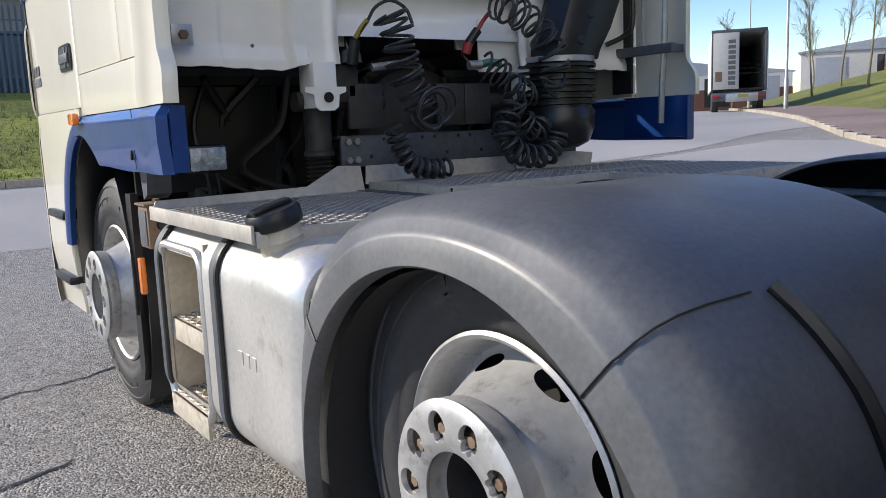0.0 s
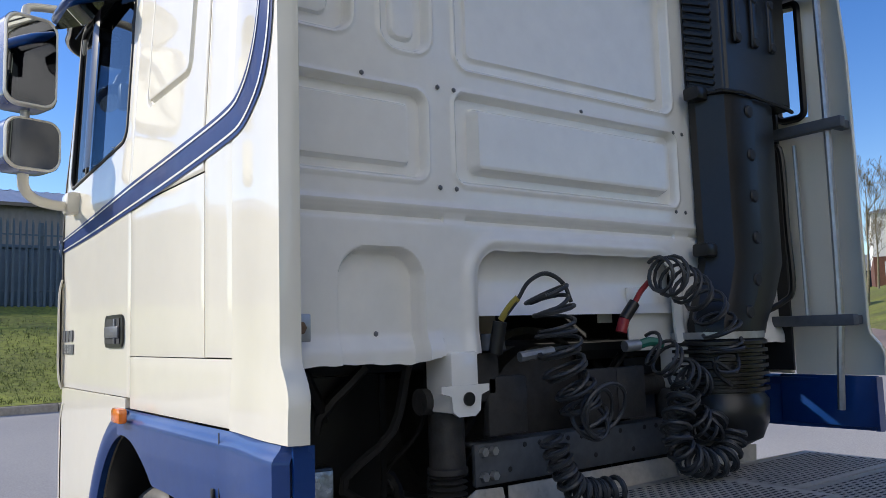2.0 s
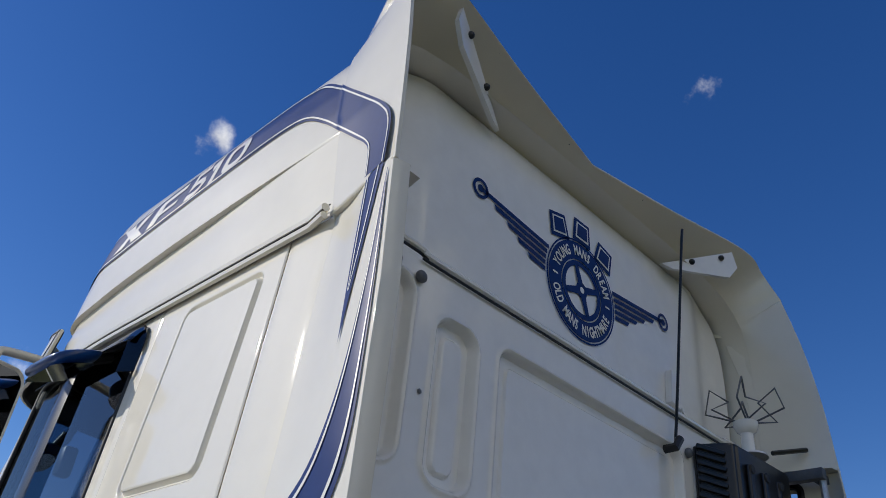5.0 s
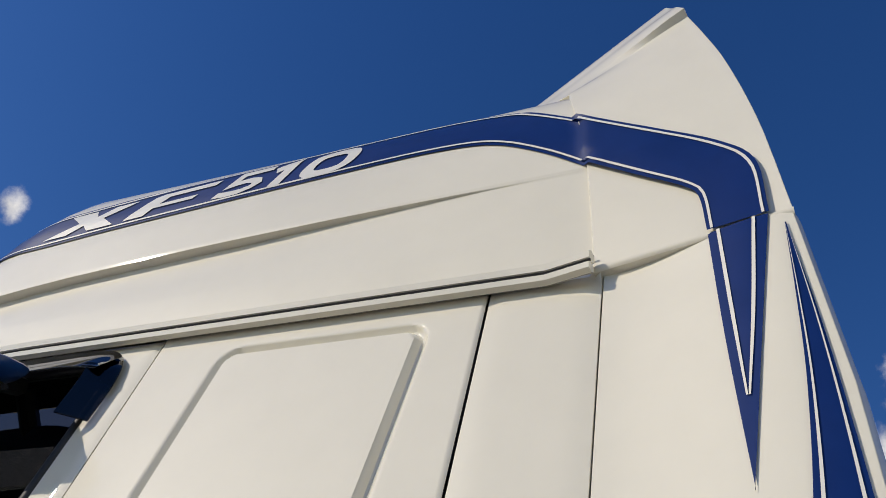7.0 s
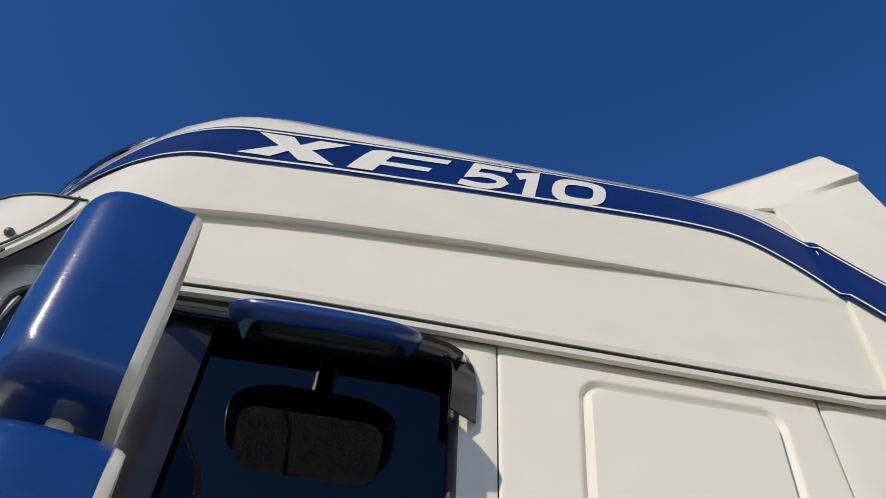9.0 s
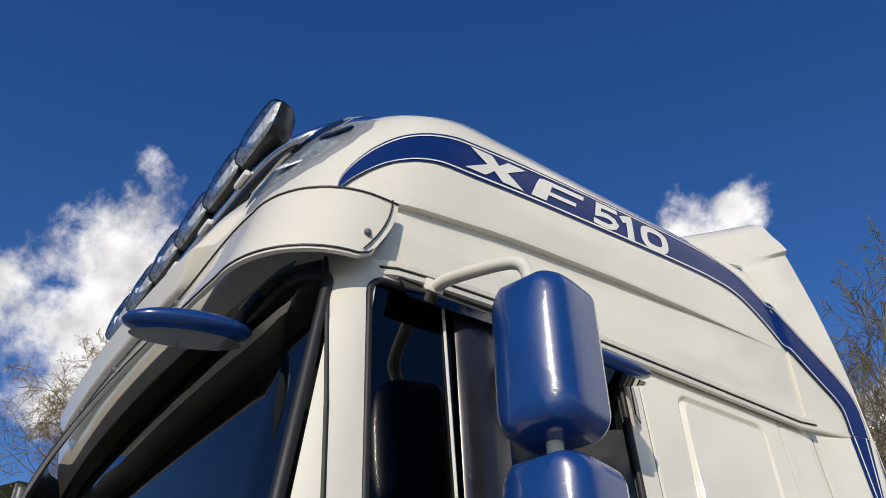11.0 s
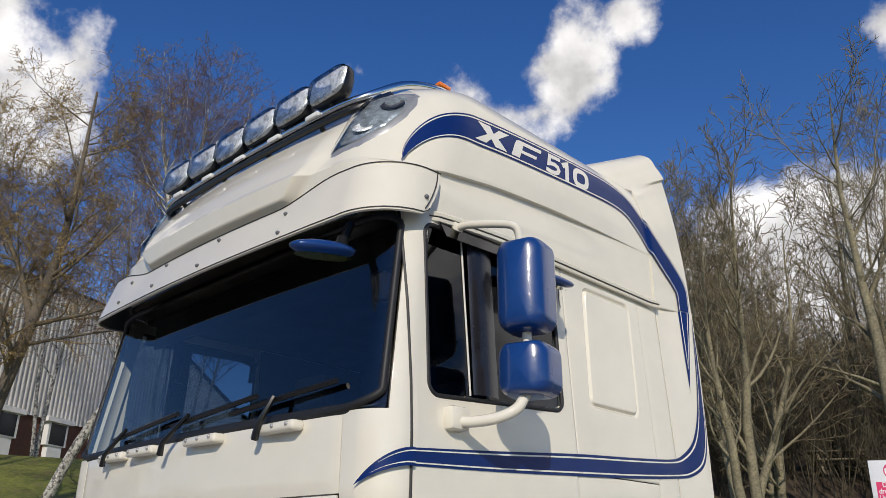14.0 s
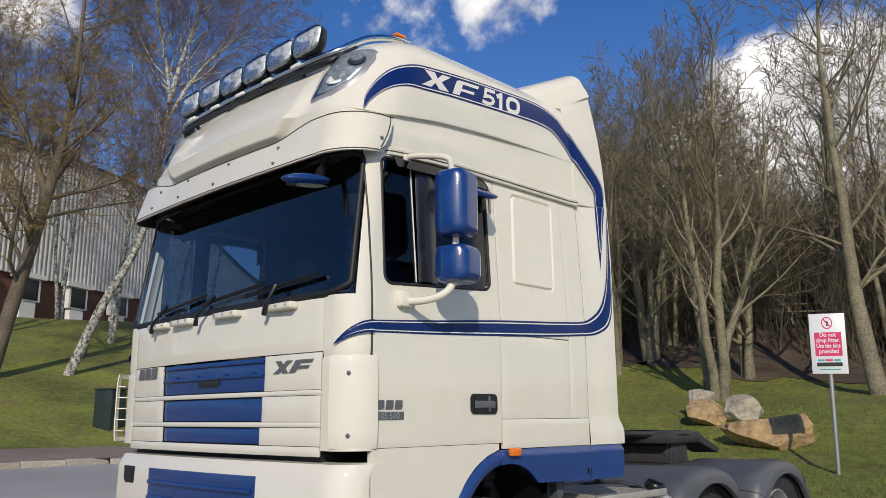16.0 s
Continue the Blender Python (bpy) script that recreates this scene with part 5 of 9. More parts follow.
X_SHAPE = [(0, 0), (0.075, 0), (0.113, 0.033), (0.142, 0), (0.225, 0), (0.166, 0.05), (0.252, 0.102), (0.178, 0.102), (0.136, 0.067), (0.115, 0.102), (0.03, 0.102), (0.088, 0.05)]
F_SHAPE = [(0, 0), (0.062, 0), (0.078, 0.031), (0.195, 0.031), (0.204, 0.050), (0.088, 0.050), (0.103, 0.080), (0.242, 0.080), (0.252, 0.102), (0.075, 0.102), (0.052, 0.094), (0.036, 0.07)]
def digit(shape, high, wide, lean):
    """A bold slanted figure of one stroke, flat on the xy plane."""
    half, loop = 0.1 if shape == "five" else 0.128, shape == "nought"
    if shape == "five":
        line = [(0.96, 0.89), (0.27, 0.89), (0.21, 0.48), (0.38, 0.53), (0.58, 0.54), (0.78, 0.47), (0.86, 0.33), (0.78, 0.20), (0.60, 0.12), (0.36, 0.11), (0.04, 0.16)]
    elif shape == "one":
        line = [(0.02, 0.70), (0.33, 0.86), (0.33, 0.0)]
    else:
        line = [(0.5 + 0.42 * math.copysign(abs(math.cos(a)) ** 0.72, math.cos(a)), 0.5 + 0.385 * math.copysign(abs(math.sin(a)) ** 0.72, math.sin(a))) for a in (math.tau * k / 28 for k in range(28))]
    P = [Vector(p) for p in line]
    m = len(P)
    rows = []
    bm = bmesh.new()
    for k, p in enumerate(P):
        a = (p - P[k - 1]).normalized() if k or loop else (P[1] - p).normalized()
        b = (P[(k + 1) % m] - p).normalized() if k < m - 1 or loop else a
        t = (a + b).normalized()
        o = Vector((-t.y, t.x)) * half / max(0.55, t.dot(a))
        rows.append([bm.verts.new(((q.x + lean * q.y * high / wide) * wide, q.y * high, 0)) for q in (p + o, p - o)])
    for k in range(m if loop else m - 1):
        bm.faces.new((*rows[k], *rows[(k + 1) % m][::-1]))
    return bm


for side in (-1, 1):
    for shape, y0, z0, n in ((X_SHAPE, 1.49, 3.352, "letter_x"), (F_SHAPE, 1.235, 3.372, "letter_f")):
        bm = bmesh.new()
        bm.faces.new([bm.verts.new((x, y, 0)) for x, y in shape])
        ob = flank_words(bm, y0 if side < 0 else y0 - 0.0, z0, 0.075, "pin", 0.0055, truck, n, side)
    for shape, y0, z0 in (("five", 0.972, 3.382), ("one", 0.834, 3.389), ("nought", 0.732, 3.392)):
        flank_words(digit(shape, 0.122, 0.129, 0.2), y0 if side < 0 else y0 - 0.0, z0, 0.07, "pin", 0.0055, truck, "roof_digit", side)
# badges: plain slabs for the maker's marks, model letters on the nose, figures on the door
for k in range(3):
    bm = bmesh.new()
    prism(bm, [(0, 0), (0.045, 0), (0.052, 0.012), (0.052, 0.045), (0.008, 0.045)], lambda u, v, w, k=k: Vector((left_x(1.8, 1.5, 0.002 + w), 1.835 - 0.062 * k - u, 1.525 + v)), 0.004)
    part("door_badge", bm, "grey_badge", truck, "grey raised badge")
part("model_plate", boxes((left_x(1.7, 1.45, 0.0045), left_x(1.7, 1.45, 0.002), 1.648, 1.835, 1.473, 1.513)), "grey_badge", truck)
flank_words(letters("105 510", 0.046, 0.0, 1.0, 0.001, 1.0), 1.83, 1.478, 0.0, "steel", 0.006, truck, "model_number")
# model letters on the nose, each of a few straight bars
NOSE_X = [[(0, 0), (0.3, 0), (1.0, 1.0), (0.7, 1.0)], [(0.12, 1.0), (0.42, 1.0), (0.8, 0.0), (0.5, 0.0)]]
NOSE_F = [[(0, 0), (0.28, 0), (0.58, 1.0), (0.30, 1.0)], [(0.50, 0.74), (0.58, 1.0), (1.05, 1.0), (0.97, 0.74)], [(0.36, 0.30), (0.43, 0.54), (0.90, 0.54), (0.83, 0.30)]]
for bars, x0, wide, n in ((NOSE_X, 0.66, 0.165, "nose_letter_x"), (NOSE_F, 0.791, 0.186, "nose_letter_f")):
    bm = bmesh.new()
    for j, bar in enumerate(bars):
        vs = []
        for u, v in bar:
            x = -(x0 + wide * u)
            vs.append(bm.verts.new((x, nose_y(x, 1.7) + 0.009 + 0.0006 * j, 1.713 + 0.066 * v)))
        bm.faces.new(vs)
    part(n, bm, "grey_badge", truck, "dark grey model letter")
for k in range(3):
    bm = bmesh.new()
    prism(bm, [(0, 0), (0.075, 0), (0.085, 0.015), (0.085, 0.07), (0.01, 0.07)], lambda u, v, w, k=k: Vector((0.93 - 0.1 * k - u, nose_y(0.93 - 0.1 * k - u, 1.7) + 0.006 + w, 1.735 + v)), 0.005)
    part("nose_badge", bm, "grey_badge", truck, "grey raised badge")


# ---- painted emblem on the back of the high roof ----
def build_emblem():
    cx, cz, y = 0.0, 3.305, 0.0755

    def flat(bm, name, mat, parent, lift=0.0):
        bmesh.ops.triangulate(bm, faces=bm.faces)
        for v in bm.verts:
            v.co = Vector((cx + v.co.x, y - lift, cz + v.co.y))
        return part(name, bm, mat, parent)

    def ring(r0, r1, n=64):
        bm = bmesh.new()
        grid(bm, n, 1, lambda u, v: Vector(((r0 + (r1 - r0) * v) * math.cos(u * math.tau), (r0 + (r1 - r0) * v) * math.sin(u * math.tau), 0)), wrap=True)
        return bm
    em = flat(ring(0.126, 0.202), "emblem", "decal", truck)
    tagged(em, "blue winged wheel emblem with white words")
    flat(ring(0.207, 0.214), "emblem_ring", "decal", em)
    flat(ring(0.100, 0.121), "emblem_wheel", "decal", em)
    flat(ring(0.0, 0.034), "emblem_hub", "decal", em)
    flat(ring(0.0, 0.013), "emblem_hub_hole", "pin", em, 0.002)
    for k in range(4):
        a = radians(20 + 90 * k)
        c, s = math.cos(a), math.sin(a)
        bm = bmesh.new()
        bm.faces.new([bm.verts.new((c * u - s * v, s * u + c * v, 0)) for u, v in ((0.02, -0.016), (0.102, -0.011), (0.102, 0.011), (0.02, 0.016))])
        flat(bm, "emblem_spoke", "decal", em, 0.001)
    whole = bmesh.new()

    def arc_words(text, a0, a1, inward):
        n = len(text)
        for k, ch in enumerate(text):
            if ch == " ":
                continue
            a = radians(a0 + (a1 - a0) * k / (n - 1))
            bm = letters(ch, 0.058, 0, 1, 0.0018, 0.62)
            w = max(v.co.x for v in bm.verts) / 2
            r = 0.145 if not inward else 0.184
            turn = a - math.pi / 2 if not inward else a + math.pi / 2
            for v in bm.verts:
                u, h = v.co.x - w, v.co.y
                bx, bz = r * math.cos(a), r * math.sin(a)
                v.co = Vector((bx + u * math.cos(turn) - h * math.sin(turn), bz + u * math.sin(turn) + h * math.cos(turn), 0))
            me = bpy.data.meshes.new("ch")
            bm.to_mesh(me)
            bm.free()
            whole.from_mesh(me)
            bpy.data.meshes.remove(me)
    arc_words("YOUNG MANS DREAM", 162, 18, False)
    arc_words("OLD MANS NIGHTMARE", 200, 340, True)
    flat(whole, "emblem_words", "pin", em, 0.002)["kind"] = "stuff"
    for s in (-1, 1):
        bm = bmesh.new()
        bm.faces.new([bm.verts.new((s * u, v, 0)) for u, v in ((0.15, -0.004), (0.18, -0.004), (0.18, 0.004), (0.15, 0.004))])
        flat(bm, "emblem_dash", "pin", em, 0.002)
        # wings: stepped feathers running out to a scroll
        for j, (z0, z1, u1) in enumerate(((0.078, 0.096, 0.57), (0.052, 0.070, 0.50), (0.026, 0.044, 0.43), (0.0, 0.018, 0.37), (-0.026, -0.008, 0.31))):
            bm = bmesh.new()
            u0 = math.sqrt(max(0.0, 0.222 ** 2 - ((z0 + z1) / 2) ** 2))
            rise = 0.1
            bm.faces.new([bm.verts.new((s * u, v + rise * (u - 0.2), 0)) for u, v in ((u0, z0), (u1, z0), (u1 + 0.012, z1), (u0, z1))])
            flat(bm, "emblem_feather", "decal", em)
        for r0, r1 in ((0.027, 0.040), (0.0, 0.015)):
            bm = ring(r0, r1, 32)
            for v in bm.verts:
                v.co += Vector((s * 0.585, 0.125, 0))
            flat(bm, "emblem_scroll", "decal", em)
    # plain slabs above the wheel in place of the maker's name
    for k, (x, lean) in enumerate(((-0.14, 14), (0.0, 0), (0.14, -14))):
        a = radians(lean)
        for w, h, mat, lift in ((0.115, 0.105, "decal", 0.0), (0.085, 0.075, "pin", 0.002), (0.07, 0.06, "decal", 0.003)):
            bm = bmesh.new()
            bm.faces.new([bm.verts.new((x * 1.05 + u * math.cos(a) - v * math.sin(a), 0.262 - abs(x) * 0.3 + u * math.sin(a) + v * math.cos(a), 0)) for u, v in ((-w / 2, -h / 2), (w / 2, -h / 2), (w / 2 * 0.85, h / 2), (-w / 2 * 0.85, h / 2))])
            flat(bm, "emblem_slab", mat, em, lift)


build_emblem()


# ---- mirrors ----
def mirror_head(name, centre, w, h, d, yaw, label, parent):
    """Blue shell facing forward, cream rim, mirror glass facing the rear."""
    m = Matrix.Translation(centre) @ pose(0, 0, 0, 0, 0, yaw)

    def shell(levels, mat, nm, par, lab=""):
        bm = bmesh.new()
        rings = []
        for dep, k, r in levels:
            rings.append([bm.verts.new(m @ Vector((u, dep * (1 if dep < 0.15 * d else 1 - 0.36 * (2 * u / w) ** 2 - 0.07 * (2 * v / h) ** 2), v))) for u, v in rounded(w * k, h * k, 0.95 * r * min(w, h) * k, 9)])
        for a, b in zip(rings, rings[1:]):
            n = len(a)
            for i in range(n):
                bm.faces.new((a[i], a[(i + 1) % n], b[(i + 1) % n], b[i]))
        bm.faces.new(rings[-1])
        bmesh.ops.recalc_face_normals(bm, faces=bm.faces)
        return part(nm, bm, mat, par, lab, sharp=60)
    ob = shell([(-0.38 * d, 1.0, 0.26), (0.1 * d, 1.0, 0.26), (0.45 * d, 0.995, 0.26), (0.68 * d, 0.98, 0.26), (0.84 * d, 0.95, 0.26), (0.93 * d, 0.91, 0.26), (0.98 * d, 0.86, 0.26), (1.0 * d, 0.78, 0.26)] + [(d, 0.65 - 0.13 * i, 0.26) for i in range(5)], "blue", name, parent, label)
    shell([(-0.38 * d, 1.0, 0.28), (-0.45 * d, 0.985, 0.28), (-0.5 * d, 0.955, 0.28), (-0.47 * d, 0.91, 0.28), (-0.42 * d, 0.895, 0.26)], "cream", "mirror_rim", ob)
    bm = bmesh.new()
    bm.faces.new([bm.verts.new(m @ Vector((u, -0.45 * d, v))) for u, v in rounded(w * 0.90, h * 0.938, 0.05, 5)])
    part("mirror_glass", bm, "mirror", ob)
    return ob


def build_mirrors():
    for s in (-1,):
        S = -s
        yaw = 14 * S
        mirror_head("door_mirror", (s * 1.47, 1.478, 2.595), 0.2, 0.365, 0.12, yaw * -1 if s > 0 else yaw, "blue-backed cream main mirror on the door", truck)
        mirror_head("wide_mirror", (s * 1.462, 1.46, 2.268), 0.21, 0.2, 0.125, yaw * -1 if s > 0 else yaw, "blue-backed cream wide-angle mirror", truck)
        bm = bmesh.new()
        tube(bm, smooth_path([(s * 1.235, 1.66, 2.09), (s * 1.30, 1.64, 2.075), (s * 1.40, 1.59, 2.085), (s * 1.455, 1.54, 2.12), (s * 1.468, 1.50, 2.18)], 5), 0.021, 10)
        arm = part("mirror_arm", bm, "cream", truck, "cream tubular mirror arm")
        part("arm_base", boxes((min(s * 1.22, s * 1.29), max(s * 1.22, s * 1.29), 1.605, 1.705, 2.045, 2.135), bevel=0.018), "cream", arm)
        part("arm_link", tubes([(s * 1.468, 1.485, 2.35), (s * 1.468, 1.485, 2.44)], r=0.018, n=10), "cream", arm)
        bm = bmesh.new()
        tube(bm, smooth_path([(s * 1.20, 1.60, 2.885), (s * 1.27, 1.59, 2.885), (s * 1.40, 1.555, 2.862), (s * 1.455, 1.535, 2.845), (s * 1.468, 1.52, 2.82), (s * 1.468, 1.51, 2.77)], 5), 0.017, 10)
        a2 = part("mirror_arm", bm, "cream", truck, "cream tubular mirror arm")
        part("arm_base", boxes((min(s * 1.19, s * 1.225), max(s * 1.19, s * 1.225), 1.575, 1.63, 2.865, 2.905), bevel=0.008), "cream", a2)
        # kerb mirror: a flat lens-shaped pod over the near door window
        bm = bmesh.new()

        def pod(u, v):
            a, b = u * math.tau, (v - 0.5) * math.pi
            c = math.cos(b) ** 0.6
            x, y = (h * math.copysign(abs(t) ** 0.62, t) * c for h, t in ((0.08, math.cos(a)), (0.165, math.sin(a))))
            return Vector((s * 1.342 + x, 1.195 + y, 2.757 + math.sin(b) * (0.014 if b > 0 else 0.034) - 0.4 * s * x))
        grid(bm, 32, 12, pod, wrap=True)
        k = part("kerb_mirror", bm, "blue", truck, "blue kerb mirror above the door window", doubles=0.0005)
        part("kerb_mount", tubes([(s * 1.20, 1.18, 2.83), (s * 1.30, 1.19, 2.775)], r=0.02, n=8), "black", k)
        bm = bmesh.new()
        bm.faces.new([bm.verts.new((s * 1.342 + u, 1.195 + v, 2.7195 - 0.4 * s * u)) for u, v in rounded(0.125, 0.275, 0.035)])
        part("kerb_glass", bm, "mirror", k)
    # front mirror on a black stalk, near side only
    bm = bmesh.new()

    def pod2(u, v):
        a, b = u * math.tau, (v - 0.5) * math.pi
        x, y, z = 0.06 * math.sin(a) * math.cos(b), 0.14 * math.cos(a) * math.cos(b), 0.03 * math.sin(b)
        return Vector((-1.0 + x + 0.12 * y, 2.115 + y, 2.70 + z - 0.11 * y))
    grid(bm, 32, 12, pod2, wrap=True)
    f = part("front_mirror", bm, "blue", truck, "blue front mirror on a black stalk", doubles=0.0005)
    part("front_mirror_stalk", tubes([(-1.0, 2.05, 2.72), (-0.97, 2.0, 2.77), (-0.95, 1.95, 2.87)], r=0.018, n=8), "black", f)
    bm = bmesh.new()
    bm.faces.new([bm.verts.new((-1.0 + 0.045 * math.sin(a) + 0.014 * math.cos(a), 2.115 + 0.12 * math.cos(a), 2.668 - 0.013 * math.cos(a))) for a in (math.tau * i / 24 for i in range(24))])
    part("front_mirror_glass", bm, "mirror", f)
    part("front_mirror_joint", tubes([(-1.0, 2.04, 2.70), (-0.97, 2.0, 2.78)], r=0.026, n=10), "black", f)


build_mirrors()


# ---- lamp bar on the roof ----
def build_light_bar():
    path = smooth_path([(-0.95, 1.34, 3.742), (-0.95, 1.48, 3.73), (-0.93, 1.66, 3.672), (-0.88, 1.82, 3.565), (-0.74, 1.895, 3.525), (-0.4, 1.91, 3.525), (0, 1.915, 3.528)], 6)
    path += [Vector((-p.x, p.y, p.z)) for p in path[-2::-1]]
    bm = tube(bmesh.new(), path, 0.021, 10)
    bar = part("lamp_bar", bm, "chrome", truck, "polished steel roof lamp bar with six spot lamps")
    low = [p + Vector((0, 0.002, -0.045)) for p in path[14:-14]]
    part("bar_rail", tube(bmesh.new(), low, 0.017, 8), "black", bar)
    for x in (-0.62, -0.2, 0.2, 0.62):
        part("bar_foot", tubes([(x, 1.90, 3.50), (x, 1.88, 3.47), (x, 1.86, 3.45)], r=0.013, n=6), "black", bar)
    for s in (-1, 1):
        part("bar_marker", boxes((s * 0.95 - 0.02, s * 0.95 + 0.02, 1.38, 1.46, 3.758, 3.778), bevel=0.006), "amber", bar, "amber marker lamp")
    for k in range(5):
        x = -0.61 + 0.305 * k
        part("bar_led", boxes((x - 0.045, x + 0.045, 1.925, 1.943, 3.505, 3.528), bevel=0.004), "white", bar, "small white marker lamp")
    for k in range(6):
        x = -0.715 + 0.27 * k
        c = Vector((x, 1.925, 3.628))
        tilt = pose(0, 0, 0, 8, 0, 0)
        prof = [(0.129 * math.copysign(abs(math.cos(a)) ** 0.38, math.cos(a)) * (1 + 0.1 * math.sin(a)), 0.078 * math.copysign(abs(math.sin(a)) ** 0.45, math.sin(a))) for a in (math.tau * (i + 0.5) / 24 for i in range(24))][::-1]
        bm = bmesh.new()
        rings = []
        for dep, q in ((0.012, 1.0), (0.0, 1.015), (-0.03, 0.97), (-0.06, 0.75), (-0.075, 0.4)):
            rings.append([bm.verts.new(c + tilt @ Vector((u * q, dep, v * q))) for u, v in prof])
        for a, b in zip(rings, rings[1:]):
            for i in range(len(prof)):
                bm.faces.new((a[i], b[i], b[(i + 1) % len(prof)], a[(i + 1) % len(prof)]))
        bm.faces.new(rings[-1])
        lamp = part("spot_lamp", bm, "black", bar, "rectangular spot lamp with clear lens")
        bm = bmesh.new()
        rings = []
        for dep, q in ((0.010, 0.97), (0.020, 0.92), (0.024, 0.82), (0.016, 0.6), (0.006, 0.3)):
            rings.append([bm.verts.new(c + tilt @ Vector((u * q, dep, v * q))) for u, v in prof])
        for a, b in zip(rings, rings[1:]):
            for i in range(len(prof)):
                bm.faces.new((a[i], b[i], b[(i + 1) % len(prof)], a[(i + 1) % len(prof)]))
        bm.faces.new(rings[-1])
        bmesh.ops.recalc_face_normals(bm, faces=bm.faces)
        part("reflector", bm, "lens", lamp)
        bm = bmesh.new()
        rings = [[bm.verts.new(c + tilt @ Vector((u * q, dep, v * q))) for u, v in prof] for dep, q in ((0.012, 1.0), (0.03, 0.97), (0.042, 0.86), (0.048, 0.64), (0.05, 0.3))]
        for a, b in zip(rings, rings[1:]):
            for i in range(len(prof)):
                bm.faces.new((a[i], a[(i + 1) % len(prof)], b[(i + 1) % len(prof)], b[i]))
        bm.faces.new(rings[-1])
        bmesh.ops.recalc_face_normals(bm, faces=bm.faces)
        if sum((f.normal.y for f in bm.faces)) < 0:
            bmesh.ops.reverse_faces(bm, faces=bm.faces)
        part("lens", bm, "clear", lamp)
        part("lamp_stem", tubes([(x, 1.91, 3.56), (x, 1.90, 3.515)], r=0.012, n=6), "black", lamp)


build_light_bar()


# ---- air intake on the rear wall ----
def build_intake():
    bm = bmesh.new()
    prism(bm, [(0.605, -0.005), (0.60, -0.02), (0.645, -0.125), (0.67, -0.15), (1.08, -0.165), (1.125, -0.14), (1.125, -0.02), (1.11, -0.005)], lambda u, v, w: Vector((u, v, 2.385 + w)), 0.50)
    bmesh.ops.bevel(bm, geom=bm.edges[:], offset=0.012, segments=2, affect="EDGES")
    head = part("air_intake", bm, "black", truck, "tall black plastic air intake behind the cab")
    for k in range(15):
        z = 2.42 + 0.031 * k
        bm = bmesh.new()
        box(bm, -0.055, 0.055, -0.012, 0.012, -0.009, 0.009, 0.003, 1, Matrix.Translation((0.618, -0.072, z)) @ pose(0, 0, 0, 0, 20, -67))
        part("intake_slat", bm, "black", head)
    for x, z0, z1 in ((0.74, 2.60, 2.82), (0.86, 2.60, 2.82), (0.98, 2.60, 2.82)):
        bm = bmesh.new()
        box(bm, x - 0.02, x + 0.02, -0.17, -0.15, z0, z1, 0.012, 3)
        part("intake_rib", bm, "black", head)
        for z in (z0 + 0.02, z1 - 0.02):
            part("intake_plug", lathe(bmesh.new(), [(0, 0.004), (0.016, 0.004), (0.02, 0)], 12, pose(x, -0.171, z, 90, 0, 0)), "seal", head)
    bm = bmesh.new()
    prof = [(0.615, -0.01), (0.605, -0.05), (0.66, -0.14), (0.70, -0.16), (0.80, -0.17), (0.80, -0.155), (0.90, -0.16), (0.985, -0.14), (1.0, -0.05), (0.99, -0.01)]
    rings = []
    for z, k in ((2.39, 1.0), (2.3, 1.0), (1.75, 0.98), (1.62, 0.94), (1.52, 0.86), (1.48, 0.82)):
        c = 0.80 - 0.12 * ramp(z, 1.75, 1.48)
        rings.append([bm.verts.new((c + (u - 0.80) * k, v, z)) for u, v in prof])
    for a, b in zip(rings, rings[1:]):
        for i in range(len(prof)):
            bm.faces.new((a[i], a[(i + 1) % len(prof)], b[(i + 1) % len(prof)], b[i]))
    duct = part("intake_duct", bm, "black", truck, "black plastic air duct", sharp=30)
    for z in (2.33, 2.16, 2.0, 1.84, 1.68, 1.56):
        part("duct_plug", lathe(bmesh.new(), [(0, 0.006), (0.02, 0.006), (0.026, 0)], 14, pose(0.775 - 0.1 * ramp(z, 1.75, 1.48), -0.168, z, 90, 0, 0)), "seal", duct)
    part("duct_strap", tubes([(0.6, -0.02, 2.395), (0.64, -0.15, 2.40), (0.72, -0.18, 2.395), (1.0, -0.175, 2.38), (1.12, -0.15, 2.38)], r=0.008, n=6), "seal", duct)
    for z in (2.40, 1.80):
        part("duct_clamp", boxes((0.555, 0.62, -0.10, -0.03, z - 0.03, z + 0.02), bevel=0.01), "black", duct)
    prof = [(0.158, 1.475)]
    for k in range(7):
        z = 1.455 - 0.028 * k
        prof += [(0.185, z), (0.185, z - 0.012), (0.165, z - 0.016), (0.165, z - 0.026)]
    prof += [(0.18, 1.24), (0.175, 1.16), (0.15, 1.10), (0.10, 1.075), (0.0, 1.07)]
    part("intake_bellows", lathe(bmesh.new(), prof, 40, Matrix.Translation((0.665, -0.03, 0))), "black", truck, "black rubber bellows")
    part("bellows_clip", lathe(bmesh.new(), [(0.172, 1.465), (0.178, 1.465), (0.178, 1.49), (0.172, 1.49)], 40, Matrix.Translation((0.665, -0.03, 0))), "steel", truck)
    # rails and pipes on the inner face of the right-hand fairing
    part("fairing_pole", tubes(smooth_path([(1.15, -0.27, 2.90), (1.15, -0.275, 2.3), (1.15, -0.27, 1.6), (1.15, -0.255, 1.35), (1.16, -0.24, 1.17)], 4), r=0.015), "steel", truck, "grey steel pole behind the cab")
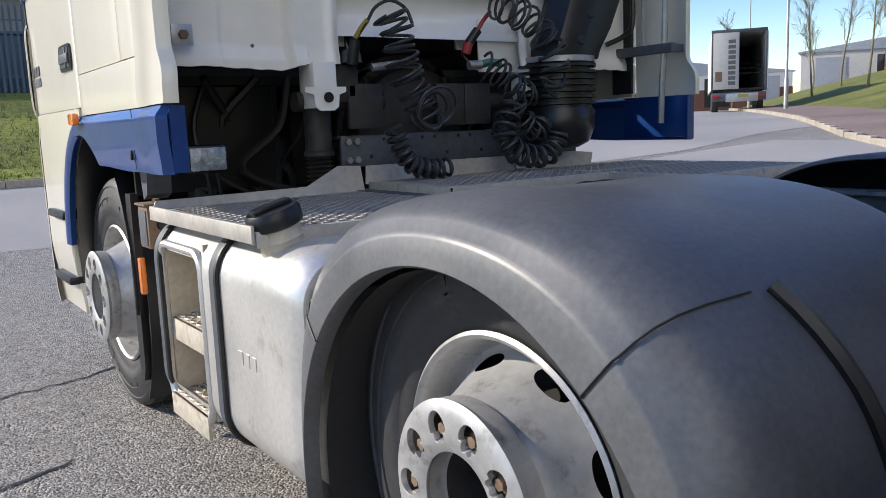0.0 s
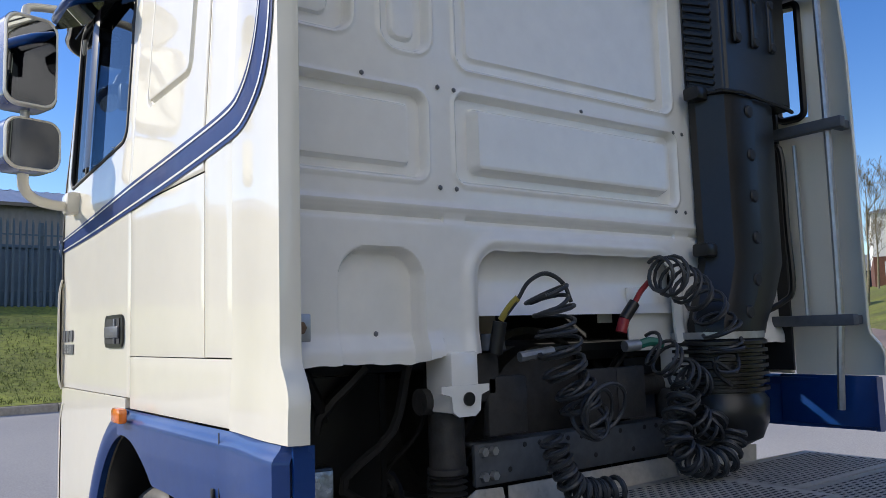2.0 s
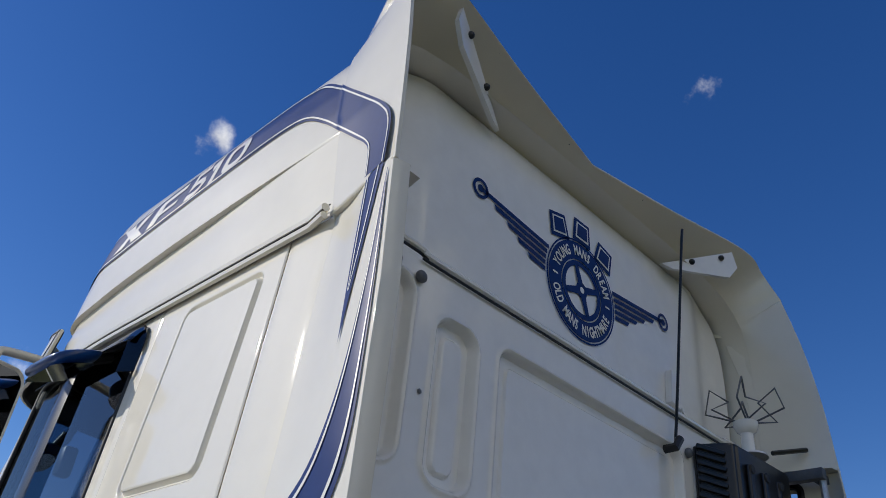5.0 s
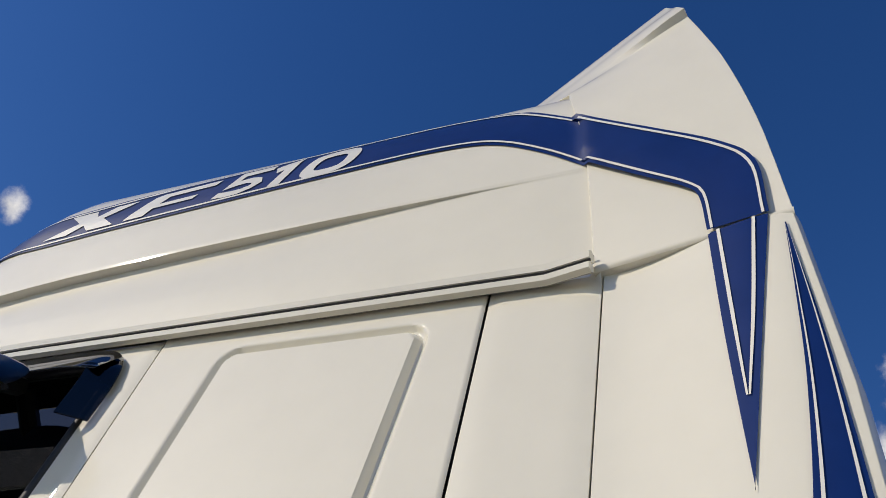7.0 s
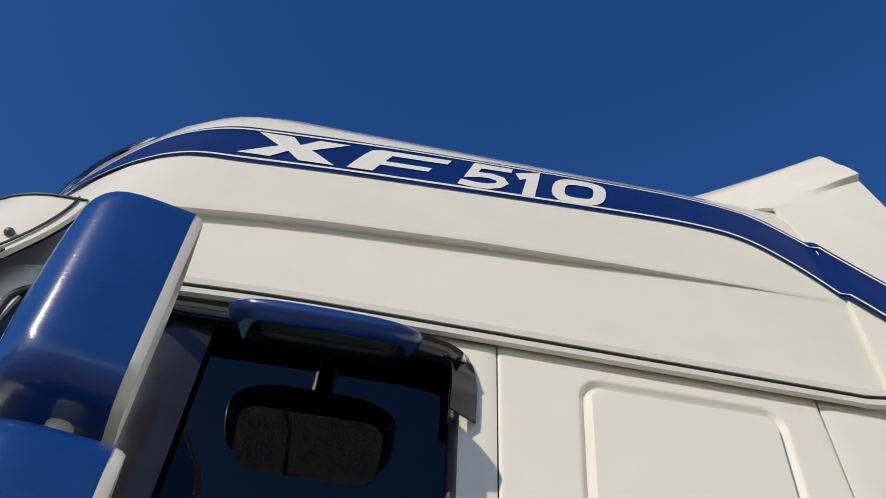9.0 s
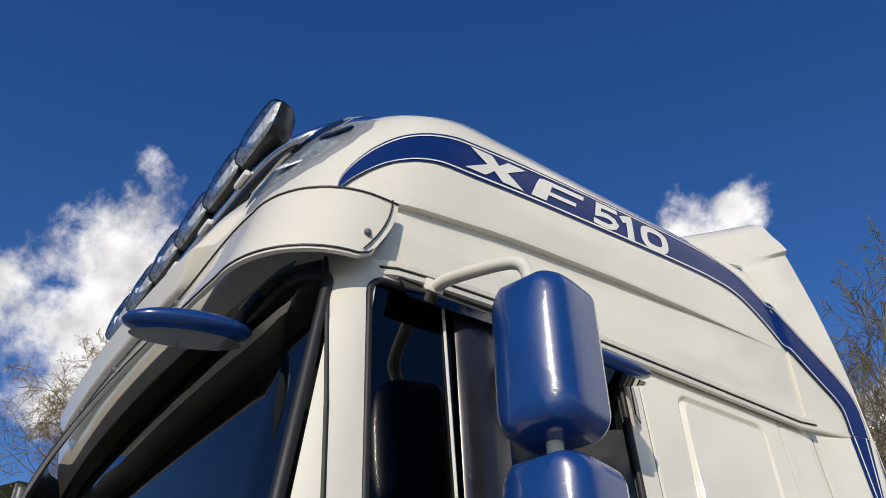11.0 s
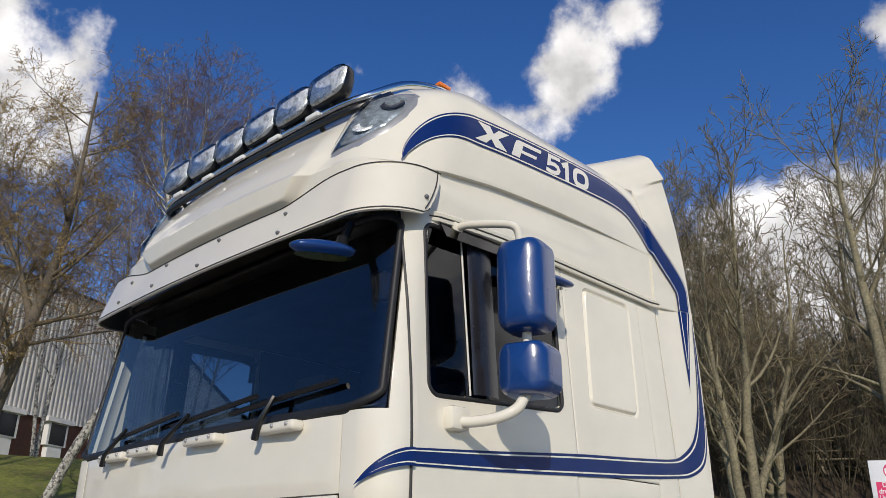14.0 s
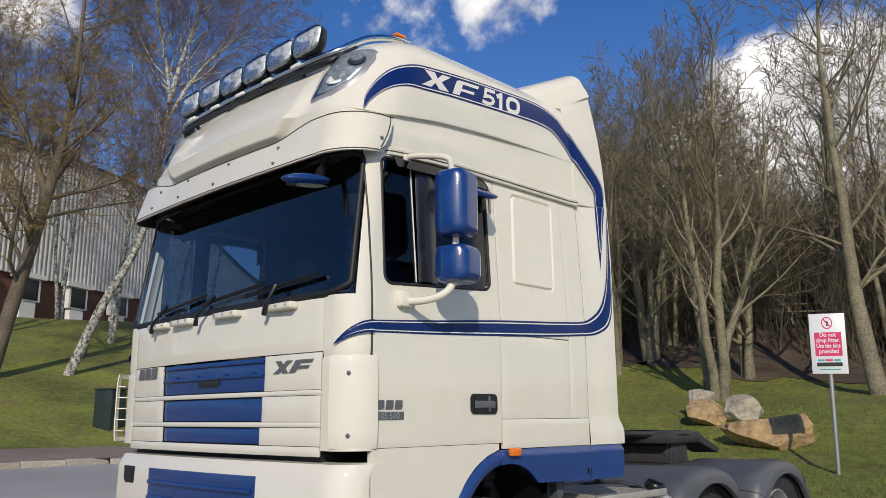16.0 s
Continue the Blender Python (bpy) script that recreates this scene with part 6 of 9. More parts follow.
    for z, y0, y1 in ((2.30, -0.35, 0.0), (1.52, -0.34, 0.02), (2.88, -0.29, -0.02)):
        part("fairing_bracket", boxes((1.11, 1.15, y0, y1, z - 0.022, z + 0.022), (1.15, 1.225, y0 + 0.02, y0 + 0.06, z - 0.018, z + 0.018), bevel=0.004), "rail", truck, "grey steel bracket")
    part("fairing_pipe", tubes(smooth_path([(1.12, -0.04, 2.25), (1.13, -0.08, 2.22), (1.13, -0.085, 1.9), (1.13, -0.09, 1.66), (1.10, -0.06, 1.60), (1.02, -0.02, 1.56)], 5), r=0.013), "black", truck)
    part("fairing_pipe", tubes([(1.17, -0.12, 2.25), (1.17, -0.125, 1.54)], r=0.009), "steel", truck)
    bm = bmesh.new()
    ring = [(-0.093 + u, 2.625 + v) for u, v in rounded(0.115, 0.50, 0.03)]
    tube(bm, [(1.215, y, z) for y, z in ring], 0.016, 6, close=True)
    part("slot_frame", bm, "black", truck)
    part("lower_fairing", boxes((1.225, 1.24, -0.35, 0.05, 1.10, 1.30), bevel=0.003), "blue", truck)
    # aerial, cable box and cage antenna
    part("aerial", tubes([(0.43, -0.03, 2.81), (0.45, -0.045, 3.05), (0.50, -0.085, 3.74), (0.505, -0.09, 3.80)], r=0.006, n=6), "black", truck, "thin black whip aerial")
    part("aerial_mount", tubes([(0.40, -0.005, 2.80), (0.40, -0.05, 2.80), (0.43, -0.05, 2.84)], r=0.017, n=8), "black", truck)
    bm = bmesh.new()
    prism(bm, [(0.57, 3.06), (0.65, 3.045), (0.655, 3.10), (0.60, 3.19), (0.58, 3.2)], lambda u, v, w: Vector((u, 0.078 - w, v)), 0.03)
    part("cable_cover", bm, "wall", truck)
    part("cable", tubes(smooth_path([(0.63, 0.04, 3.05), (0.66, 0.03, 2.96), (0.74, 0.0, 2.93), (0.9, -0.02, 2.92)], 5), r=0.005, n=6), "wall", truck)
    base = part("cage_antenna", lathe(bmesh.new(), [(0, 0.012), (0.07, 0.01), (0.075, 0.0), (0, -0.005)], 24, Matrix.Translation((0.95, -0.07, 2.925))), "wall", truck, "white base with wire cage antenna")
    part("antenna_stem", lathe(bmesh.new(), [(0.028, 0), (0.026, 0.09), (0.04, 0.10), (0.05, 0.12), (0.05, 0.14), (0, 0.145)], 16, Matrix.Translation((0.95, -0.07, 2.935))), "wall", base)
    for k in range(4):
        a = radians(90 * k + 35)
        d = Vector((math.cos(a), math.sin(a), 0))
        e = Vector((-math.sin(a), math.cos(a), 0))
        c = Vector((0.95, -0.07, 3.075))
        part("antenna_wire", tubes([c + d * 0.03, c + d * 0.15 - e * 0.05 + Vector((0, 0, 0.05)), c + d * 0.13 - e * 0.02 + Vector((0, 0, 0.15)), c + d * 0.06 + Vector((0, 0, 0.09)), c + d * 0.14 + e * 0.06 + Vector((0, 0, 0.03)), c + d * 0.03], r=0.0045, n=5), "grey_badge", base)
    part("antenna_rod", tubes([(1.06, -0.12, 2.97), (1.22, -0.2, 3.02)], r=0.01, n=6), "black", truck)
    # bolted tab on the left edge of the rear wall
    part("corner_strut", tubes([(-1.06, -0.03, 2.935), (-0.99, -0.04, 2.885)], r=0.008, n=6), "black", truck)
    part("strut_foot", boxes((-1.06, -0.985, -0.05, -0.02, 2.85, 2.895), bevel=0.006), "black", truck)
    part("wall_tab", boxes((-1.13, -1.055, -0.06, -0.045, 1.505, 1.575), bevel=0.003), "steel", truck)
    part("tab_bolt", lathe(bmesh.new(), [(0, 0.015), (0.016, 0.015), (0.018, 0)], 6, pose(-1.09, -0.061, 1.54, 90, 0, 0)), "rust", truck)


build_intake()


# ---- cab interior seen through the glass ----
def build_interior():
    part("cab_floor", boxes((-1.15, 1.15, 0.34, 1.9, 1.43, 1.46)), "interior", truck)
    part("cab_rear_trim", boxes((-1.15, 1.15, 0.06, 0.09, 1.83, 2.9)), "interior", truck)
    part("cab_headlining", boxes((-1.14, 1.14, 0.08, 1.75, 2.90, 2.925)), "interior", truck)
    for s in (-1, 1):
        part("cab_side_trim", boxes((min(s * 1.15, s * 1.175), max(s * 1.15, s * 1.175), 0.08, 0.93, 1.46, 2.9)), "interior", truck)
        part("door_trim", boxes((min(s * 1.17, s * 1.195), max(s * 1.17, s * 1.195), 0.93, 1.85, 1.46, 2.12)), "interior", truck)
    bm = bmesh.new()
    grid(bm, 20, 6, lambda u, v: Vector(((2 * u - 1) * 1.12, 1.60 + 0.38 * math.sin(v * 1.5) - 0.05 * (2 * u - 1) ** 2, 2.12 - 0.45 * (1 - math.cos(v * 1.2)) * (v > 2) + 0.06 * (1 - v))))
    part("dashboard", bm, "interior", truck)
    for x in (-0.62, 0.62):
        st = part("cab_seat", boxes((x - 0.26, x + 0.26, 0.95, 1.45, 1.60, 1.80), bevel=0.06), "seat", truck, "grey cab seat")
        part("seat_back", boxes((x - 0.25, x + 0.25, 0.82, 0.98, 1.75, 2.45), bevel=0.06), "seat", st)
        part("head_rest", boxes((x - 0.15, x + 0.15, 0.84, 0.95, 2.47, 2.66), bevel=0.04), "seat", st)
    bm = bmesh.new()
    lathe(bm, [(0.2, -0.012), (0.216, 0.0), (0.2, 0.012), (0.19, 0.0), (0.2, -0.012)], 32, pose(0.6, 1.5, 2.1, -30, 0, 0))
    part("steering_wheel", bm, "black", truck)
    part("bunk", boxes((-1.12, 1.12, 0.12, 0.72, 1.75, 1.95), bevel=0.04), "seat", truck)
    part("inner_shade", boxes((-1.05, 1.05, 1.72, 1.735, 2.74, 2.89)), "interior", truck)
    part("camera_pod", boxes((-1.04, -0.98, 1.78, 1.84, 2.56, 2.68), bevel=0.015), "black", truck)


build_interior()

# ---- wheels ----
def build_wheel(name, s, y, z, dished, label, xface=1.15, R=0.515):
    """s: side. dished: hub sunk into the rim (twin drive wheels), else standing out."""
    m = Matrix.Translation((s * xface, y, z)) @ (pose(0, 0, 0, 0, -90, 0) if s < 0 else pose(0, 0, 0, 0, 90, 0))
    prof = [(0.287, -0.30), (0.30, -0.315), (0.36, -0.322), (0.44, -0.318), (0.49, -0.305), (0.508, -0.28)]
    for k in range(5):
        h = -0.27 + 0.052 * k
        prof += [(R, h), (R, h + 0.034), (R - 0.014, h + 0.038), (R - 0.014, h + 0.048)]
    prof += [(R, -0.012), (0.508, 0.0), (0.49, 0.014), (0.478, 0.017), (0.474, 0.0135), (0.45, 0.022), (0.43, 0.026), (0.427, 0.022), (0.40, 0.027), (0.36, 0.024), (0.355, 0.0185), (0.335, 0.018), (0.318, 0.010), (0.303, 0.004), (0.296, -0.01)]
    wheel = part("wheel", lathe(bmesh.new(), prof, 72, m), "rubber", truck, label, sharp=50)
    wheel.name = "tyre"
    bm = bmesh.new()
    for k in range(26):
        a = math.tau * k / 26
        if k % 13 in (2, 3, 4, 5, 7, 8):
            for r0, r1, w in ((0.385, 0.425, 0.006),):
                box(bm, -w, w, r0, r1, 0.0, 0.0045, 0, 1, m @ pose(0, 0, 0.022, 0, 0, math.degrees(a)))
                box(bm, -w * 3, w * 3, r0, r0 + 0.006, 0.0, 0.0045, 0, 1, m @ pose(0, 0, 0.022, 0, 0, math.degrees(a)))
    part("sidewall_marks", bm, "rubber", wheel, "raised moulded marks")["kind"] = "stuff"
    if dished:
        rim = [(0.303, 0.002), (0.308, 0.012), (0.300, 0.018), (0.290, 0.010), (0.284, -0.02), (0.278, -0.06), (0.262, -0.085), (0.255, -0.13), (0.225, -0.155), (0.19, -0.165), (0.14, -0.165)]
        hub = [(0.14, -0.165), (0.138, -0.06), (0.12, -0.03), (0.06, -0.02), (0.0, -0.018)]
        nut_h, nut_r, hole_r0, hole_r1 = -0.165, 0.165, 0.205, 0.245
    else:
        rim = [(0.303, 0.002), (0.308, 0.012), (0.300, 0.018), (0.290, 0.010), (0.284, -0.02), (0.276, -0.05), (0.268, -0.07), (0.255, -0.065), (0.235, -0.03), (0.212, 0.015), (0.196, 0.05), (0.188, 0.066), (0.18, 0.07), (0.10, 0.07)]
        hub = [(0.10, 0.07), (0.098, -0.02), (0.07, -0.03), (0.068, 0.0), (0.0, 0.002)]
        nut_h, nut_r, hole_r0, hole_r1 = 0.07, 0.145, 0.222, 0.258
    # disc with hand holes
    P, n = [], 240
    for (r0, h0), (r1, h1) in zip(rim, rim[1:]):
        k = max(1, int(math.hypot(r1 - r0, h1 - h0) / 0.0042))
        P += [(r0 + (r1 - r0) * i / k, h0 + (h1 - h0) * i / k) for i in range(k)]
    P.append(rim[-1])
    mcount = len(P) - 1
    bm = bmesh.new()

    mid_r = (hole_r0 + hole_r1) / 2
    vc = min(range(24, mcount), key=lambda i: abs(P[i][0] - mid_r))
    half = 5.6

    def oval(u, v):
        return math.hypot((v * mcount - vc) / half, ((u * 8) % 1 - 0.5) * math.tau / 8 / 0.19)

    def keep(u, v):
        return oval(u, v) > 1.0

    def disc(u, v):
        q = oval(u, v)
        if 0.62 < q < 1.15:
            du = ((u * 8) % 1 - 0.5) / 8
            u, v = u - du + du / q, (vc + (v * mcount - vc) / q) / mcount
        i = min(int(v * mcount), mcount - 1)
        t = v * mcount - i
        r, h = P[i][0] + (P[i + 1][0] - P[i][0]) * t, P[i][1] + (P[i + 1][1] - P[i][1]) * t
        return m @ Vector((r * math.cos(u * math.tau), r * math.sin(u * math.tau), h))
    grid(bm, n, mcount, disc, keep, wrap=True)
    r = part("rim", bm, "rim", wheel, "silver painted steel rim", sharp=50)
    part("hub", lathe(bmesh.new(), hub, 40, m), "dark", wheel)
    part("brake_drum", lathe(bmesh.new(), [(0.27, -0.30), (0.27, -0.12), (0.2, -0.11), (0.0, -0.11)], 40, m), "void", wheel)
    for k in range(10):
        a = math.tau * (k + 0.5) / 10
        at = m @ Matrix.Translation((nut_r * math.cos(a), nut_r * math.sin(a), nut_h))
        part("wheel_nut", lathe(bmesh.new(), [(0.024, 0), (0.024, 0.008), (0.019, 0.01), (0.019, 0.034), (0.012, 0.036), (0.012, 0.046), (0, 0.046)], 6, at), "rust", wheel)
    if not dished:
        # aluminium trim ring with ten round holes
        bm = bmesh.new()
        na, nr = 120, 8

        def ring(u, v):
            rr, a = 0.108 + 0.088 * v, u * math.tau
            k = round(a / math.tau * 10 - 0.5) + 0.5
            ca = math.tau * k / 10
            p = Vector((rr * math.cos(a), rr * math.sin(a)))
            c = Vector((0.15 * math.cos(ca), 0.15 * math.sin(ca)))
            d = (p - c).length
            if d < 0.030:
                p = c + (p - c).normalized() * 0.0265 if d > 0.02 else p
            edge = min(v, 1 - v)
            return m @ Vector((p.x, p.y, 0.112 - 0.008 * (1 - ramp(edge, 0, 0.2))))

        def rkeep(u, v):
            rr, a = 0.108 + 0.088 * v, u * math.tau
            k = round(a / math.tau * 10 - 0.5) + 0.5
            c = Vector((0.15 * math.cos(math.tau * k / 10), 0.15 * math.sin(math.tau * k / 10)))
            return (Vector((rr * math.cos(a), rr * math.sin(a))) - c).length > 0.0235
        grid(bm, na, nr, ring, rkeep, wrap=True)
        t = part("trim_ring", bm, "rim", wheel, "aluminium trim ring with ten holes", sharp=60)
        so = t.modifiers.new("thick", "SOLIDIFY")
        so.thickness, so.offset = 0.014, -1
        part("ring_wall", lathe(bmesh.new(), [(0.196, 0.068), (0.199, 0.09), (0.196, 0.106)], 60, m), "rim", wheel)
        part("ring_inner", lathe(bmesh.new(), [(0.108, 0.068), (0.106, 0.106)], 60, m), "rim", wheel)
        # added dark disc, so that the ring's holes look shaded
        part("ring_back", lathe(bmesh.new(), [(0.12, 0.0725), (0.18, 0.0725)], 60, m), "dark", wheel)
    return wheel


FRONT_Y, PUSH_Y, DRIVE_Y = 0.90, -1.735, -3.05
for s in (-1, 1):
    build_wheel("front_wheel", s, FRONT_Y, 0.515, False, "front tyre on a silver ten-hole rim", 1.13)
    build_wheel("lift_wheel", s, PUSH_Y + 0.015, 0.515, False, "middle axle tyre on a silver ten-hole rim", 1.105)
    build_wheel("drive_wheel", s, DRIVE_Y, 0.515, True, "driving axle tyre on a silver dished rim", 1.16)


# ---- mudguards ----
def guard_line(yc, k):
    """Outer and inner profile of a mudguard, k from the front foot to the rear foot."""
    a = radians(-14 + 208 * k)
    c, s = math.cos(a), math.sin(a)
    wide = 0.03 + 0.08 * ramp(s, -0.2, 0.75) if c > 0 else 0.11
    square = 0.055 * ramp(s, 0.1, 0.6) * math.sin(2 * a) ** 2
    up = 0.016 * ramp(s, 0.3, 0.9)
    outer = (yc + (0.548 + wide + square) * c, 0.41 + (0.545 + wide + square + up) * s)
    inner = (yc + 0.548 * c, 0.41 + 0.545 * s)
    return outer, inner


def build_guard(s, yc, label):
    bm = bmesh.new()
    n = 72
    # cross profile: from the inner lip, over the flare, to the inboard edge
    cross = [(-1.215, 0.0), (-1.25, 0.008), (-1.257, 0.04), (-1.2535, 0.24), (-1.249, 0.44), (-1.246, 0.50), (-1.240, 0.53), (-1.226, 0.70), (-1.205, 0.83), (-1.17, 0.93), (-1.12, 0.98), (-1.02, 1.0), (-0.9, 1.0), (-0.7, 1.0), (-0.46, 1.0), (-0.42, 0.97), (-0.41, 0.90)]

    def at(u, v):
        outer, inner = guard_line(yc, u)
        x, t = cross[round(v * (len(cross) - 1))]
        y, z = inner[0] + (outer[0] - inner[0]) * t, inner[1] + (outer[1] - inner[1]) * t
        dip = 0.012 * ramp(abs(x), 1.0, 0.85) * ramp(z, 0.7, 1.0)
        return Vector((-s * x, y, z - dip))
    grid(bm, n, len(cross) - 1, at)
    g = part("mudguard", bm, "fender", truck, label, sharp=60)
    so = g.modifiers.new("thick", "SOLIDIFY")
    so.thickness, so.offset = 0.006, -1 if s < 0 else 1
    # near-black sheet under the guard, the arch's shade put into its colour
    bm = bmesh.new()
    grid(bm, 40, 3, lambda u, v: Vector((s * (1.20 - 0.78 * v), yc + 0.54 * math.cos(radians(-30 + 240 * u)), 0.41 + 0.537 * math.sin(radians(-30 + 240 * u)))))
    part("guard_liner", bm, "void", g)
    # joints between its three sections
    for k, c0, c1 in ((0.245, 1, 15), (0.70, 1, 12)):
        outer, inner = guard_line(yc, k)
        bm = bmesh.new()
        pts = []
        for x, t in cross[c0:c1]:
            y, z = inner[0] + (outer[0] - inner[0]) * t, inner[1] + (outer[1] - inner[1]) * t
            d = Vector((x * 0.15, y - yc, z - 0.41)).normalized() * 0.0022
            pts.append(Vector((-s * (x - 0.002), y, z)) + Vector((0, d.y, d.z)))
        tube(bm, pts, 0.0022, 4)
        part("guard_joint", bm, "seal", g)
    # straps and wing stays
    for k in (0.73,):
        bm = bmesh.new()
        pts = []
        for j in range(9):
            outer, inner = guard_line(yc, 0.70 + 0.0165 * j)
            way = Vector((outer[0] - inner[0], outer[1] - inner[1])).normalized() * 0.006
            pts.append((s * (0.97 - 0.011 * j), outer[0] + way.x, outer[1] + way.y))
        tube(bm, pts, 0.015, 6)
        part("guard_strap", bm, "black", g, "black strap over the mudguard")
        part("strap_end", boxes((pts[-1][0] - 0.025, pts[-1][0] + 0.025, pts[-1][1] - 0.025, pts[-1][1] + 0.015, pts[-1][2] - 0.03, pts[-1][2] + 0.02), bevel=0.004), "rail", g)
    return g


for s in (-1, 1):
    build_guard(s, PUSH_Y + 0.035, "grey plastic mudguard over the middle wheel")
    build_guard(s, DRIVE_Y - 0.05, "grey plastic mudguard over the driving wheel")


# ---- frame, engine and running gear ----
def build_frame():
    for s in (-1, 1):
        bm = bmesh.new()
        prism(bm, [(0, 0.70), (0.075, 0.70), (0.075, 0.712), (0.012, 0.712), (0.012, 0.948), (0.075, 0.948), (0.075, 0.96), (0, 0.96)], lambda u, v, w: Vector((s * (0.44 - u), -3.9 + w, v)), 5.4)
        part("chassis_rail", bm, "rail", truck, "grey painted steel chassis rail")
    for y in (-3.8, -3.2, -2.4, -1.9, -1.1, -0.3, 0.6):
        part("cross_member", boxes((-0.36, 0.36, y - 0.05, y + 0.05, 0.74, 0.92), bevel=0.01), "rail", truck)
    for y in (FRONT_Y, PUSH_Y, DRIVE_Y):
        part("axle", tubes([(-1.0, y, 0.5), (1.0, y, 0.5)], r=0.075, n=12), "dark", truck)
    # engine and gearbox under the cab
    part("engine_block", boxes((-0.34, 0.34, 0.75, 1.75, 0.7, 1.36), bevel=0.05), "dark", truck, "dark oily engine block")
    part("gearbox", lathe(bmesh.new(), [(0, 0.0), (0.24, 0.0), (0.29, 0.03), (0.31, 0.2), (0.28, 0.3), (0.30, 0.34), (0.33, 0.75)], 28, pose(0.05, 0.24, 1.17, -90, 0, 0)), "dark", truck, "dark round gearbox housing")
    part("gearbox_rib", lathe(bmesh.new(), [(0.335, 0), (0.36, 0), (0.36, 0.03), (0.335, 0.03)], 28, pose(0.05, 0.34, 1.17, -90, 0, 0)), "dark", truck)
    part("air_valve", boxes((-0.56, -0.36, 0.02, 0.16, 1.30, 1.46), bevel=0.03), "dark", truck)
    part("valve_cap", lathe(bmesh.new(), [(0, 0.05), (0.035, 0.05), (0.045, 0)], 14, Matrix.Translation((-0.40, 0.02, 1.46))), "rail", truck)
    for x in (-0.33, 0.1, 0.24):
        part("air_bracket", boxes((x - 0.09, x + 0.07, 0.02, 0.05, 1.20, 1.38), bevel=0.008), "dark", truck)
    part("suspension_tube", tubes([(-0.62, 0.10, 1.315), (-0.22, 0.10, 1.315)], r=0.04, n=14), "dark", truck)
    part("suspension_tube", tubes([(0.2, 0.12, 1.30), (0.62, 0.12, 1.30)], r=0.04, n=14), "dark", truck)
    # cab dampers
    for s in (-1, 1):
        d = part("cab_damper", lathe(bmesh.new(), [(0, 1.285), (0.052, 1.285), (0.055, 1.27), (0.055, 1.12), (0.062, 1.115), (0.062, 1.10), (0.045, 1.095), (0.03, 1.06), (0.03, 1.0), (0.05, 0.99), (0.05, 0.96), (0, 0.96)], 20, Matrix.Translation((s * 0.53, 0.09, 0))), "dark", truck, "dark grey cab damper")
        part("damper_spring", lathe(bmesh.new(), sum([[(0.04, 1.10 - 0.018 * k), (0.06, 1.093 - 0.018 * k)] for k in range(6)], []), 18, Matrix.Translation((s * 0.53, 0.09, 0))), "dark", d)
    # cross beam with rows of bolt holes
    beam = part("cross_beam", boxes((-0.44, 0.62, 0.07, 0.09, 1.045, 1.175), (-0.44, 0.62, 0.09, 0.15, 1.16, 1.175), bevel=0.006), "rail", truck, "grey steel cross beam with bolt holes")
    for x, z in ((-0.41, 1.15), (-0.37, 1.15), (-0.41, 1.075), (-0.37, 1.075)):
        part("beam_bolt", lathe(bmesh.new(), [(0, 0.016), (0.014, 0.016), (0.016, 0)], 6, pose(x, 0.069, z, 90, 0, 0)), "steel", beam)
    for k in range(14):
        x, z = -0.30 + 0.065 * k, 1.13 + (0.025 if k % 3 else -0.045)
        # flat near-black discs drawing the shade in the bolt holes
        part("beam_hole", lathe(bmesh.new(), [(0, 0.0015), (0.008, 0.0015), (0.009, 0)], 8, pose(x, 0.0695, z, 90, 0, 0)), "void", beam)
    # hoses and cables hung about the gearbox, the bay's shade put into their near-black
    rnd = random.Random(4)
    for k in range(12):
        x0 = rnd.uniform(-0.95, 0.55)
        pts = [(x0, 0.16 + rnd.uniform(0, 0.3), 1.42), (x0 + rnd.uniform(-0.15, 0.15), 0.2 + rnd.uniform(0, 0.25), 1.22), (x0 + rnd.uniform(-0.2, 0.2), 0.22 + rnd.uniform(0, 0.2), 1.05), (x0 + rnd.uniform(-0.25, 0.25), 0.3, 0.9)]
        part("hose", tubes(smooth_path(pts, 4), r=rnd.uniform(0.008, 0.018), n=6), "seal", truck)
    for k in range(7):
        x0 = rnd.uniform(-0.98, -0.6)
        part("clutter_box", boxes((x0, x0 + rnd.uniform(0.08, 0.2), 0.35 + 0.05 * k, 0.45 + 0.05 * k, 0.85 + 0.05 * k, 1.0 + 0.06 * k), bevel=0.02), "dark", truck)
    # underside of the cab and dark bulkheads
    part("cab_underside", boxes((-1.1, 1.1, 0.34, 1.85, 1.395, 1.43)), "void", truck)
    for s in (-1, 1):
        part("splash_panel", boxes((min(s * 0.58, s * 0.6), max(s * 0.58, s * 0.6), 0.35, 1.7, 0.55, 1.39)), "black", truck)
        part("rear_splash", boxes((min(s * 0.6, s * 1.18), max(s * 0.6, s * 1.18), 0.36, 0.38, 0.98, 1.39)), "black", truck)
        # front mudguard rear half
        bm = bmesh.new()
        grid(bm, 14, 5, lambda u, v: Vector((s * (1.19 - 0.6 * v), FRONT_Y - 0.585 * math.cos(radians(-38 + 88 * u)), 0.515 + 0.585 * math.sin(radians(-38 + 88 * u)))))
        fg = part("front_mudguard", bm, "black", truck, "black front mudguard")
        so = fg.modifiers.new("thick", "SOLIDIFY")
        so.thickness = 0.01
        bm = bmesh.new()
        prism(bm, [(0.36, 0.99), (0.43, 0.99), (0.43, 0.30), (0.39, 0.24), (0.36, 0.30)], lambda u, v, w: Vector((s * (1.21 - w), u - 0.03 * (v - 0.5), v)), 0.03)
        part("guard_edge", bm, "black", fg)
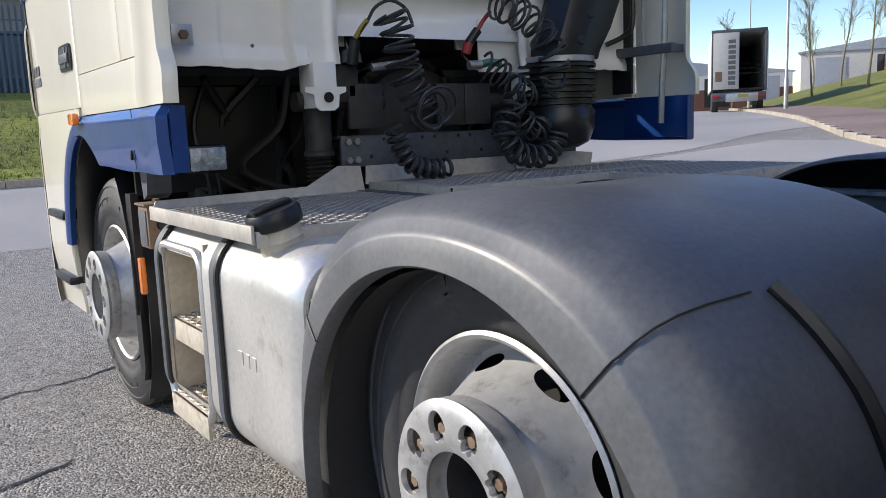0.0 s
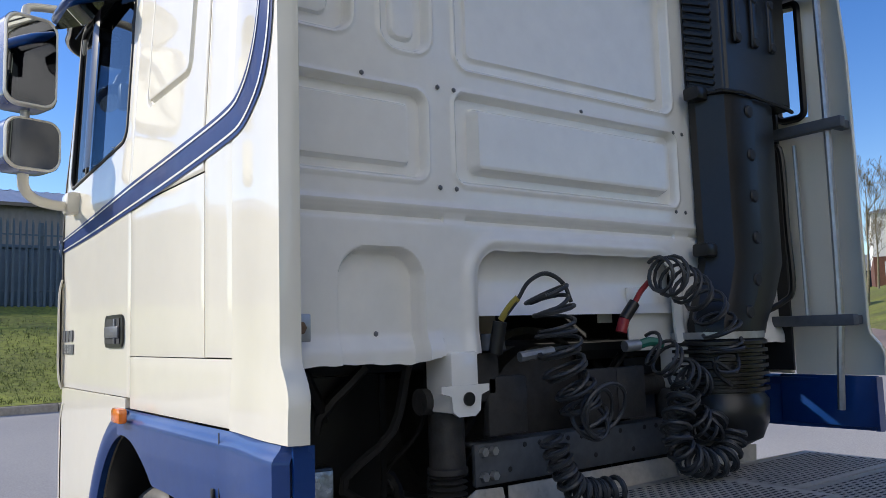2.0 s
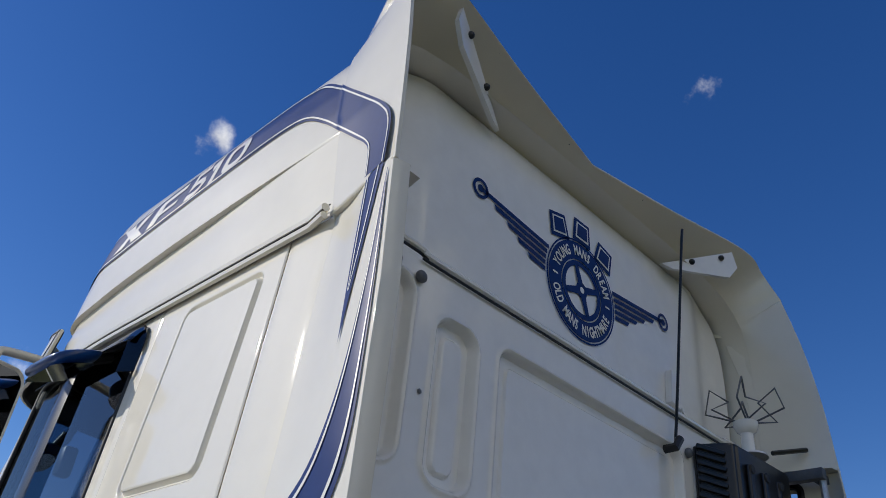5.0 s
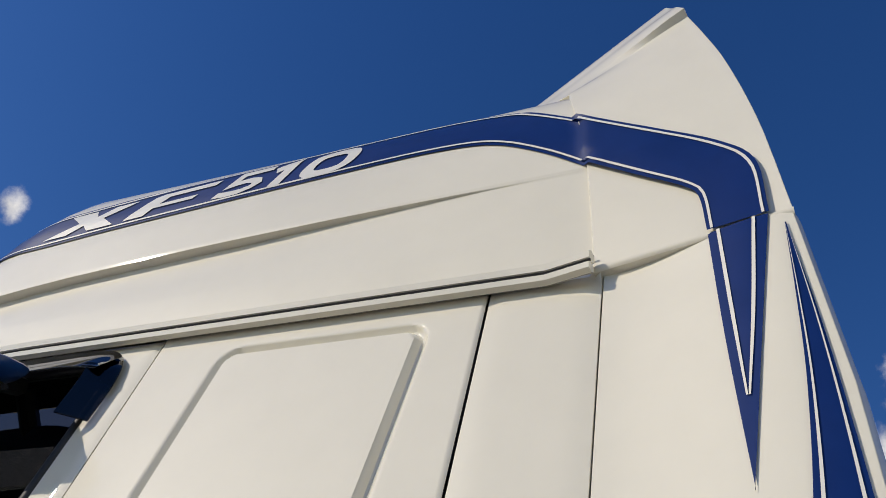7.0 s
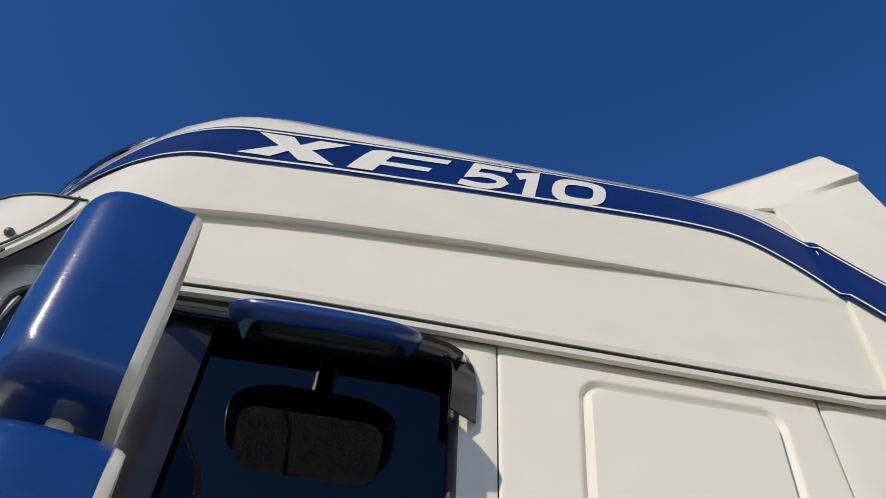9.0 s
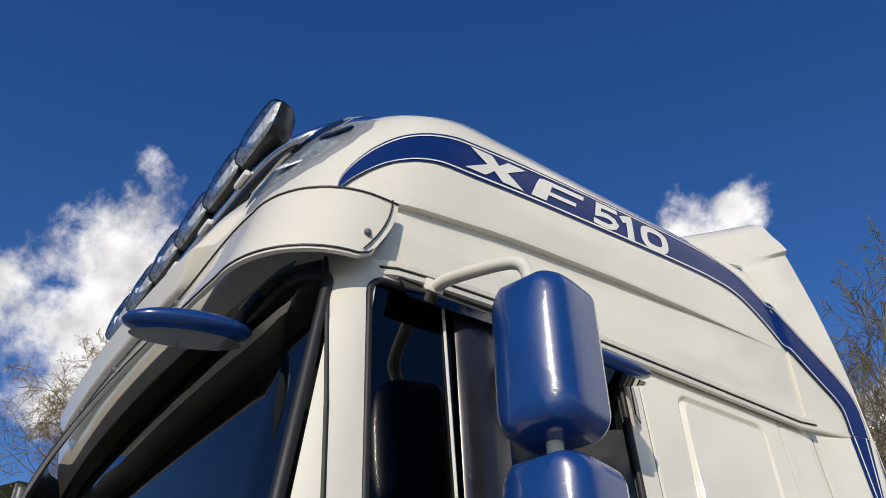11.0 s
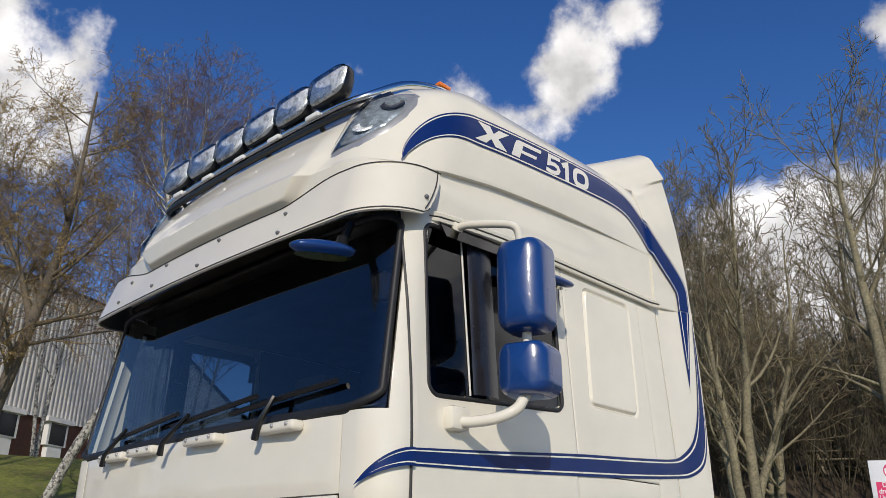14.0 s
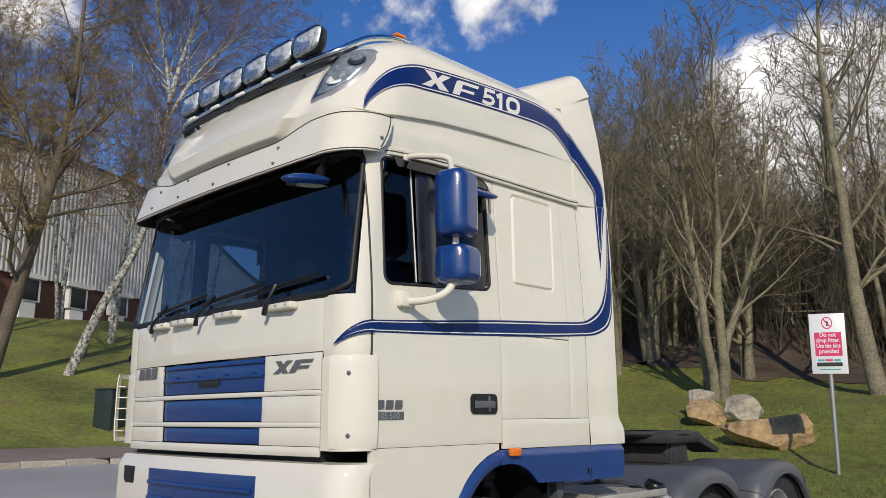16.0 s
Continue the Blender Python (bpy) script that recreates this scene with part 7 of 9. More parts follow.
    # work lamp on a bracket
    lamp = part("work_lamp", boxes((-1.06, -0.905, 0.10, 0.17, 1.06, 1.165), bevel=0.014), "black", truck, "rectangular work lamp behind the cab")
    part("lamp_lens", boxes((-1.05, -0.915, 0.092, 0.101, 1.07, 1.155), bevel=0.003), "lamp_back", lamp)
    part("lamp_leg", tubes([(-1.0, 0.13, 1.10), (-0.98, 0.13, 1.05), (-0.97, 0.13, 0.96)], r=0.008, n=6), "black", lamp)
    part("lamp_leg", tubes([(-0.96, 0.13, 1.10), (-0.94, 0.13, 1.04), (-0.93, 0.13, 0.96)], r=0.008, n=6), "black", lamp)
    # rusty bracket, amber lamp and grey box ahead of the tank
    rb = part("rusty_bracket", boxes((-1.215, -1.12, 0.12, 0.235, 0.80, 0.955), bevel=0.006), "rust", truck, "rusty steel bracket ahead of the tank")
    part("bracket_plate", boxes((-1.219, -1.2155, 0.135, 0.222, 0.812, 0.94), bevel=0.001), "grey_badge", rb, "worn grey side plate")
    part("bracket_cap", boxes((-1.225, -1.11, 0.112, 0.24, 0.9555, 0.965), bevel=0.003), "rust", rb)
    part("bracket_bolt", lathe(bmesh.new(), [(0, 0.014), (0.014, 0.014), (0.016, 0)], 6, Matrix.Translation((-1.165, 0.17, 0.965))), "rust", rb)
    part("bracket_plug", lathe(bmesh.new(), [(0, 0.018), (0.017, 0.018), (0.02, 0.0)], 14, pose(-1.165, 0.12, 0.885, 90, 0, 0)), "black", rb)
    part("bracket_flange", boxes((-1.08, -0.97, 0.09, 0.10, 0.84, 0.965), bevel=0.004), "rail", rb)
    part("amber_lamp", boxes((-1.232, -1.21, 0.215, 0.25, 0.62, 0.76), bevel=0.006), "amber", truck, "amber marker lamp")
    bm = bmesh.new()
    prism(bm, [(0.20, 1.09), (0.29, 1.07), (0.27, 0.97), (0.22, 0.99)], lambda u, v, w: Vector((-1.18 + w, u, v)), 0.09)
    part("grey_box", bm, "rail", truck)
    # fifth wheel
    fw = part("fifth_wheel", boxes((-0.48, 0.48, -3.05, -2.35, 1.22, 1.325), bevel=0.03), "dark", truck, "black greasy fifth wheel coupling")
    for s in (-1, 1):
        bm = bmesh.new()
        prism(bm, [(-3.04, 1.31), (-3.04, 1.23), (-3.42, 1.11), (-3.46, 1.15)], lambda u, v, w, s=s: Vector((s * 0.17 + (w if s > 0 else -w), u, v)), 0.28)
        part("coupling_ramp", bm, "dark", fw)
    part("coupling_base", boxes((-0.46, 0.46, -3.15, -2.3, 0.955, 1.04), (-0.40, 0.40, -2.9, -2.5, 1.04, 1.215), bevel=0.02), "dark", fw)
    part("coupling_rim", lathe(bmesh.new(), [(0.2, 0), (0.48, 0), (0.5, 0.02), (0.48, 0.045), (0.2, 0.045)], 40, Matrix.Translation((0, -2.7, 1.29))), "dark", fw)
    for s in (-1, 1):
        part("coupling_foot", boxes((s * 0.36 - 0.06, s * 0.36 + 0.06, -2.85, -2.55, 0.96, 1.235), bevel=0.02), "dark", fw)
    # cables and valves lying between the rails behind the walkway
    for k in range(9):
        x0 = -0.32 + 0.07 * k
        pts = [(x0, -0.62, 0.94), (x0 + rnd.uniform(-0.06, 0.06), -0.78, 0.965), (x0 + rnd.uniform(-0.1, 0.1), -1.0, 0.93), (x0 + rnd.uniform(-0.12, 0.12), -1.5, 0.90), (x0 + rnd.uniform(-0.1, 0.1), -2.2, 0.88)]
        part("cable", tubes(smooth_path(pts, 4), r=rnd.uniform(0.008, 0.017), n=6), "hose", truck)
    part("valve_block", boxes((-0.2, 0.2, -1.05, -0.8, 0.80, 0.93), bevel=0.03), "dark", truck)
    part("rail_cover", boxes((-0.45, -0.36, -1.3, -0.6, 0.93, 0.975), bevel=0.01), "rail", truck)


build_frame()


# ---- fuel tanks, steps and chequered walkways ----
def build_tank(s):
    y0, y1, cx, cz = -0.03, -1.135, 0.90, 0.605
    bm = bmesh.new()
    outline = rounded(0.70, 0.64, 0.13, 10)
    stations = [(y0, 0.93), (y0 - 0.008, 0.97), (y0 - 0.03, 1.0), (-0.12, 1.0), (-0.50, 1.0), (-0.66, 1.0), (-0.95, 1.0), (-1.06, 1.0), (-1.11, 0.97), (y1, 0.93)]
    rings = []
    for y, k in stations:
        rings.append([bm.verts.new((s * (cx + u * k), y, cz + v * k)) for u, v in outline])
    pocket = lambda i, a: stations[i][0] == -0.12 and a[0] > 0.33 and abs(a[1]) < 0.24
    n = len(outline)
    for i, (a, b) in enumerate(zip(rings, rings[1:])):
        for k in range(n):
            if stations[i][0] == -0.12 and stations[i + 1][0] == -0.50 and outline[k][0] > 0.34 and outline[(k + 1) % n][0] > 0.34 and s < 0:
                continue
            bm.faces.new((a[k], a[(k + 1) % n], b[(k + 1) % n], b[k]))
    bm.faces.new(rings[0])
    bm.faces.new(rings[-1][::-1])
    bmesh.ops.recalc_face_normals(bm, faces=bm.faces)
    tank = part("fuel_tank", bm, "tank", truck, "brushed aluminium fuel tank with step pocket", sharp=40)
    xo = s * (cx + 0.35)
    for y in (-0.075, -0.60):
        bm = bmesh.new()
        rr = [[bm.verts.new((s * (cx + u * 1.012), yy, cz + v * 1.014)) for u, v in outline] for yy in (y, y - 0.045)]
        for k in range(n):
            bm.faces.new((rr[0][k], rr[0][(k + 1) % n], rr[1][(k + 1) % n], rr[1][k]))
        st = part("tank_strap", bm, "rail", tank, "grey rubber-lined tank strap", sharp=40)
        so = st.modifiers.new("thick", "SOLIDIFY")
        so.thickness, so.offset = 0.012, 0
        part("strap_edge", tube(bmesh.new(), [(s * (cx + u * 1.016), y - 0.05, cz + v * 1.018) for u, v in outline], 0.009, 6, close=True), "seal", tank)
        part("strap_foot", boxes((s * 1.0 - 0.05, s * 1.0 + 0.05, y - 0.06, y + 0.01, 0.235, 0.285), bevel=0.006), "rust", tank)
        part("strap_bolt", tubes([(s * 1.12, y - 0.02, 0.32), (s * 1.10, y - 0.02, 0.22)], r=0.009, n=6), "rust", tank)
    if s < 0:
        # pocket with two pressed steps
        pk = part("step_pocket", boxes((-1.03, -1.02, -0.53, -0.10, 0.32, 0.90)), "tan", tank, "dusty recessed step pocket")
        for y in (-0.125, -0.495):
            part("pocket_side", boxes((-1.235, -1.02, y - 0.005, y + 0.005, 0.33, 0.88)), "tan", tank)
        part("pocket_top", boxes((-1.235, -1.02, -0.495, -0.125, 0.835, 0.85)), "tan", tank)
        bm = bmesh.new()
        tube(bm, [(-1.245, -0.31 + u, 0.59 + v) for u, v in rounded(0.385, 0.53, 0.06)], 0.014, 8, close=True)
        part("pocket_rim", bm, "tank", tank)
        for z, x0 in ((0.60, -1.235), (0.345, -1.26)):
            step = part("tank_step", boxes((x0, x0 + 0.012, -0.485, -0.135, z - 0.075, z), (x0, x0 + 0.15, -0.485, -0.135, z - 0.006, z), bevel=0.003), "tan", tank, "pressed aluminium step with teeth")
            bm = bmesh.new()
            for i in range(6):
                for j in range(3):
                    y, x = -0.455 + i * 0.058, x0 + 0.03 + 0.042 * j
                    tube(bm, [(x + 0.013 * math.cos(a), y + 0.022 * math.sin(a), z + 0.004) for a in (math.tau * q / 8 for q in range(8))], 0.004, 4, close=True)
            part("step_teeth", bm, "tan", tank, "raised toothed tread")
        # filler neck and cap
        neck = part("filler_neck", lathe(bmesh.new(), [(0.08, -0.03), (0.064, 0.01), (0.06, 0.06), (0.064, 0.066), (0.06, 0.075), (0.058, 0.12)], 24, Matrix.Translation((-1.145, -0.90, 0.868)) @ pose(0, 0, 0, 0, -16, 0)), "tan", tank, "aluminium filler neck")
        cap = part("filler_cap", lathe(bmesh.new(), [(0.066, 0.098), (0.072, 0.102), (0.074, 0.11), (0.074, 0.135), (0.066, 0.146), (0.0, 0.148)], 24, Matrix.Translation((-1.145, -0.90, 0.868)) @ pose(0, 0, 0, 0, -16, 0)), "black", tank, "black filler cap")
        bm = bmesh.new()
        box(bm, -0.055, 0.055, -0.018, 0.018, 0.143, 0.16, 0.006, 2, Matrix.Translation((-1.145, -0.90, 0.868)) @ pose(0, 0, 0, 0, -16, 0))
        part("cap_grip", bm, "black", tank)
        part("sender_unit", lathe(bmesh.new(), [(0.05, 0), (0.05, 0.03), (0.04, 0.04), (0, 0.04)], 20, Matrix.Translation((-0.93, -1.05, 0.925))), "black", tank)
        for k in range(3):
            part("sender_cable", tubes(smooth_path([(-0.93, -1.05, 0.965), (-0.80, -1.0 - 0.02 * k, 0.985), (-0.65, -0.98, 0.975 + 0.01 * k), (-0.5, -1.02 - 0.03 * k, 0.96), (-0.42, -1.0, 0.93)], 5), r=0.012, n=6), "hose", tank)
        bm = bmesh.new()
        for j in range(3):
            box(bm, -0.0015, 0.0015, -0.014, 0.014, -0.018, 0.018, 0.0, 1, Matrix.Translation((-1.251, -0.78 - 0.045 * j, 0.60)))
        part("pressed_mark", bm, "tank", tank)


build_tank(-1)
build_tank(1)


def punched(x0, x1, y0, y1, z, dx=0.047, dy=0.0235, long=0.0165, wide=0.0058):
    """Rows of punched slots, offset row by row: the raised lips, and near-black patches painted as the shade in the
    holes.
    """
    rims, voids = ([], []), ([], [])
    rows = int((y1 - y0) / dy)
    for j in range(rows):
        y = y0 + dy * (j + 0.5)
        x = x0 + dx * (0.5 if j % 2 else 1.0)
        while x < x1 - dx * 0.4:
            b, c = len(rims[0]), len(voids[0])
            for grow, up in ((1.0, 0.0), (0.45, 0.0018), (0.0, 0.0016)):
                e = 0.0042 * grow
                rims[0].extend((x + u * (long + e), y + v * (wide + e), z + up) for u, v in ((-1, -1), (1, -1), (1, 1), (-1, 1)))
            for k in range(4):
                n = (k + 1) % 4
                rims[1].extend([(b + k, b + n, b + 4 + n, b + 4 + k), (b + 4 + k, b + 4 + n, b + 8 + n, b + 8 + k)])
            voids[0].extend((x + u * long, y + v * wide, z + 0.0008) for u, v in ((-1, -1), (1, -1), (1, 1), (-1, 1)))
            voids[1].append((c, c + 1, c + 2, c + 3))
            x += dx
    out = []
    for verts, faces in (rims, voids):
        me = bpy.data.meshes.new("punched")
        me.from_pydata(verts, [], faces)
        bm = bmesh.new()
        bm.from_mesh(me)
        bpy.data.meshes.remove(me)
        out.append(bm)
    return out


def punch(plate, *size):
    rims, voids = punched(*size)
    part("slot_lip", rims, "deck", plate, "raised lips of punched slots")["kind"] = "stuff"
    part("punched_slot", voids, "void", plate)["kind"] = "stuff"


def build_walkways():
    for s in (-1, 1):
        x0, x1 = sorted((s * 1.245, s * 0.405))
        bm = boxes((x0, x1, -0.93, -0.03, 0.945, 0.957), bevel=0.003)
        w = part("step_plate", bm, "deck", truck, "perforated steel walkway plate over the tank")
        part("plate_edge", boxes((x0, x1, -0.937, -0.9305, 0.915, 0.957), bevel=0.002), "deck", w)
        part("side_edge", boxes((s * 1.251 - 0.0055, s * 1.251 + 0.0055, -0.93, -0.06, 0.925, 0.972), bevel=0.003), "deck", w)
        bm = bmesh.new()
        prism(bm, [(x0, 0.95), (x1, 0.95), (x1, 1.055 if s < 0 else 0.985), (x1 - 0.10 if s < 0 else x1, 1.06 if s < 0 else 0.985), (x1 - 0.25 if s < 0 else x1, 0.99), (x0 + 0.02, 0.985)] if s < 0 else [(x0, 0.95), (x1, 0.95), (x1, 0.985), (x0 + 0.25, 0.99), (x0 + 0.1, 1.06), (x0, 1.055)],
              lambda u, v, t: Vector((u, -0.035 + t - 0.25 * max(0, 0.99 - v) + (0.02 if v > 1.0 else 0), v)), 0.006)
        part("plate_lip", bm, "deck", w)
        punch(w, x0 + 0.03, x1 - 0.03, -0.92, -0.08, 0.957)
    bm = boxes((-0.3685, 0.47, -0.5735, -0.03, 0.975, 0.988), bevel=0.003)
    w = part("centre_walkway", bm, "deck", truck, "perforated steel walkway behind the cab")
    part("plate_edge", boxes((-0.375, 0.47, -0.586, -0.574, 0.93, 0.989), bevel=0.003), "deck", w)
    part("side_edge", boxes((-0.381, -0.369, -0.5735, -0.03, 0.94, 0.989), bevel=0.003), "deck", w)
    part("corner_joint", boxes((-0.379, -0.372, -0.5885, -0.585, 0.935, 0.985)), "void", w)
    punch(w, -0.35, 0.45, -0.56, -0.06, 0.988, 0.045, 0.022)
    bm = bmesh.new()
    prism(bm, [(-0.385, 0.98), (0.90, 0.98), (0.93, 1.04), (0.80, 1.052), (-0.37, 1.052)], lambda u, v, t: Vector((u, -0.02 + t + 0.25 * (v - 0.98), v)), 0.006)
    part("walkway_lip", bm, "deck", w)
    bm = boxes((0.475, 1.24, -0.42, -0.03, 0.972, 0.984), bevel=0.003)
    w2 = part("side_walkway", bm, "deck", truck, "perforated steel walkway plate")
    punch(w2, 0.5, 1.22, -0.40, -0.05, 0.984, 0.045, 0.022)
    bm = boxes((0.4265, 1.24, -0.9935, -0.44, 0.972, 0.986), bevel=0.003)
    w3 = part("side_walkway", bm, "deck", truck, "perforated steel walkway plate")
    part("plate_edge", boxes((0.42, 1.24, -1.006, -0.994, 0.92, 0.987), bevel=0.003), "deck", w3)
    part("side_edge", boxes((0.414, 0.426, -0.9935, -0.44, 0.92, 0.987), bevel=0.003), "deck", w3)
    punch(w3, 0.44, 1.22, -0.98, -0.46, 0.986, 0.045, 0.022)


build_walkways()


# ---- coiled trailer lines ----
def helix(path, radius, turns, r, seed=0, per=14):
    rnd = random.Random(seed)
    P = smooth_path(path, 12)
    n = int(turns * per)
    out, ref = [], None
    for i in range(n + 1):
        u = i / n * (len(P) - 1)
        k = min(int(u), len(P) - 2)
        p = P[k].lerp(P[k + 1], u - k)
        d = (P[k + 1] - P[k]).normalized()
        if ref is None:
            ref = d.orthogonal().normalized()
        ref = (ref - d * ref.dot(d)).normalized()
        q = d.cross(ref)
        a = math.tau * i / per
        w = radius * (1 + 0.10 * math.sin(a * 0.37 + seed) + 0.05 * math.sin(a * 0.13 + 2 * seed))
        out.append(p + w * (math.cos(a) * ref + math.sin(a) * q) + d * 0.012 * math.sin(a * 0.5 + seed))
    return tube(bmesh.new(), out, r, 6)


def build_lines():
    a = part("coiled_line", helix([(-0.30, -0.12, 1.64), (-0.275, -0.13, 1.57), (-0.263, -0.13, 1.48), (-0.24, -0.13, 1.40), (-0.20, -0.14, 1.32), (-0.175, -0.14, 1.25)], 0.062, 14, 0.0068, 1), "hose", truck, "black coiled air line hanging behind the cab")
    part("line_loop", tubes(smooth_path([(-0.405, -0.04, 1.55), (-0.376, -0.08, 1.61), (-0.348, -0.1, 1.661), (-0.285, -0.11, 1.688), (-0.223, -0.12, 1.659), (-0.20, -0.13, 1.60)], 6), r=0.007, n=6), "hose", a)
    for k in range(4):
        c, q = Vector((-0.165 + 0.008 * k, -0.15 - 0.014 * k, 1.24 + 0.012 * k)), 0.07 + 0.008 * k
        part("line_loop", tube(bmesh.new(), [c + Vector((q * math.cos(t), 0.03 * math.sin(t + k), q * 0.8 * math.sin(t))) for t in (math.tau * i / 26 for i in range(26))], 0.0068, 6, close=True), "hose", a)
    part("line_coupling", tubes([(-0.42, -0.02, 1.45), (-0.41, -0.035, 1.545)], r=0.022, n=10), "black", a)
    part("line_sleeve", tubes(smooth_path([(-0.408, -0.037, 1.55), (-0.39, -0.06, 1.59), (-0.374, -0.08, 1.615)], 4), r=0.0105, n=8), "yellow", a, "yellow hose sleeve")
    part("line_grip", tubes([(-0.35, -0.05, 1.437), (-0.23, -0.07, 1.45)], r=0.016, n=8), "steel", a)
    part("coiled_line", helix([(-0.325, -0.15, 1.20), (-0.30, -0.16, 1.12), (-0.26, -0.17, 1.055), (-0.18, -0.18, 1.032), (-0.09, -0.19, 1.034)], 0.034, 21, 0.0078, 2), "hose", truck, "black coiled air line resting on the walkway")
    b = part("coiled_line", helix([(0.20, -0.15, 1.69), (0.27, -0.15, 1.685), (0.35, -0.15, 1.655), (0.43, -0.15, 1.61), (0.50, -0.15, 1.545), (0.535, -0.16, 1.475), (0.545, -0.16, 1.40)], 0.062, 13, 0.0068, 3), "hose", truck, "black coiled air line arching towards the intake")
    part("line_sleeve", tubes(smooth_path([(0.19, -0.05, 1.60), (0.215, -0.06, 1.64), (0.235, -0.085, 1.675)], 4), r=0.0095, n=8), "red", b, "red hose sleeve")
    part("line_coupling", tubes([(0.135, -0.03, 1.50), (0.15, -0.035, 1.545)], r=0.02, n=10), "red", b, "red coupling head")
    part("line_coupling", tubes([(0.15, -0.035, 1.545), (0.19, -0.05, 1.60)], r=0.02, n=10), "black", b)
    part("line_strand", tubes(smooth_path([(0.60, -0.17, 1.37), (0.52, -0.2, 1.35), (0.43, -0.19, 1.39), (0.46, -0.17, 1.35), (0.53, -0.18, 1.30)], 6), r=0.0068, n=6), "hose", b)
    part("line_strand", tubes(smooth_path([(0.60, -0.16, 1.43), (0.53, -0.21, 1.36), (0.45, -0.19, 1.355), (0.50, -0.15, 1.40), (0.58, -0.18, 1.40)], 6), r=0.0068, n=6), "hose", b)
    c = part("coiled_line", helix([(0.17, -0.12, 1.45), (0.23, -0.14, 1.41), (0.29, -0.15, 1.36), (0.35, -0.15, 1.33), (0.41, -0.15, 1.335)], 0.055, 7, 0.0065, 4), "hose", truck, "black coiled cable behind the cab")
    part("line_sleeve", tubes(smooth_path([(0.21, -0.04, 1.455), (0.25, -0.06, 1.465), (0.29, -0.08, 1.455)], 4), r=0.016, n=8), "green", c, "green hose sleeve")
    part("line_coupling", tubes([(0.15, -0.03, 1.452), (0.21, -0.04, 1.455)], r=0.02, n=10), "steel", c)
    part("coiled_line", helix([(0.30, -0.15, 1.30), (0.25, -0.16, 1.22), (0.22, -0.17, 1.15), (0.26, -0.18, 1.085), (0.34, -0.18, 1.055), (0.44, -0.18, 1.05), (0.51, -0.17, 1.09), (0.535, -0.17, 1.15)], 0.044, 26, 0.0078, 5), "hose", truck, "bunched black coiled line resting on the walkway")
    part("coiled_line", helix([(0.29, -0.14, 1.30), (0.33, -0.15, 1.22), (0.40, -0.16, 1.16), (0.46, -0.15, 1.20)], 0.05, 8, 0.007, 6), "hose", truck, "bunched black coiled line resting on the walkway")


build_lines()

# ---- ground, kerbs and banks ----
def ground_z(x, y):
    d = math.hypot(x, y - 0.2)
    return 1.5 * (1 - math.exp(-max(0.0, d - 4.6) / 20.0)) * ramp(d, 4.0, 8.0)


KERB_A = [(-40, -6.5), (-8, -6.5), (5, -6.6), (9.5, -6.3), (12, -5.0), (13.3, -2.8), (13.2, 0.4), (12.4, 2.6), (12.6, 4.2), (14.5, 5.9), (21, 10.7), (35, 22), (80, 57)]
KERB_B = [(-60, 12), (2, 12), (8, 12.8), (14, 17.5), (30, 31), (70, 66)]


def line_distance(line, x, y):
    """Distance to a polyline, positive on its right-hand side."""
    best, sign = 1e9, 1
    for (ax, ay), (bx, by) in zip(line, line[1:]):
        ux, uy = bx - ax, by - ay
        t = min(1.0, max(0.0, ((x - ax) * ux + (y - ay) * uy) / (ux * ux + uy * uy)))
        px, py = x - ax - t * ux, y - ay - t * uy
        d = px * px + py * py
        if d < best - 1e-9:
            best, sign = d, (1 if ux * (y - ay) - uy * (x - ax) < 0 else -1)
    return sign * math.sqrt(best)


def bank_a(x, y):
    d = max(0.0, line_distance(KERB_A, x, y))
    south = interp(d, [(0, 0.12), (3.3, 0.22), (4.6, 0.55), (6.2, 0.95), (12, 1.5), (30, 2.6), (70, 4.2)])
    east = interp(d, [(0, 0.12), (2.4, 0.16), (5, 0.75), (21, 5.1), (32, 6.0), (80, 6.8)])
    w = ramp(x - 0.45 * (y + 6), 7, 15) if y < -2 else 1.0
    return ground_z(x, y) * (1 - ramp(d, 5, 25)) + 0.75 * ramp(d, 5, 25) + south * (1 - w) + east * w


def bank_b(x, y):
    d = max(0.0, -line_distance(KERB_B, x, y))
    return ground_z(x, y) * (1 - ramp(d, 3, 12)) + 0.75 * ramp(d, 3, 12) + interp(d, [(0, 0.12), (1.0, 0.14), (10, 1.75), (14, 1.8), (80, 2.4)])


def build_ground():
    bm = bmesh.new()
    radii = [1.5, 3, 4, 4.6, 5.2, 6, 7, 8, 9, 10, 11, 12, 13.5, 15, 17, 19, 22, 25, 30, 36, 44, 55, 70, 95, 140, 220, 400, 900, 2500]
    n = 96
    c = bm.verts.new((0, 0.2, 0))
    rings = []
    for r in radii:
        rings.append([bm.verts.new((r * math.sin(k * math.tau / n), 0.2 + r * math.cos(k * math.tau / n), ground_z(r * math.sin(k * math.tau / n), 0.2 + r * math.cos(k * math.tau / n)))) for k in range(n)])
    for k in range(n):
        bm.faces.new((c, rings[0][(k + 1) % n], rings[0][k]))
    for a, b in zip(rings, rings[1:]):
        for k in range(n):
            bm.faces.new((a[k], a[(k + 1) % n], b[(k + 1) % n], b[k]))
    bmesh.ops.recalc_face_normals(bm, faces=bm.faces)
    tagged(part("ground", bm, "asphalt", None), "grey weathered asphalt yard with loose chippings", "ground", kind="structure")


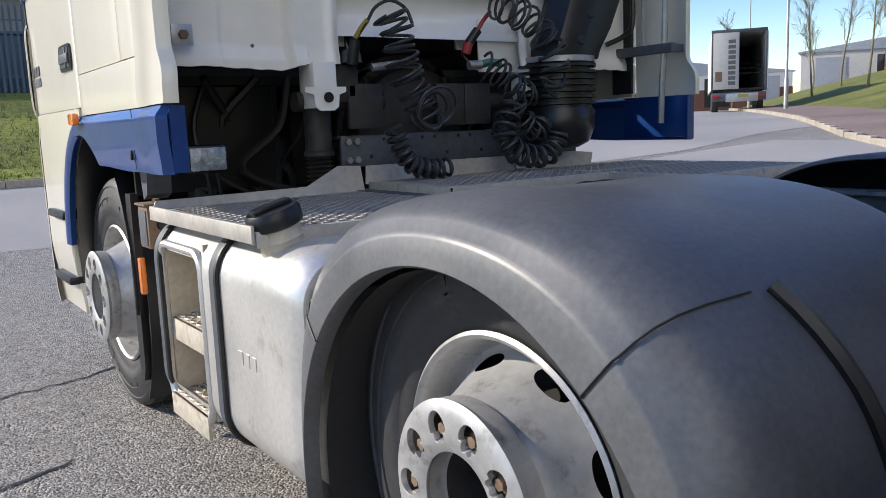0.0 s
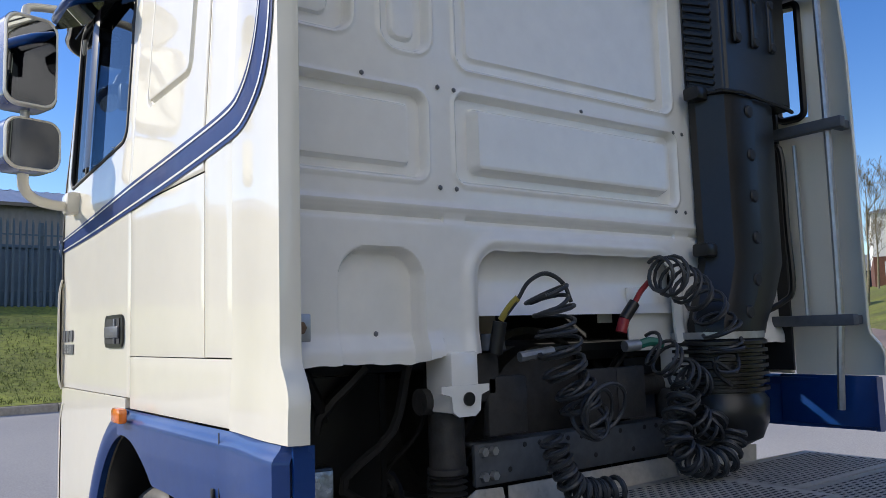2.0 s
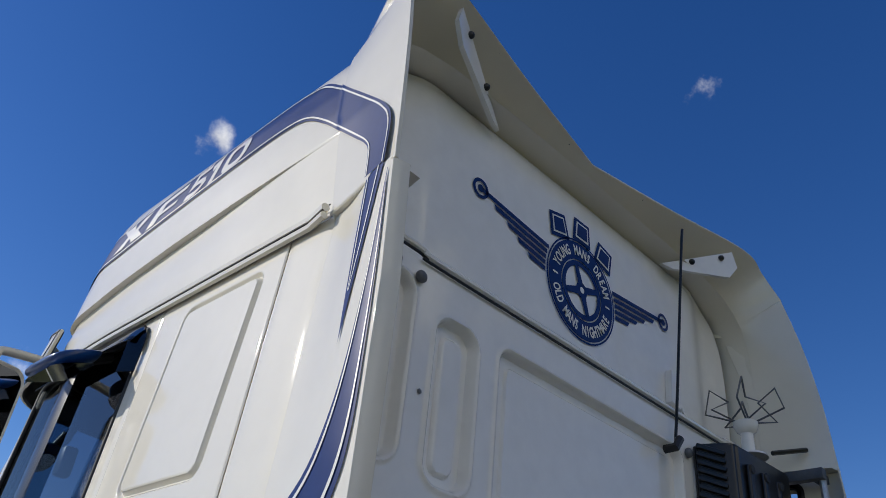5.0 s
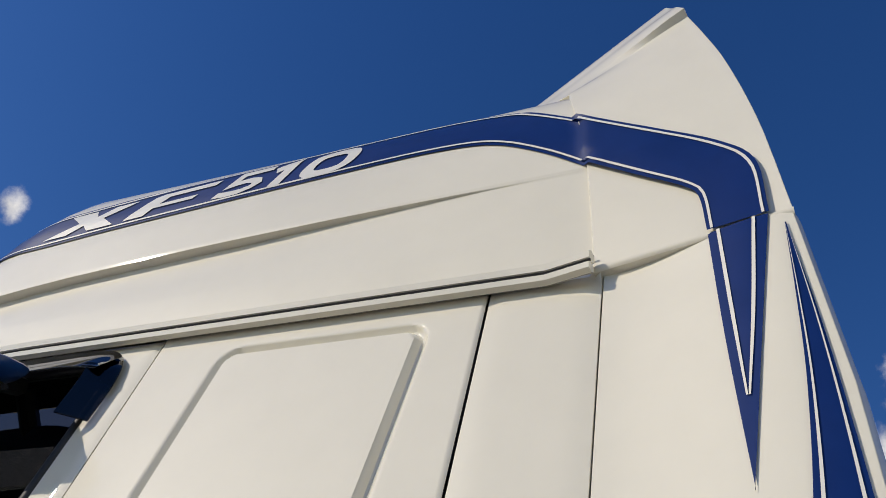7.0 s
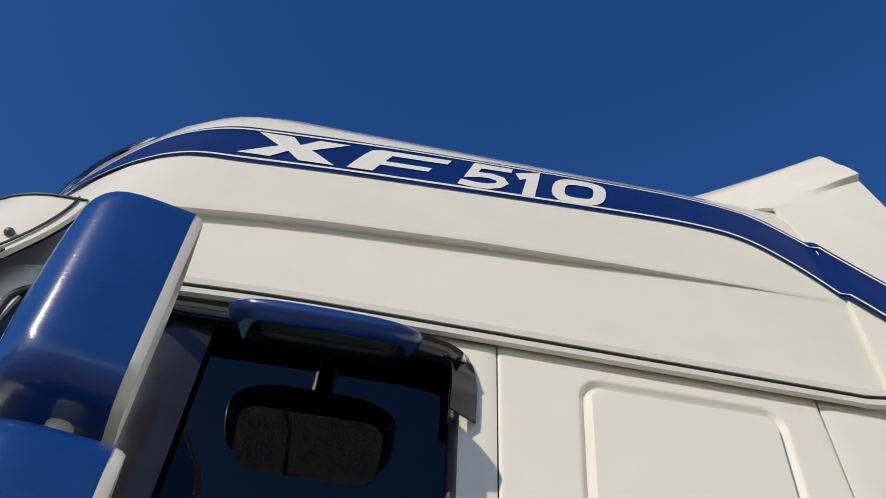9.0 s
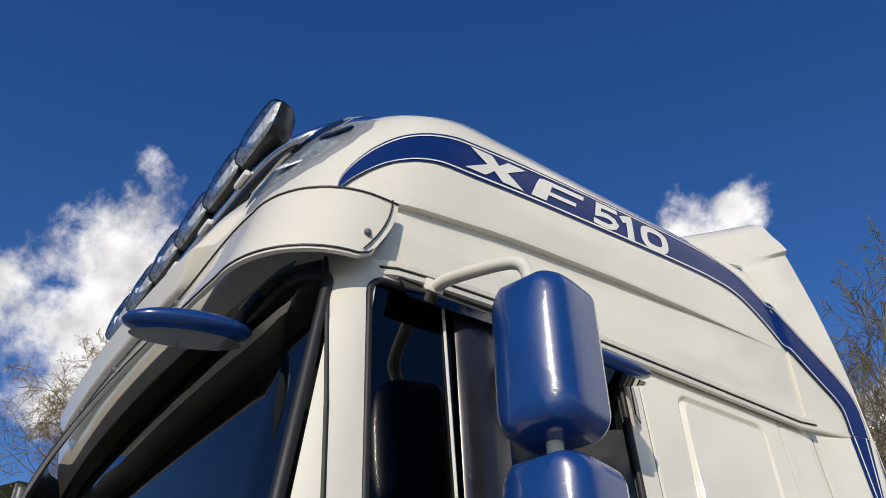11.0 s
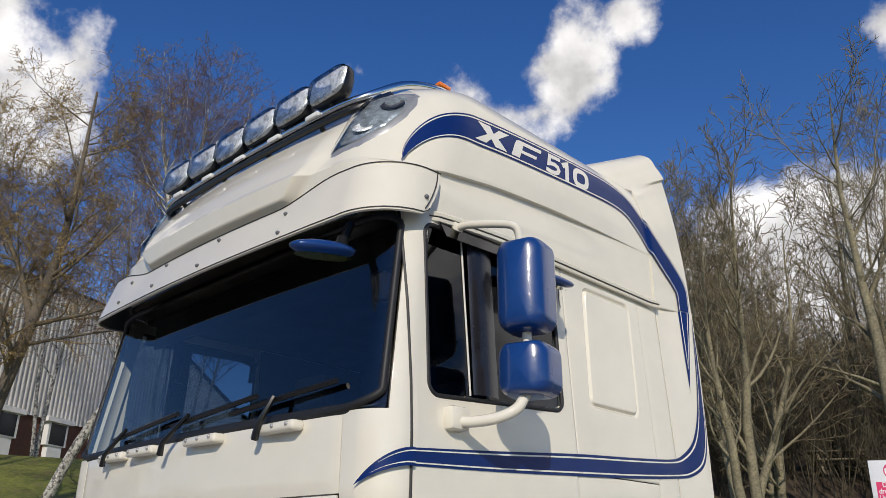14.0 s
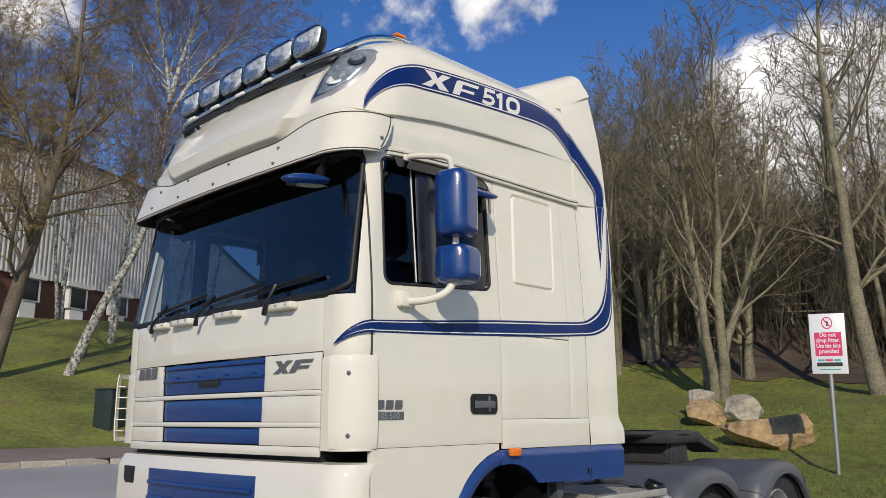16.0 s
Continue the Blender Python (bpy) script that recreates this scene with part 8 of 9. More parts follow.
def sheet(name, x0, x1, y0, y1, cell, inside, height, mat, label, off=0.0, category="ground", kind="structure"):
    """A ground sheet over the cells where inside(x, y) > 0, its border drawn onto the line."""
    nx, ny = int((x1 - x0) / cell), int((y1 - y0) / cell)
    dist = [[inside(x0 + i * cell, y0 + j * cell) for j in range(ny + 1)] for i in range(nx + 1)]
    index, verts, faces = {}, [], []

    def vert(i, j):
        if (i, j) not in index:
            x, y = x0 + i * cell, y0 + j * cell
            s = dist[i][j]
            if s < 0:
                e = 0.05
                gx, gy = (inside(x + e, y) - inside(x - e, y)) / (2 * e), (inside(x, y + e) - inside(x, y - e)) / (2 * e)
                x, y = x - gx * s, y - gy * s
            index[i, j] = len(verts)
            verts.append((x, y, height(x, y) + off))
        return index[i, j]
    for i in range(nx):
        for j in range(ny):
            if max(dist[i][j], dist[i + 1][j], dist[i][j + 1], dist[i + 1][j + 1]) > 0 and min(dist[i][j], dist[i + 1][j], dist[i][j + 1], dist[i + 1][j + 1]) > -1.5 * cell:
                faces.append((vert(i, j), vert(i + 1, j), vert(i + 1, j + 1), vert(i, j + 1)))
    me = bpy.data.meshes.new(name)
    me.from_pydata(verts, [], faces)
    bm = bmesh.new()
    bm.from_mesh(me)
    bpy.data.meshes.remove(me)
    return tagged(part(name, bm, mat, None), label, category, kind=kind)


def build_kerbs(line, name, label, height):
    kerb = tagged(new(name), label, "kerb", kind="structure")
    bm = bmesh.new()
    box(bm, -0.447, 0.447, -0.065, 0.065, -0.2, 0.125, 0.018, 2)
    me = bpy.data.meshes.new("kerb_stone")
    bm.to_mesh(me)
    bm.free()
    me.materials.append(M["kerb"])
    left = 0.0
    for (ax, ay), (bx, by) in zip(line, line[1:]):
        L = math.hypot(bx - ax, by - ay)
        t = left
        while t < L:
            x, y = ax + (bx - ax) * t / L, ay + (by - ay) * t / L
            if -12 < x < 45 and -12 < y < 40:
                ob = new("kerb_stone", me)
                ob.parent = kerb
                ob.matrix_world = Matrix.Translation((x, y, height(x, y))) @ pose(0, 0, 0, 0, 0, math.degrees(math.atan2(by - ay, bx - ax)))
            t += 0.9
        left = t - L


build_ground()
sheet("grass_bank", -34, 74, -74, 44, 0.8, lambda x, y: line_distance(KERB_A, x, y) - (2.4 if x - 0.45 * (y + 6) > 12 or y > -2 else 0.05), bank_a, "grass", "bright green mown grass bank", 0.01)
sheet("pavement", 8, 40, -9, 28, 0.5, lambda x, y: min(line_distance(KERB_A, x, y) - 0.05, 2.5 - line_distance(KERB_A, x, y)), bank_a, "paving", "reddish tarmac pavement beside the road", 0.004, "pavement")
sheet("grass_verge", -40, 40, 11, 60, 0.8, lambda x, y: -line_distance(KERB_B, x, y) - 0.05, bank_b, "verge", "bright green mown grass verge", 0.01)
sheet("road", -36, 40, 5, 40, 0.8, lambda x, y: min(line_distance(KERB_B, x, y) - 0.02, -line_distance(KERB_A, x, y) - 0.1, y - 6.4 - 0.1 * x + 0.3 * math.sin(x * 0.7)), ground_z, "road", "pale worn asphalt road with sun glare in its colour", 0.006, "road")
# the pale tone here stands in for glare of the low sun
sheet("road_east", 4.5, 14, -7, 7, 0.6, lambda x, y: min(-line_distance(KERB_A, x, y) - 0.1, x - 5.2 - 0.2 * math.sin(y * 0.9), 6.9 - 0.1 * 0 - y), ground_z, "road", "pale worn asphalt road with sun glare in its colour", 0.008, "road")
build_kerbs(KERB_A, "kerb_south_east", "pale concrete kerb stones", ground_z)
build_kerbs(KERB_B, "kerb_north", "grey concrete kerb stones", ground_z)


def build_cracks():
    """Long joints and cracks in the asphalt on the near side of the lorry."""
    rnd = random.Random(12)
    lines = [[(-3.2, 1.2), (-1.9, 1.35), (-1.0, 1.6), (0.4, 2.6)], [(-4.2, 0.4), (-2.4, 0.05), (-1.5, 0.35)], [(-6.0, 4.7), (-2.0, 4.9), (2.5, 5.4), (6.0, 5.9)], [(-1.5, 4.9), (-1.2, 6.8)]]
    for line in lines:
        bm = bmesh.new()
        P = smooth_path([(x, y, 0) for x, y in line], 14)
        rows = []
        for p in P:
            x, y = p.x + rnd.uniform(-0.02, 0.02), p.y + rnd.uniform(-0.03, 0.03)
            w = rnd.uniform(0.004, 0.014)
            z = ground_z(x, y) + 0.012 if math.hypot(x, y) > 5.5 else 0.004
            rows.append([bm.verts.new((x, y - w, z)), bm.verts.new((x, y + w, z))])
        for a, b in zip(rows, rows[1:]):
            bm.faces.new((a[0], b[0], b[1], a[1]))
        tagged(part("asphalt_crack", bm, "seal", None), "dark ragged crack across the asphalt", "crack", kind="structure")


build_cracks()


def build_gravel():
    """Loose chippings on the yard where the camera passes close to it."""
    rnd = random.Random(3)
    verts, faces = [], []
    for k in range(9000):
        x, y = -1.3 - abs(rnd.gauss(0, 0.9)), rnd.uniform(-1.2, 3.6)
        s, z = rnd.uniform(0.003, 0.0085), ground_z(x, y)
        b = len(verts)
        a = rnd.uniform(0, 6.28)
        for j in range(4):
            verts.append((x + s * math.cos(a + j * 1.571) * rnd.uniform(0.7, 1.2), y + s * math.sin(a + j * 1.571), z))
        verts.append((x, y, z + s * 0.9))
        faces += [(b + j, b + (j + 1) % 4, b + 4) for j in range(4)]
    me = bpy.data.meshes.new("chippings")
    me.from_pydata(verts, [], faces)
    bm = bmesh.new()
    bm.from_mesh(me)
    bpy.data.meshes.remove(me)
    tagged(part("chippings", bm, "road", None), "small loose grey stone chippings on the asphalt", "gravel", kind="stuff")


build_gravel()


# ---- bare trees ----
def grow(rnd, height, stems, trunk_r, spread, lean=(0, 0), levels=3, droop=0.0, twig=1.0, low=0.25, rise=0.09, jitter=0.05, reach=1.0, fine=0.005, spines=()):
    """Lists of wood (thick) and twig (thin) tapered tubes for one leafless tree."""
    thick, thin = [], []

    def side_limbs(pts, rs, length, level, start):
        segs = len(pts) - 1
        n = (int(17 * twig), int(9 * twig), int(6 * twig))[level]
        for k in range(n):
            t = (start + (0.98 - start) * (k + rnd.random()) / n) if level == 0 else 0.16 + 0.82 * (k + rnd.random()) / n
            i = min(int(t * segs), segs - 1)
            q = pts[i].lerp(pts[i + 1], t * segs - i)
            axis = (pts[i + 1] - pts[i]).normalized()
            side = axis.orthogonal().normalized()
            side.rotate(Matrix.Rotation(rnd.uniform(0, math.tau), 3, axis))
            ang = rnd.uniform(0.5, 0.95) * spread
            nd = axis * math.cos(ang) + side * math.sin(ang)
            nl = length * (0.33 * reach, 0.42, 0.42)[level] * (1.15 - 0.6 * t) * rnd.uniform(0.6, 1.3)
            limb(q, nd, nl, max(rs[i] * (0.44, 0.5, 0.55)[level] * rnd.uniform(0.7, 1.15), fine), level + 1)

    def limb(p, d, length, r, level):
        segs = (9, 6, 4, 2)[level]
        pts, rs = [p.copy()], [r]
        d = d.normalized()
        for i in range(segs):
            jit = Vector((rnd.gauss(0, 1), rnd.gauss(0, 1), rnd.gauss(0, 0.6))) * (jitter, 0.15, 0.22, 0.26)[level]
            d = (d + jit + Vector((0, 0, (rise, 0.11, 0.04, -droop)[level]))).normalized()
            p = p + d * (length / segs)
            pts.append(p.copy())
            rs.append(max(r * (1 - 0.94 * ((i + 1) / segs) ** 0.9), fine))
        (thick if level < 2 else thin).append((pts, rs, (7, 5, 3, 3)[level]))
        if level < levels:
            side_limbs(pts, rs, length, level, low)

    for line, r0, start in spines:
        pts = smooth_path(line, 3)
        rs = [max(r0 * (1 - 0.85 * k / (len(pts) - 1)), fine) for k in range(len(pts))]
        thick.append((pts, rs, 9))
        side_limbs(pts, rs, height, 0, start)
    for s in range(stems):
        a = math.tau * s / max(1, stems) + rnd.uniform(-0.5, 0.5)
        out = 0.0 if stems == 1 else rnd.uniform(0.04, 0.2)
        d = Vector((math.cos(a) * out + lean[0], math.sin(a) * out + lean[1], 1))
        limb(Vector((0.12 * math.cos(a) * (stems > 1), 0.12 * math.sin(a) * (stems > 1), -0.15)), d, height * rnd.uniform(0.85, 1.05), trunk_r * rnd.uniform(0.75, 1.0), 0)
    return thick, thin


def limbs_mesh(name, limbs):
    verts, faces = [], []
    for pts, rs, n in limbs:
        base, ref = len(verts), None
        for i, p in enumerate(pts):
            d = (pts[min(i + 1, len(pts) - 1)] - pts[max(i - 1, 0)]).normalized()
            ref = d.orthogonal().normalized() if ref is None else (ref - d * ref.dot(d)).normalized()
            q = d.cross(ref)
            for k in range(n):
                a = math.tau * k / n
                verts.append(tuple(p + rs[i] * (math.cos(a) * ref + math.sin(a) * q)))
        for i in range(len(pts) - 1):
            for k in range(n):
                faces.append((base + i * n + k, base + i * n + (k + 1) % n, base + (i + 1) * n + (k + 1) % n, base + (i + 1) * n + k))
    me = bpy.data.meshes.new(name)
    me.from_pydata(verts, [], faces)
    for p in me.polygons:
        p.use_smooth = True
    return me


def make_tree(label, seed, bark, twigs, at, buds=None, **how):
    rnd = random.Random(seed)
    thick, thin = grow(rnd, **how)
    tree = thing("tree", label, "tree", at=at)
    for name, limbs, mat in (("trunk", thick, bark), ("crown", thin, twigs)):
        me = limbs_mesh(name, limbs)
        me.materials.append(M[mat])
        ob = new(name, me)
        ob.parent = tree
    if buds:
        verts, faces = [], []
        for pts, rs, n in thin:
            for p in pts[1:]:
                for _ in range(buds):
                    if rnd.random() < 0.35:
                        continue
                    s = rnd.uniform(0.025, 0.06)
                    c = p + Vector((rnd.uniform(-0.08, 0.08), rnd.uniform(-0.08, 0.08), rnd.uniform(-0.1, 0.02)))
                    b = len(verts)
                    e = Vector((rnd.uniform(-1, 1), rnd.uniform(-1, 1), rnd.uniform(-1, 1))).normalized() * s
                    f = Vector((rnd.uniform(-1, 1), rnd.uniform(-1, 1), rnd.uniform(-1, 1))).normalized() * s
                    verts += [tuple(c - e), tuple(c + f * 0.5), tuple(c + e)]
                    faces.append((b, b + 1, b + 2))
        me = bpy.data.meshes.new("catkin_haze")
        me.from_pydata(verts, [], faces)
        me.materials.append(M["bud"])
        ob = new("catkin_haze", me)
        ob.parent = tree
    return tree


def tree_at(x, y, turn, size, height):
    return Matrix.Translation((x, y, height(x, y) - 0.05)) @ pose(0, 0, 0, 0, 0, turn) @ Matrix.Scale(size, 4)


def place_tree(src, x, y, turn, size, height=bank_a):
    src_scale = src.scale.copy()
    ob = copy_thing(src, Matrix.Translation((x, y, height(x, y) - 0.05)) @ pose(0, 0, 0, 0, 0, turn))
    ob.scale = (size, size, size)
    return ob


WOOD = "bare brown woodland tree with many upright stems"
wood = [make_tree(WOOD, 21, "bark", "twig", tree_at(4.85, -14.6, 0, 1.0, bank_a), height=9.2, stems=4, trunk_r=0.16, spread=0.95, twig=1.05, low=0.25, rise=0.12, jitter=0.08, fine=0.0068),
        make_tree(WOOD, 22, "bark", "twig", tree_at(8.3, -17.5, 0, 1.0, bank_a), height=10.2, stems=3, trunk_r=0.16, spread=1.0, twig=1.05, low=0.15, rise=0.12, jitter=0.09, reach=1.1, fine=0.0068),
        make_tree(WOOD, 23, "bark", "twig", tree_at(2.6, -21.5, 0, 1.0, bank_a), height=10.8, stems=3, trunk_r=0.14, spread=0.95, twig=1.05, low=0.2, rise=0.12, jitter=0.08, reach=1.1, fine=0.007),
        make_tree("large bare tree with a forked trunk", 24, "bark", "twig", tree_at(1.55, -15.8, 0, 1.0, bank_a), height=10.8, stems=1, trunk_r=0.28, spread=1.15, lean=(0.1, 0.02), low=0.2, twig=1.2, jitter=0.07, reach=1.2, fine=0.0068)]
for t in wood:
    t["group"] = "woodland trees"
rnd = random.Random(77)
spots = []
for count, az0, az1, near, far in ((16, 145.5, 157, 22.5, 44), (8, 157, 173, 27, 55)):
    tries, want = 0, len(spots) + count
    while len(spots) < want and tries < 3000:
        tries += 1
        az, r = radians(rnd.uniform(az0, az1)), rnd.uniform(near, far)
        x, y = -4.3 + r * math.sin(az), 4.5 + r * math.cos(az)
        if line_distance(KERB_A, x, y) < 5 or any((x - a) ** 2 + (y - b) ** 2 < 3.4 for a, b in spots) or (abs(x - 3.2) < 2.4 and -16.5 < y):
            continue
        spots.append((x, y))
for k, (x, y) in enumerate(spots):
    near = math.hypot(x + 4.3, y - 4.5)
    place_tree(wood[(k * 7) % 3 if k % 5 else 3], x, y, rnd.uniform(0, 360), rnd.uniform(0.85, 1.0) * (0.9 if near < 28 else 1.08 if near > 38 else 1.0))


def build_thicket():
    """Undergrowth and far stems at the back of the wood."""
    rnd = random.Random(5)
    limbs = []
    for k in range(4300):
        az, r = radians(rnd.uniform(143, 176)), rnd.uniform(26, 72)
        x, y = -4.3 + r * math.sin(az), 4.5 + r * math.cos(az)
        if line_distance(KERB_A, x, y) < 8:
            continue
        p = Vector((x, y, bank_a(x, y)))
        h = rnd.uniform(1.2, 4.2) if r < 42 else rnd.uniform(3, 8)
        for j in range(2 if r < 42 else 1):
            d = Vector((rnd.gauss(0, 0.22), rnd.gauss(0, 0.22), 1))
            pts = [p + d * h * t + Vector((rnd.gauss(0, 0.1), rnd.gauss(0, 0.1), 0)) * t for t in (0, 0.3, 0.65, 1)]
            r0 = rnd.uniform(0.01, 0.03) if r < 42 else rnd.uniform(0.03, 0.08)
            limbs.append((pts, [r0, r0 * 0.8, r0 * 0.5, r0 * 0.2], 3))
            for i in range(13):
                q = pts[1].lerp(pts[3], rnd.random())
                e = q + Vector((rnd.gauss(0, 0.5), rnd.gauss(0, 0.5), rnd.uniform(0.2, 0.9))) * h * 0.22
                limbs.append(([q, e], [r0 * 0.4, 0.005], 3))
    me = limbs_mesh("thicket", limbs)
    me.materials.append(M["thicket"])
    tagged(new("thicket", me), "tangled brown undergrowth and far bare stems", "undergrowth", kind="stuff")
    # leaf litter under the wood, the shade of the trees put into its dark tone
    sheet("woodland_floor", -12, 60, -74, -14, 0.75, lambda x, y: min(line_distance(KERB_A, x, y) - 11 - 2.6 * noise.noise(Vector((x * 0.3, y * 0.3, 0.5))) - 1.4 * noise.noise(Vector((x * 1.1, y * 1.1, 2.5))), 60 - x), bank_a, "soil", "brown leaf litter, darkened for the shade under the trees", 0.03)


build_thicket()
# trees on the east bank
ACROSS = Vector((-0.717, -0.697, 0))


def leaning(*line):
    """Bends of a stem, each as metres across the slope, metres up."""
    return [ACROSS * u + Vector((0.12 * (k % 2), 0, v)) for k, (u, v) in enumerate(line)]


make_tree("white-barked leaning birch with drooping reddish twigs", 31, "birch", "redtwig", tree_at(22.4, -5.65, 0, 1.0, bank_a), height=9.5, stems=0, trunk_r=0.2, spread=0.95, fine=0.006, droop=0.3, twig=1.35, reach=1.15,
          spines=[(leaning((0, -0.2), (1.0, 2.2), (1.9, 4.0), (2.4, 5.6), (2.6, 7.5), (2.75, 9.4)), 0.175, 0.45), (leaning((2.75, 9.2), (2.6, 10.6), (2.2, 12.2), (1.9, 14.2)), 0.085, 0.1),
                  (leaning((2.75, 9.3), (3.1, 10.8), (3.5, 12.4), (3.6, 14.5)), 0.1, 0.1), (leaning((2.7, 8.6), (3.6, 10.2), (4.7, 11.4), (5.9, 12.3)), 0.08, 0.15)])
make_tree("tall grey tree with ochre catkins", 32, "alder", "ochretwig", tree_at(22.2, -3.3, 0, 1.0, bank_a), buds=2, height=10.5, stems=0, trunk_r=0.27, spread=1.35, reach=1.3, twig=1.75, fine=0.0065, droop=0.1,
          spines=[(leaning((0, -0.2), (0.7, 2.8), (1.3, 5.7), (1.75, 8.1), (1.85, 10.5), (1.95, 13.6)), 0.25, 0.2), (leaning((1.3, 5.5), (0.6, 7.4), (-0.5, 9.2), (-1.2, 11.5)), 0.12, 0.15)])
birch = make_tree("slender white birch with drooping reddish twigs", 33, "birch", "redtwig", tree_at(27.0, -9.0, 0, 1.0, bank_a), height=13, stems=2, trunk_r=0.12, spread=0.95, reach=1.2, fine=0.006, droop=0.3, low=0.3, twig=1.3)
for x, y, a, s in ((31, -13.5, 80, 1.0), (29, -5.0, 200, 0.95), (36, -18, 30, 1.05), (34, -9.5, 140, 1.0)):
    place_tree(birch, x, y, a, s)
small = make_tree("young bare street tree", 41, "bark", "twig", tree_at(37.5, 17.0, 0, 1.0, bank_a), height=7.5, stems=1, trunk_r=0.09, spread=0.6, low=0.3)
for x, y, s in ((44, 23.5, 1.0), (50, 25, 1.2), (48, 20.5, 1.1), (58, 26, 1.2), (66, 36, 1.2), (47, 31, 0.9)):
    place_tree(small, x, y, x * 37 % 360, s)


def build_blades():
    """Tufts of grass on the nearer part of the banks."""
    rnd = random.Random(9)
    verts, faces = [], []
    for k in range(26000):
        if k % 3:
            x, y = rnd.uniform(-4, 9), -6.6 - abs(rnd.gauss(0, 4.5))
            h = bank_a
        else:
            x, y = rnd.uniform(-4, 6), 12.15 + abs(rnd.gauss(0, 3.5))
            h = bank_b
        if (line_distance(KERB_A, x, y) if h is bank_a else -line_distance(KERB_B, x, y)) < 0.1:
            continue
        z = h(x, y) + 0.005
        for j in range(2):
            a, s = rnd.uniform(0, 6.28), rnd.uniform(0.03, 0.075)
            b = len(verts)
            dx, dy = rnd.uniform(-0.04, 0.04), rnd.uniform(-0.04, 0.04)
            verts += [(x + dx - 0.009 * math.cos(a), y + dy - 0.009 * math.sin(a), z), (x + dx + 0.009 * math.cos(a), y + dy + 0.009 * math.sin(a), z), (x + dx + rnd.gauss(0, 0.02), y + dy + rnd.gauss(0, 0.02), z + s)]
            faces.append((b, b + 1, b + 2))
    me = bpy.data.meshes.new("grass_tufts")
    me.from_pydata(verts, [], faces)
    me.materials.append(M["blade"])
    tagged(new("grass_tufts", me), "short green grass tufts on the banks", "grass", kind="stuff")


build_blades()


# ---- rocks, sign, picnic table, cabinet ----
def build_rock(label, x, y, size, turn, seed, tone="stone"):
    bm = bmesh.new()
    bmesh.ops.create_icosphere(bm, subdivisions=5, radius=0.56)
    rnd = random.Random(seed)
    cuts = [(Vector((rnd.gauss(0, 1), rnd.gauss(0, 1), rnd.gauss(0, 0.8))).normalized(), rnd.uniform(0.30, 0.46)) for _ in range(14)]
    for v in bm.verts:
        p = v.co.copy()
        for d, c in cuts:
            if p.dot(d) > c:
                p -= d * (p.dot(d) - c) * 0.99
        q = Vector([math.copysign(min(abs(c) * 1.5, 0.42), c) for c in p])
        p = p.lerp(q, 0.15)
        p += p.normalized() * (0.04 * noise.noise(p * 2.1 + Vector((seed, 0, 0))) + 0.025 * noise.noise(p * 7 + Vector((0, seed, 0))) + 0.012 * noise.noise(p * 19))
        v.co = Vector((p.x * size[0], p.y * size[1], p.z * size[2] + size[2] * 0.33))
    tagged(part("boulder", bm, tone, None, sharp=35), label, "boulder", "boulders on the grass").matrix_world = Matrix.Translation((x, y, bank_a(x, y))) @ pose(0, 0, 0, 0, 0, turn)


build_rock("brown sandstone block lying before a paler boulder", 3.95, -12.05, (0.95, 0.75, 0.62), 20, 11)
build_rock("pale lichened boulder among the brown rocks", 3.3, -12.35, (0.95, 0.8, 0.66), -20, 3, "pale_stone")
build_rock("grey mossy boulder behind the brown block", 4.35, -12.6, (0.7, 0.6, 0.8), 60, 5, "pale_stone")
build_rock("long flat yellow sandstone boulder on the grass", 2.1, -10.9, (1.85, 0.95, 0.74), 12, 8)


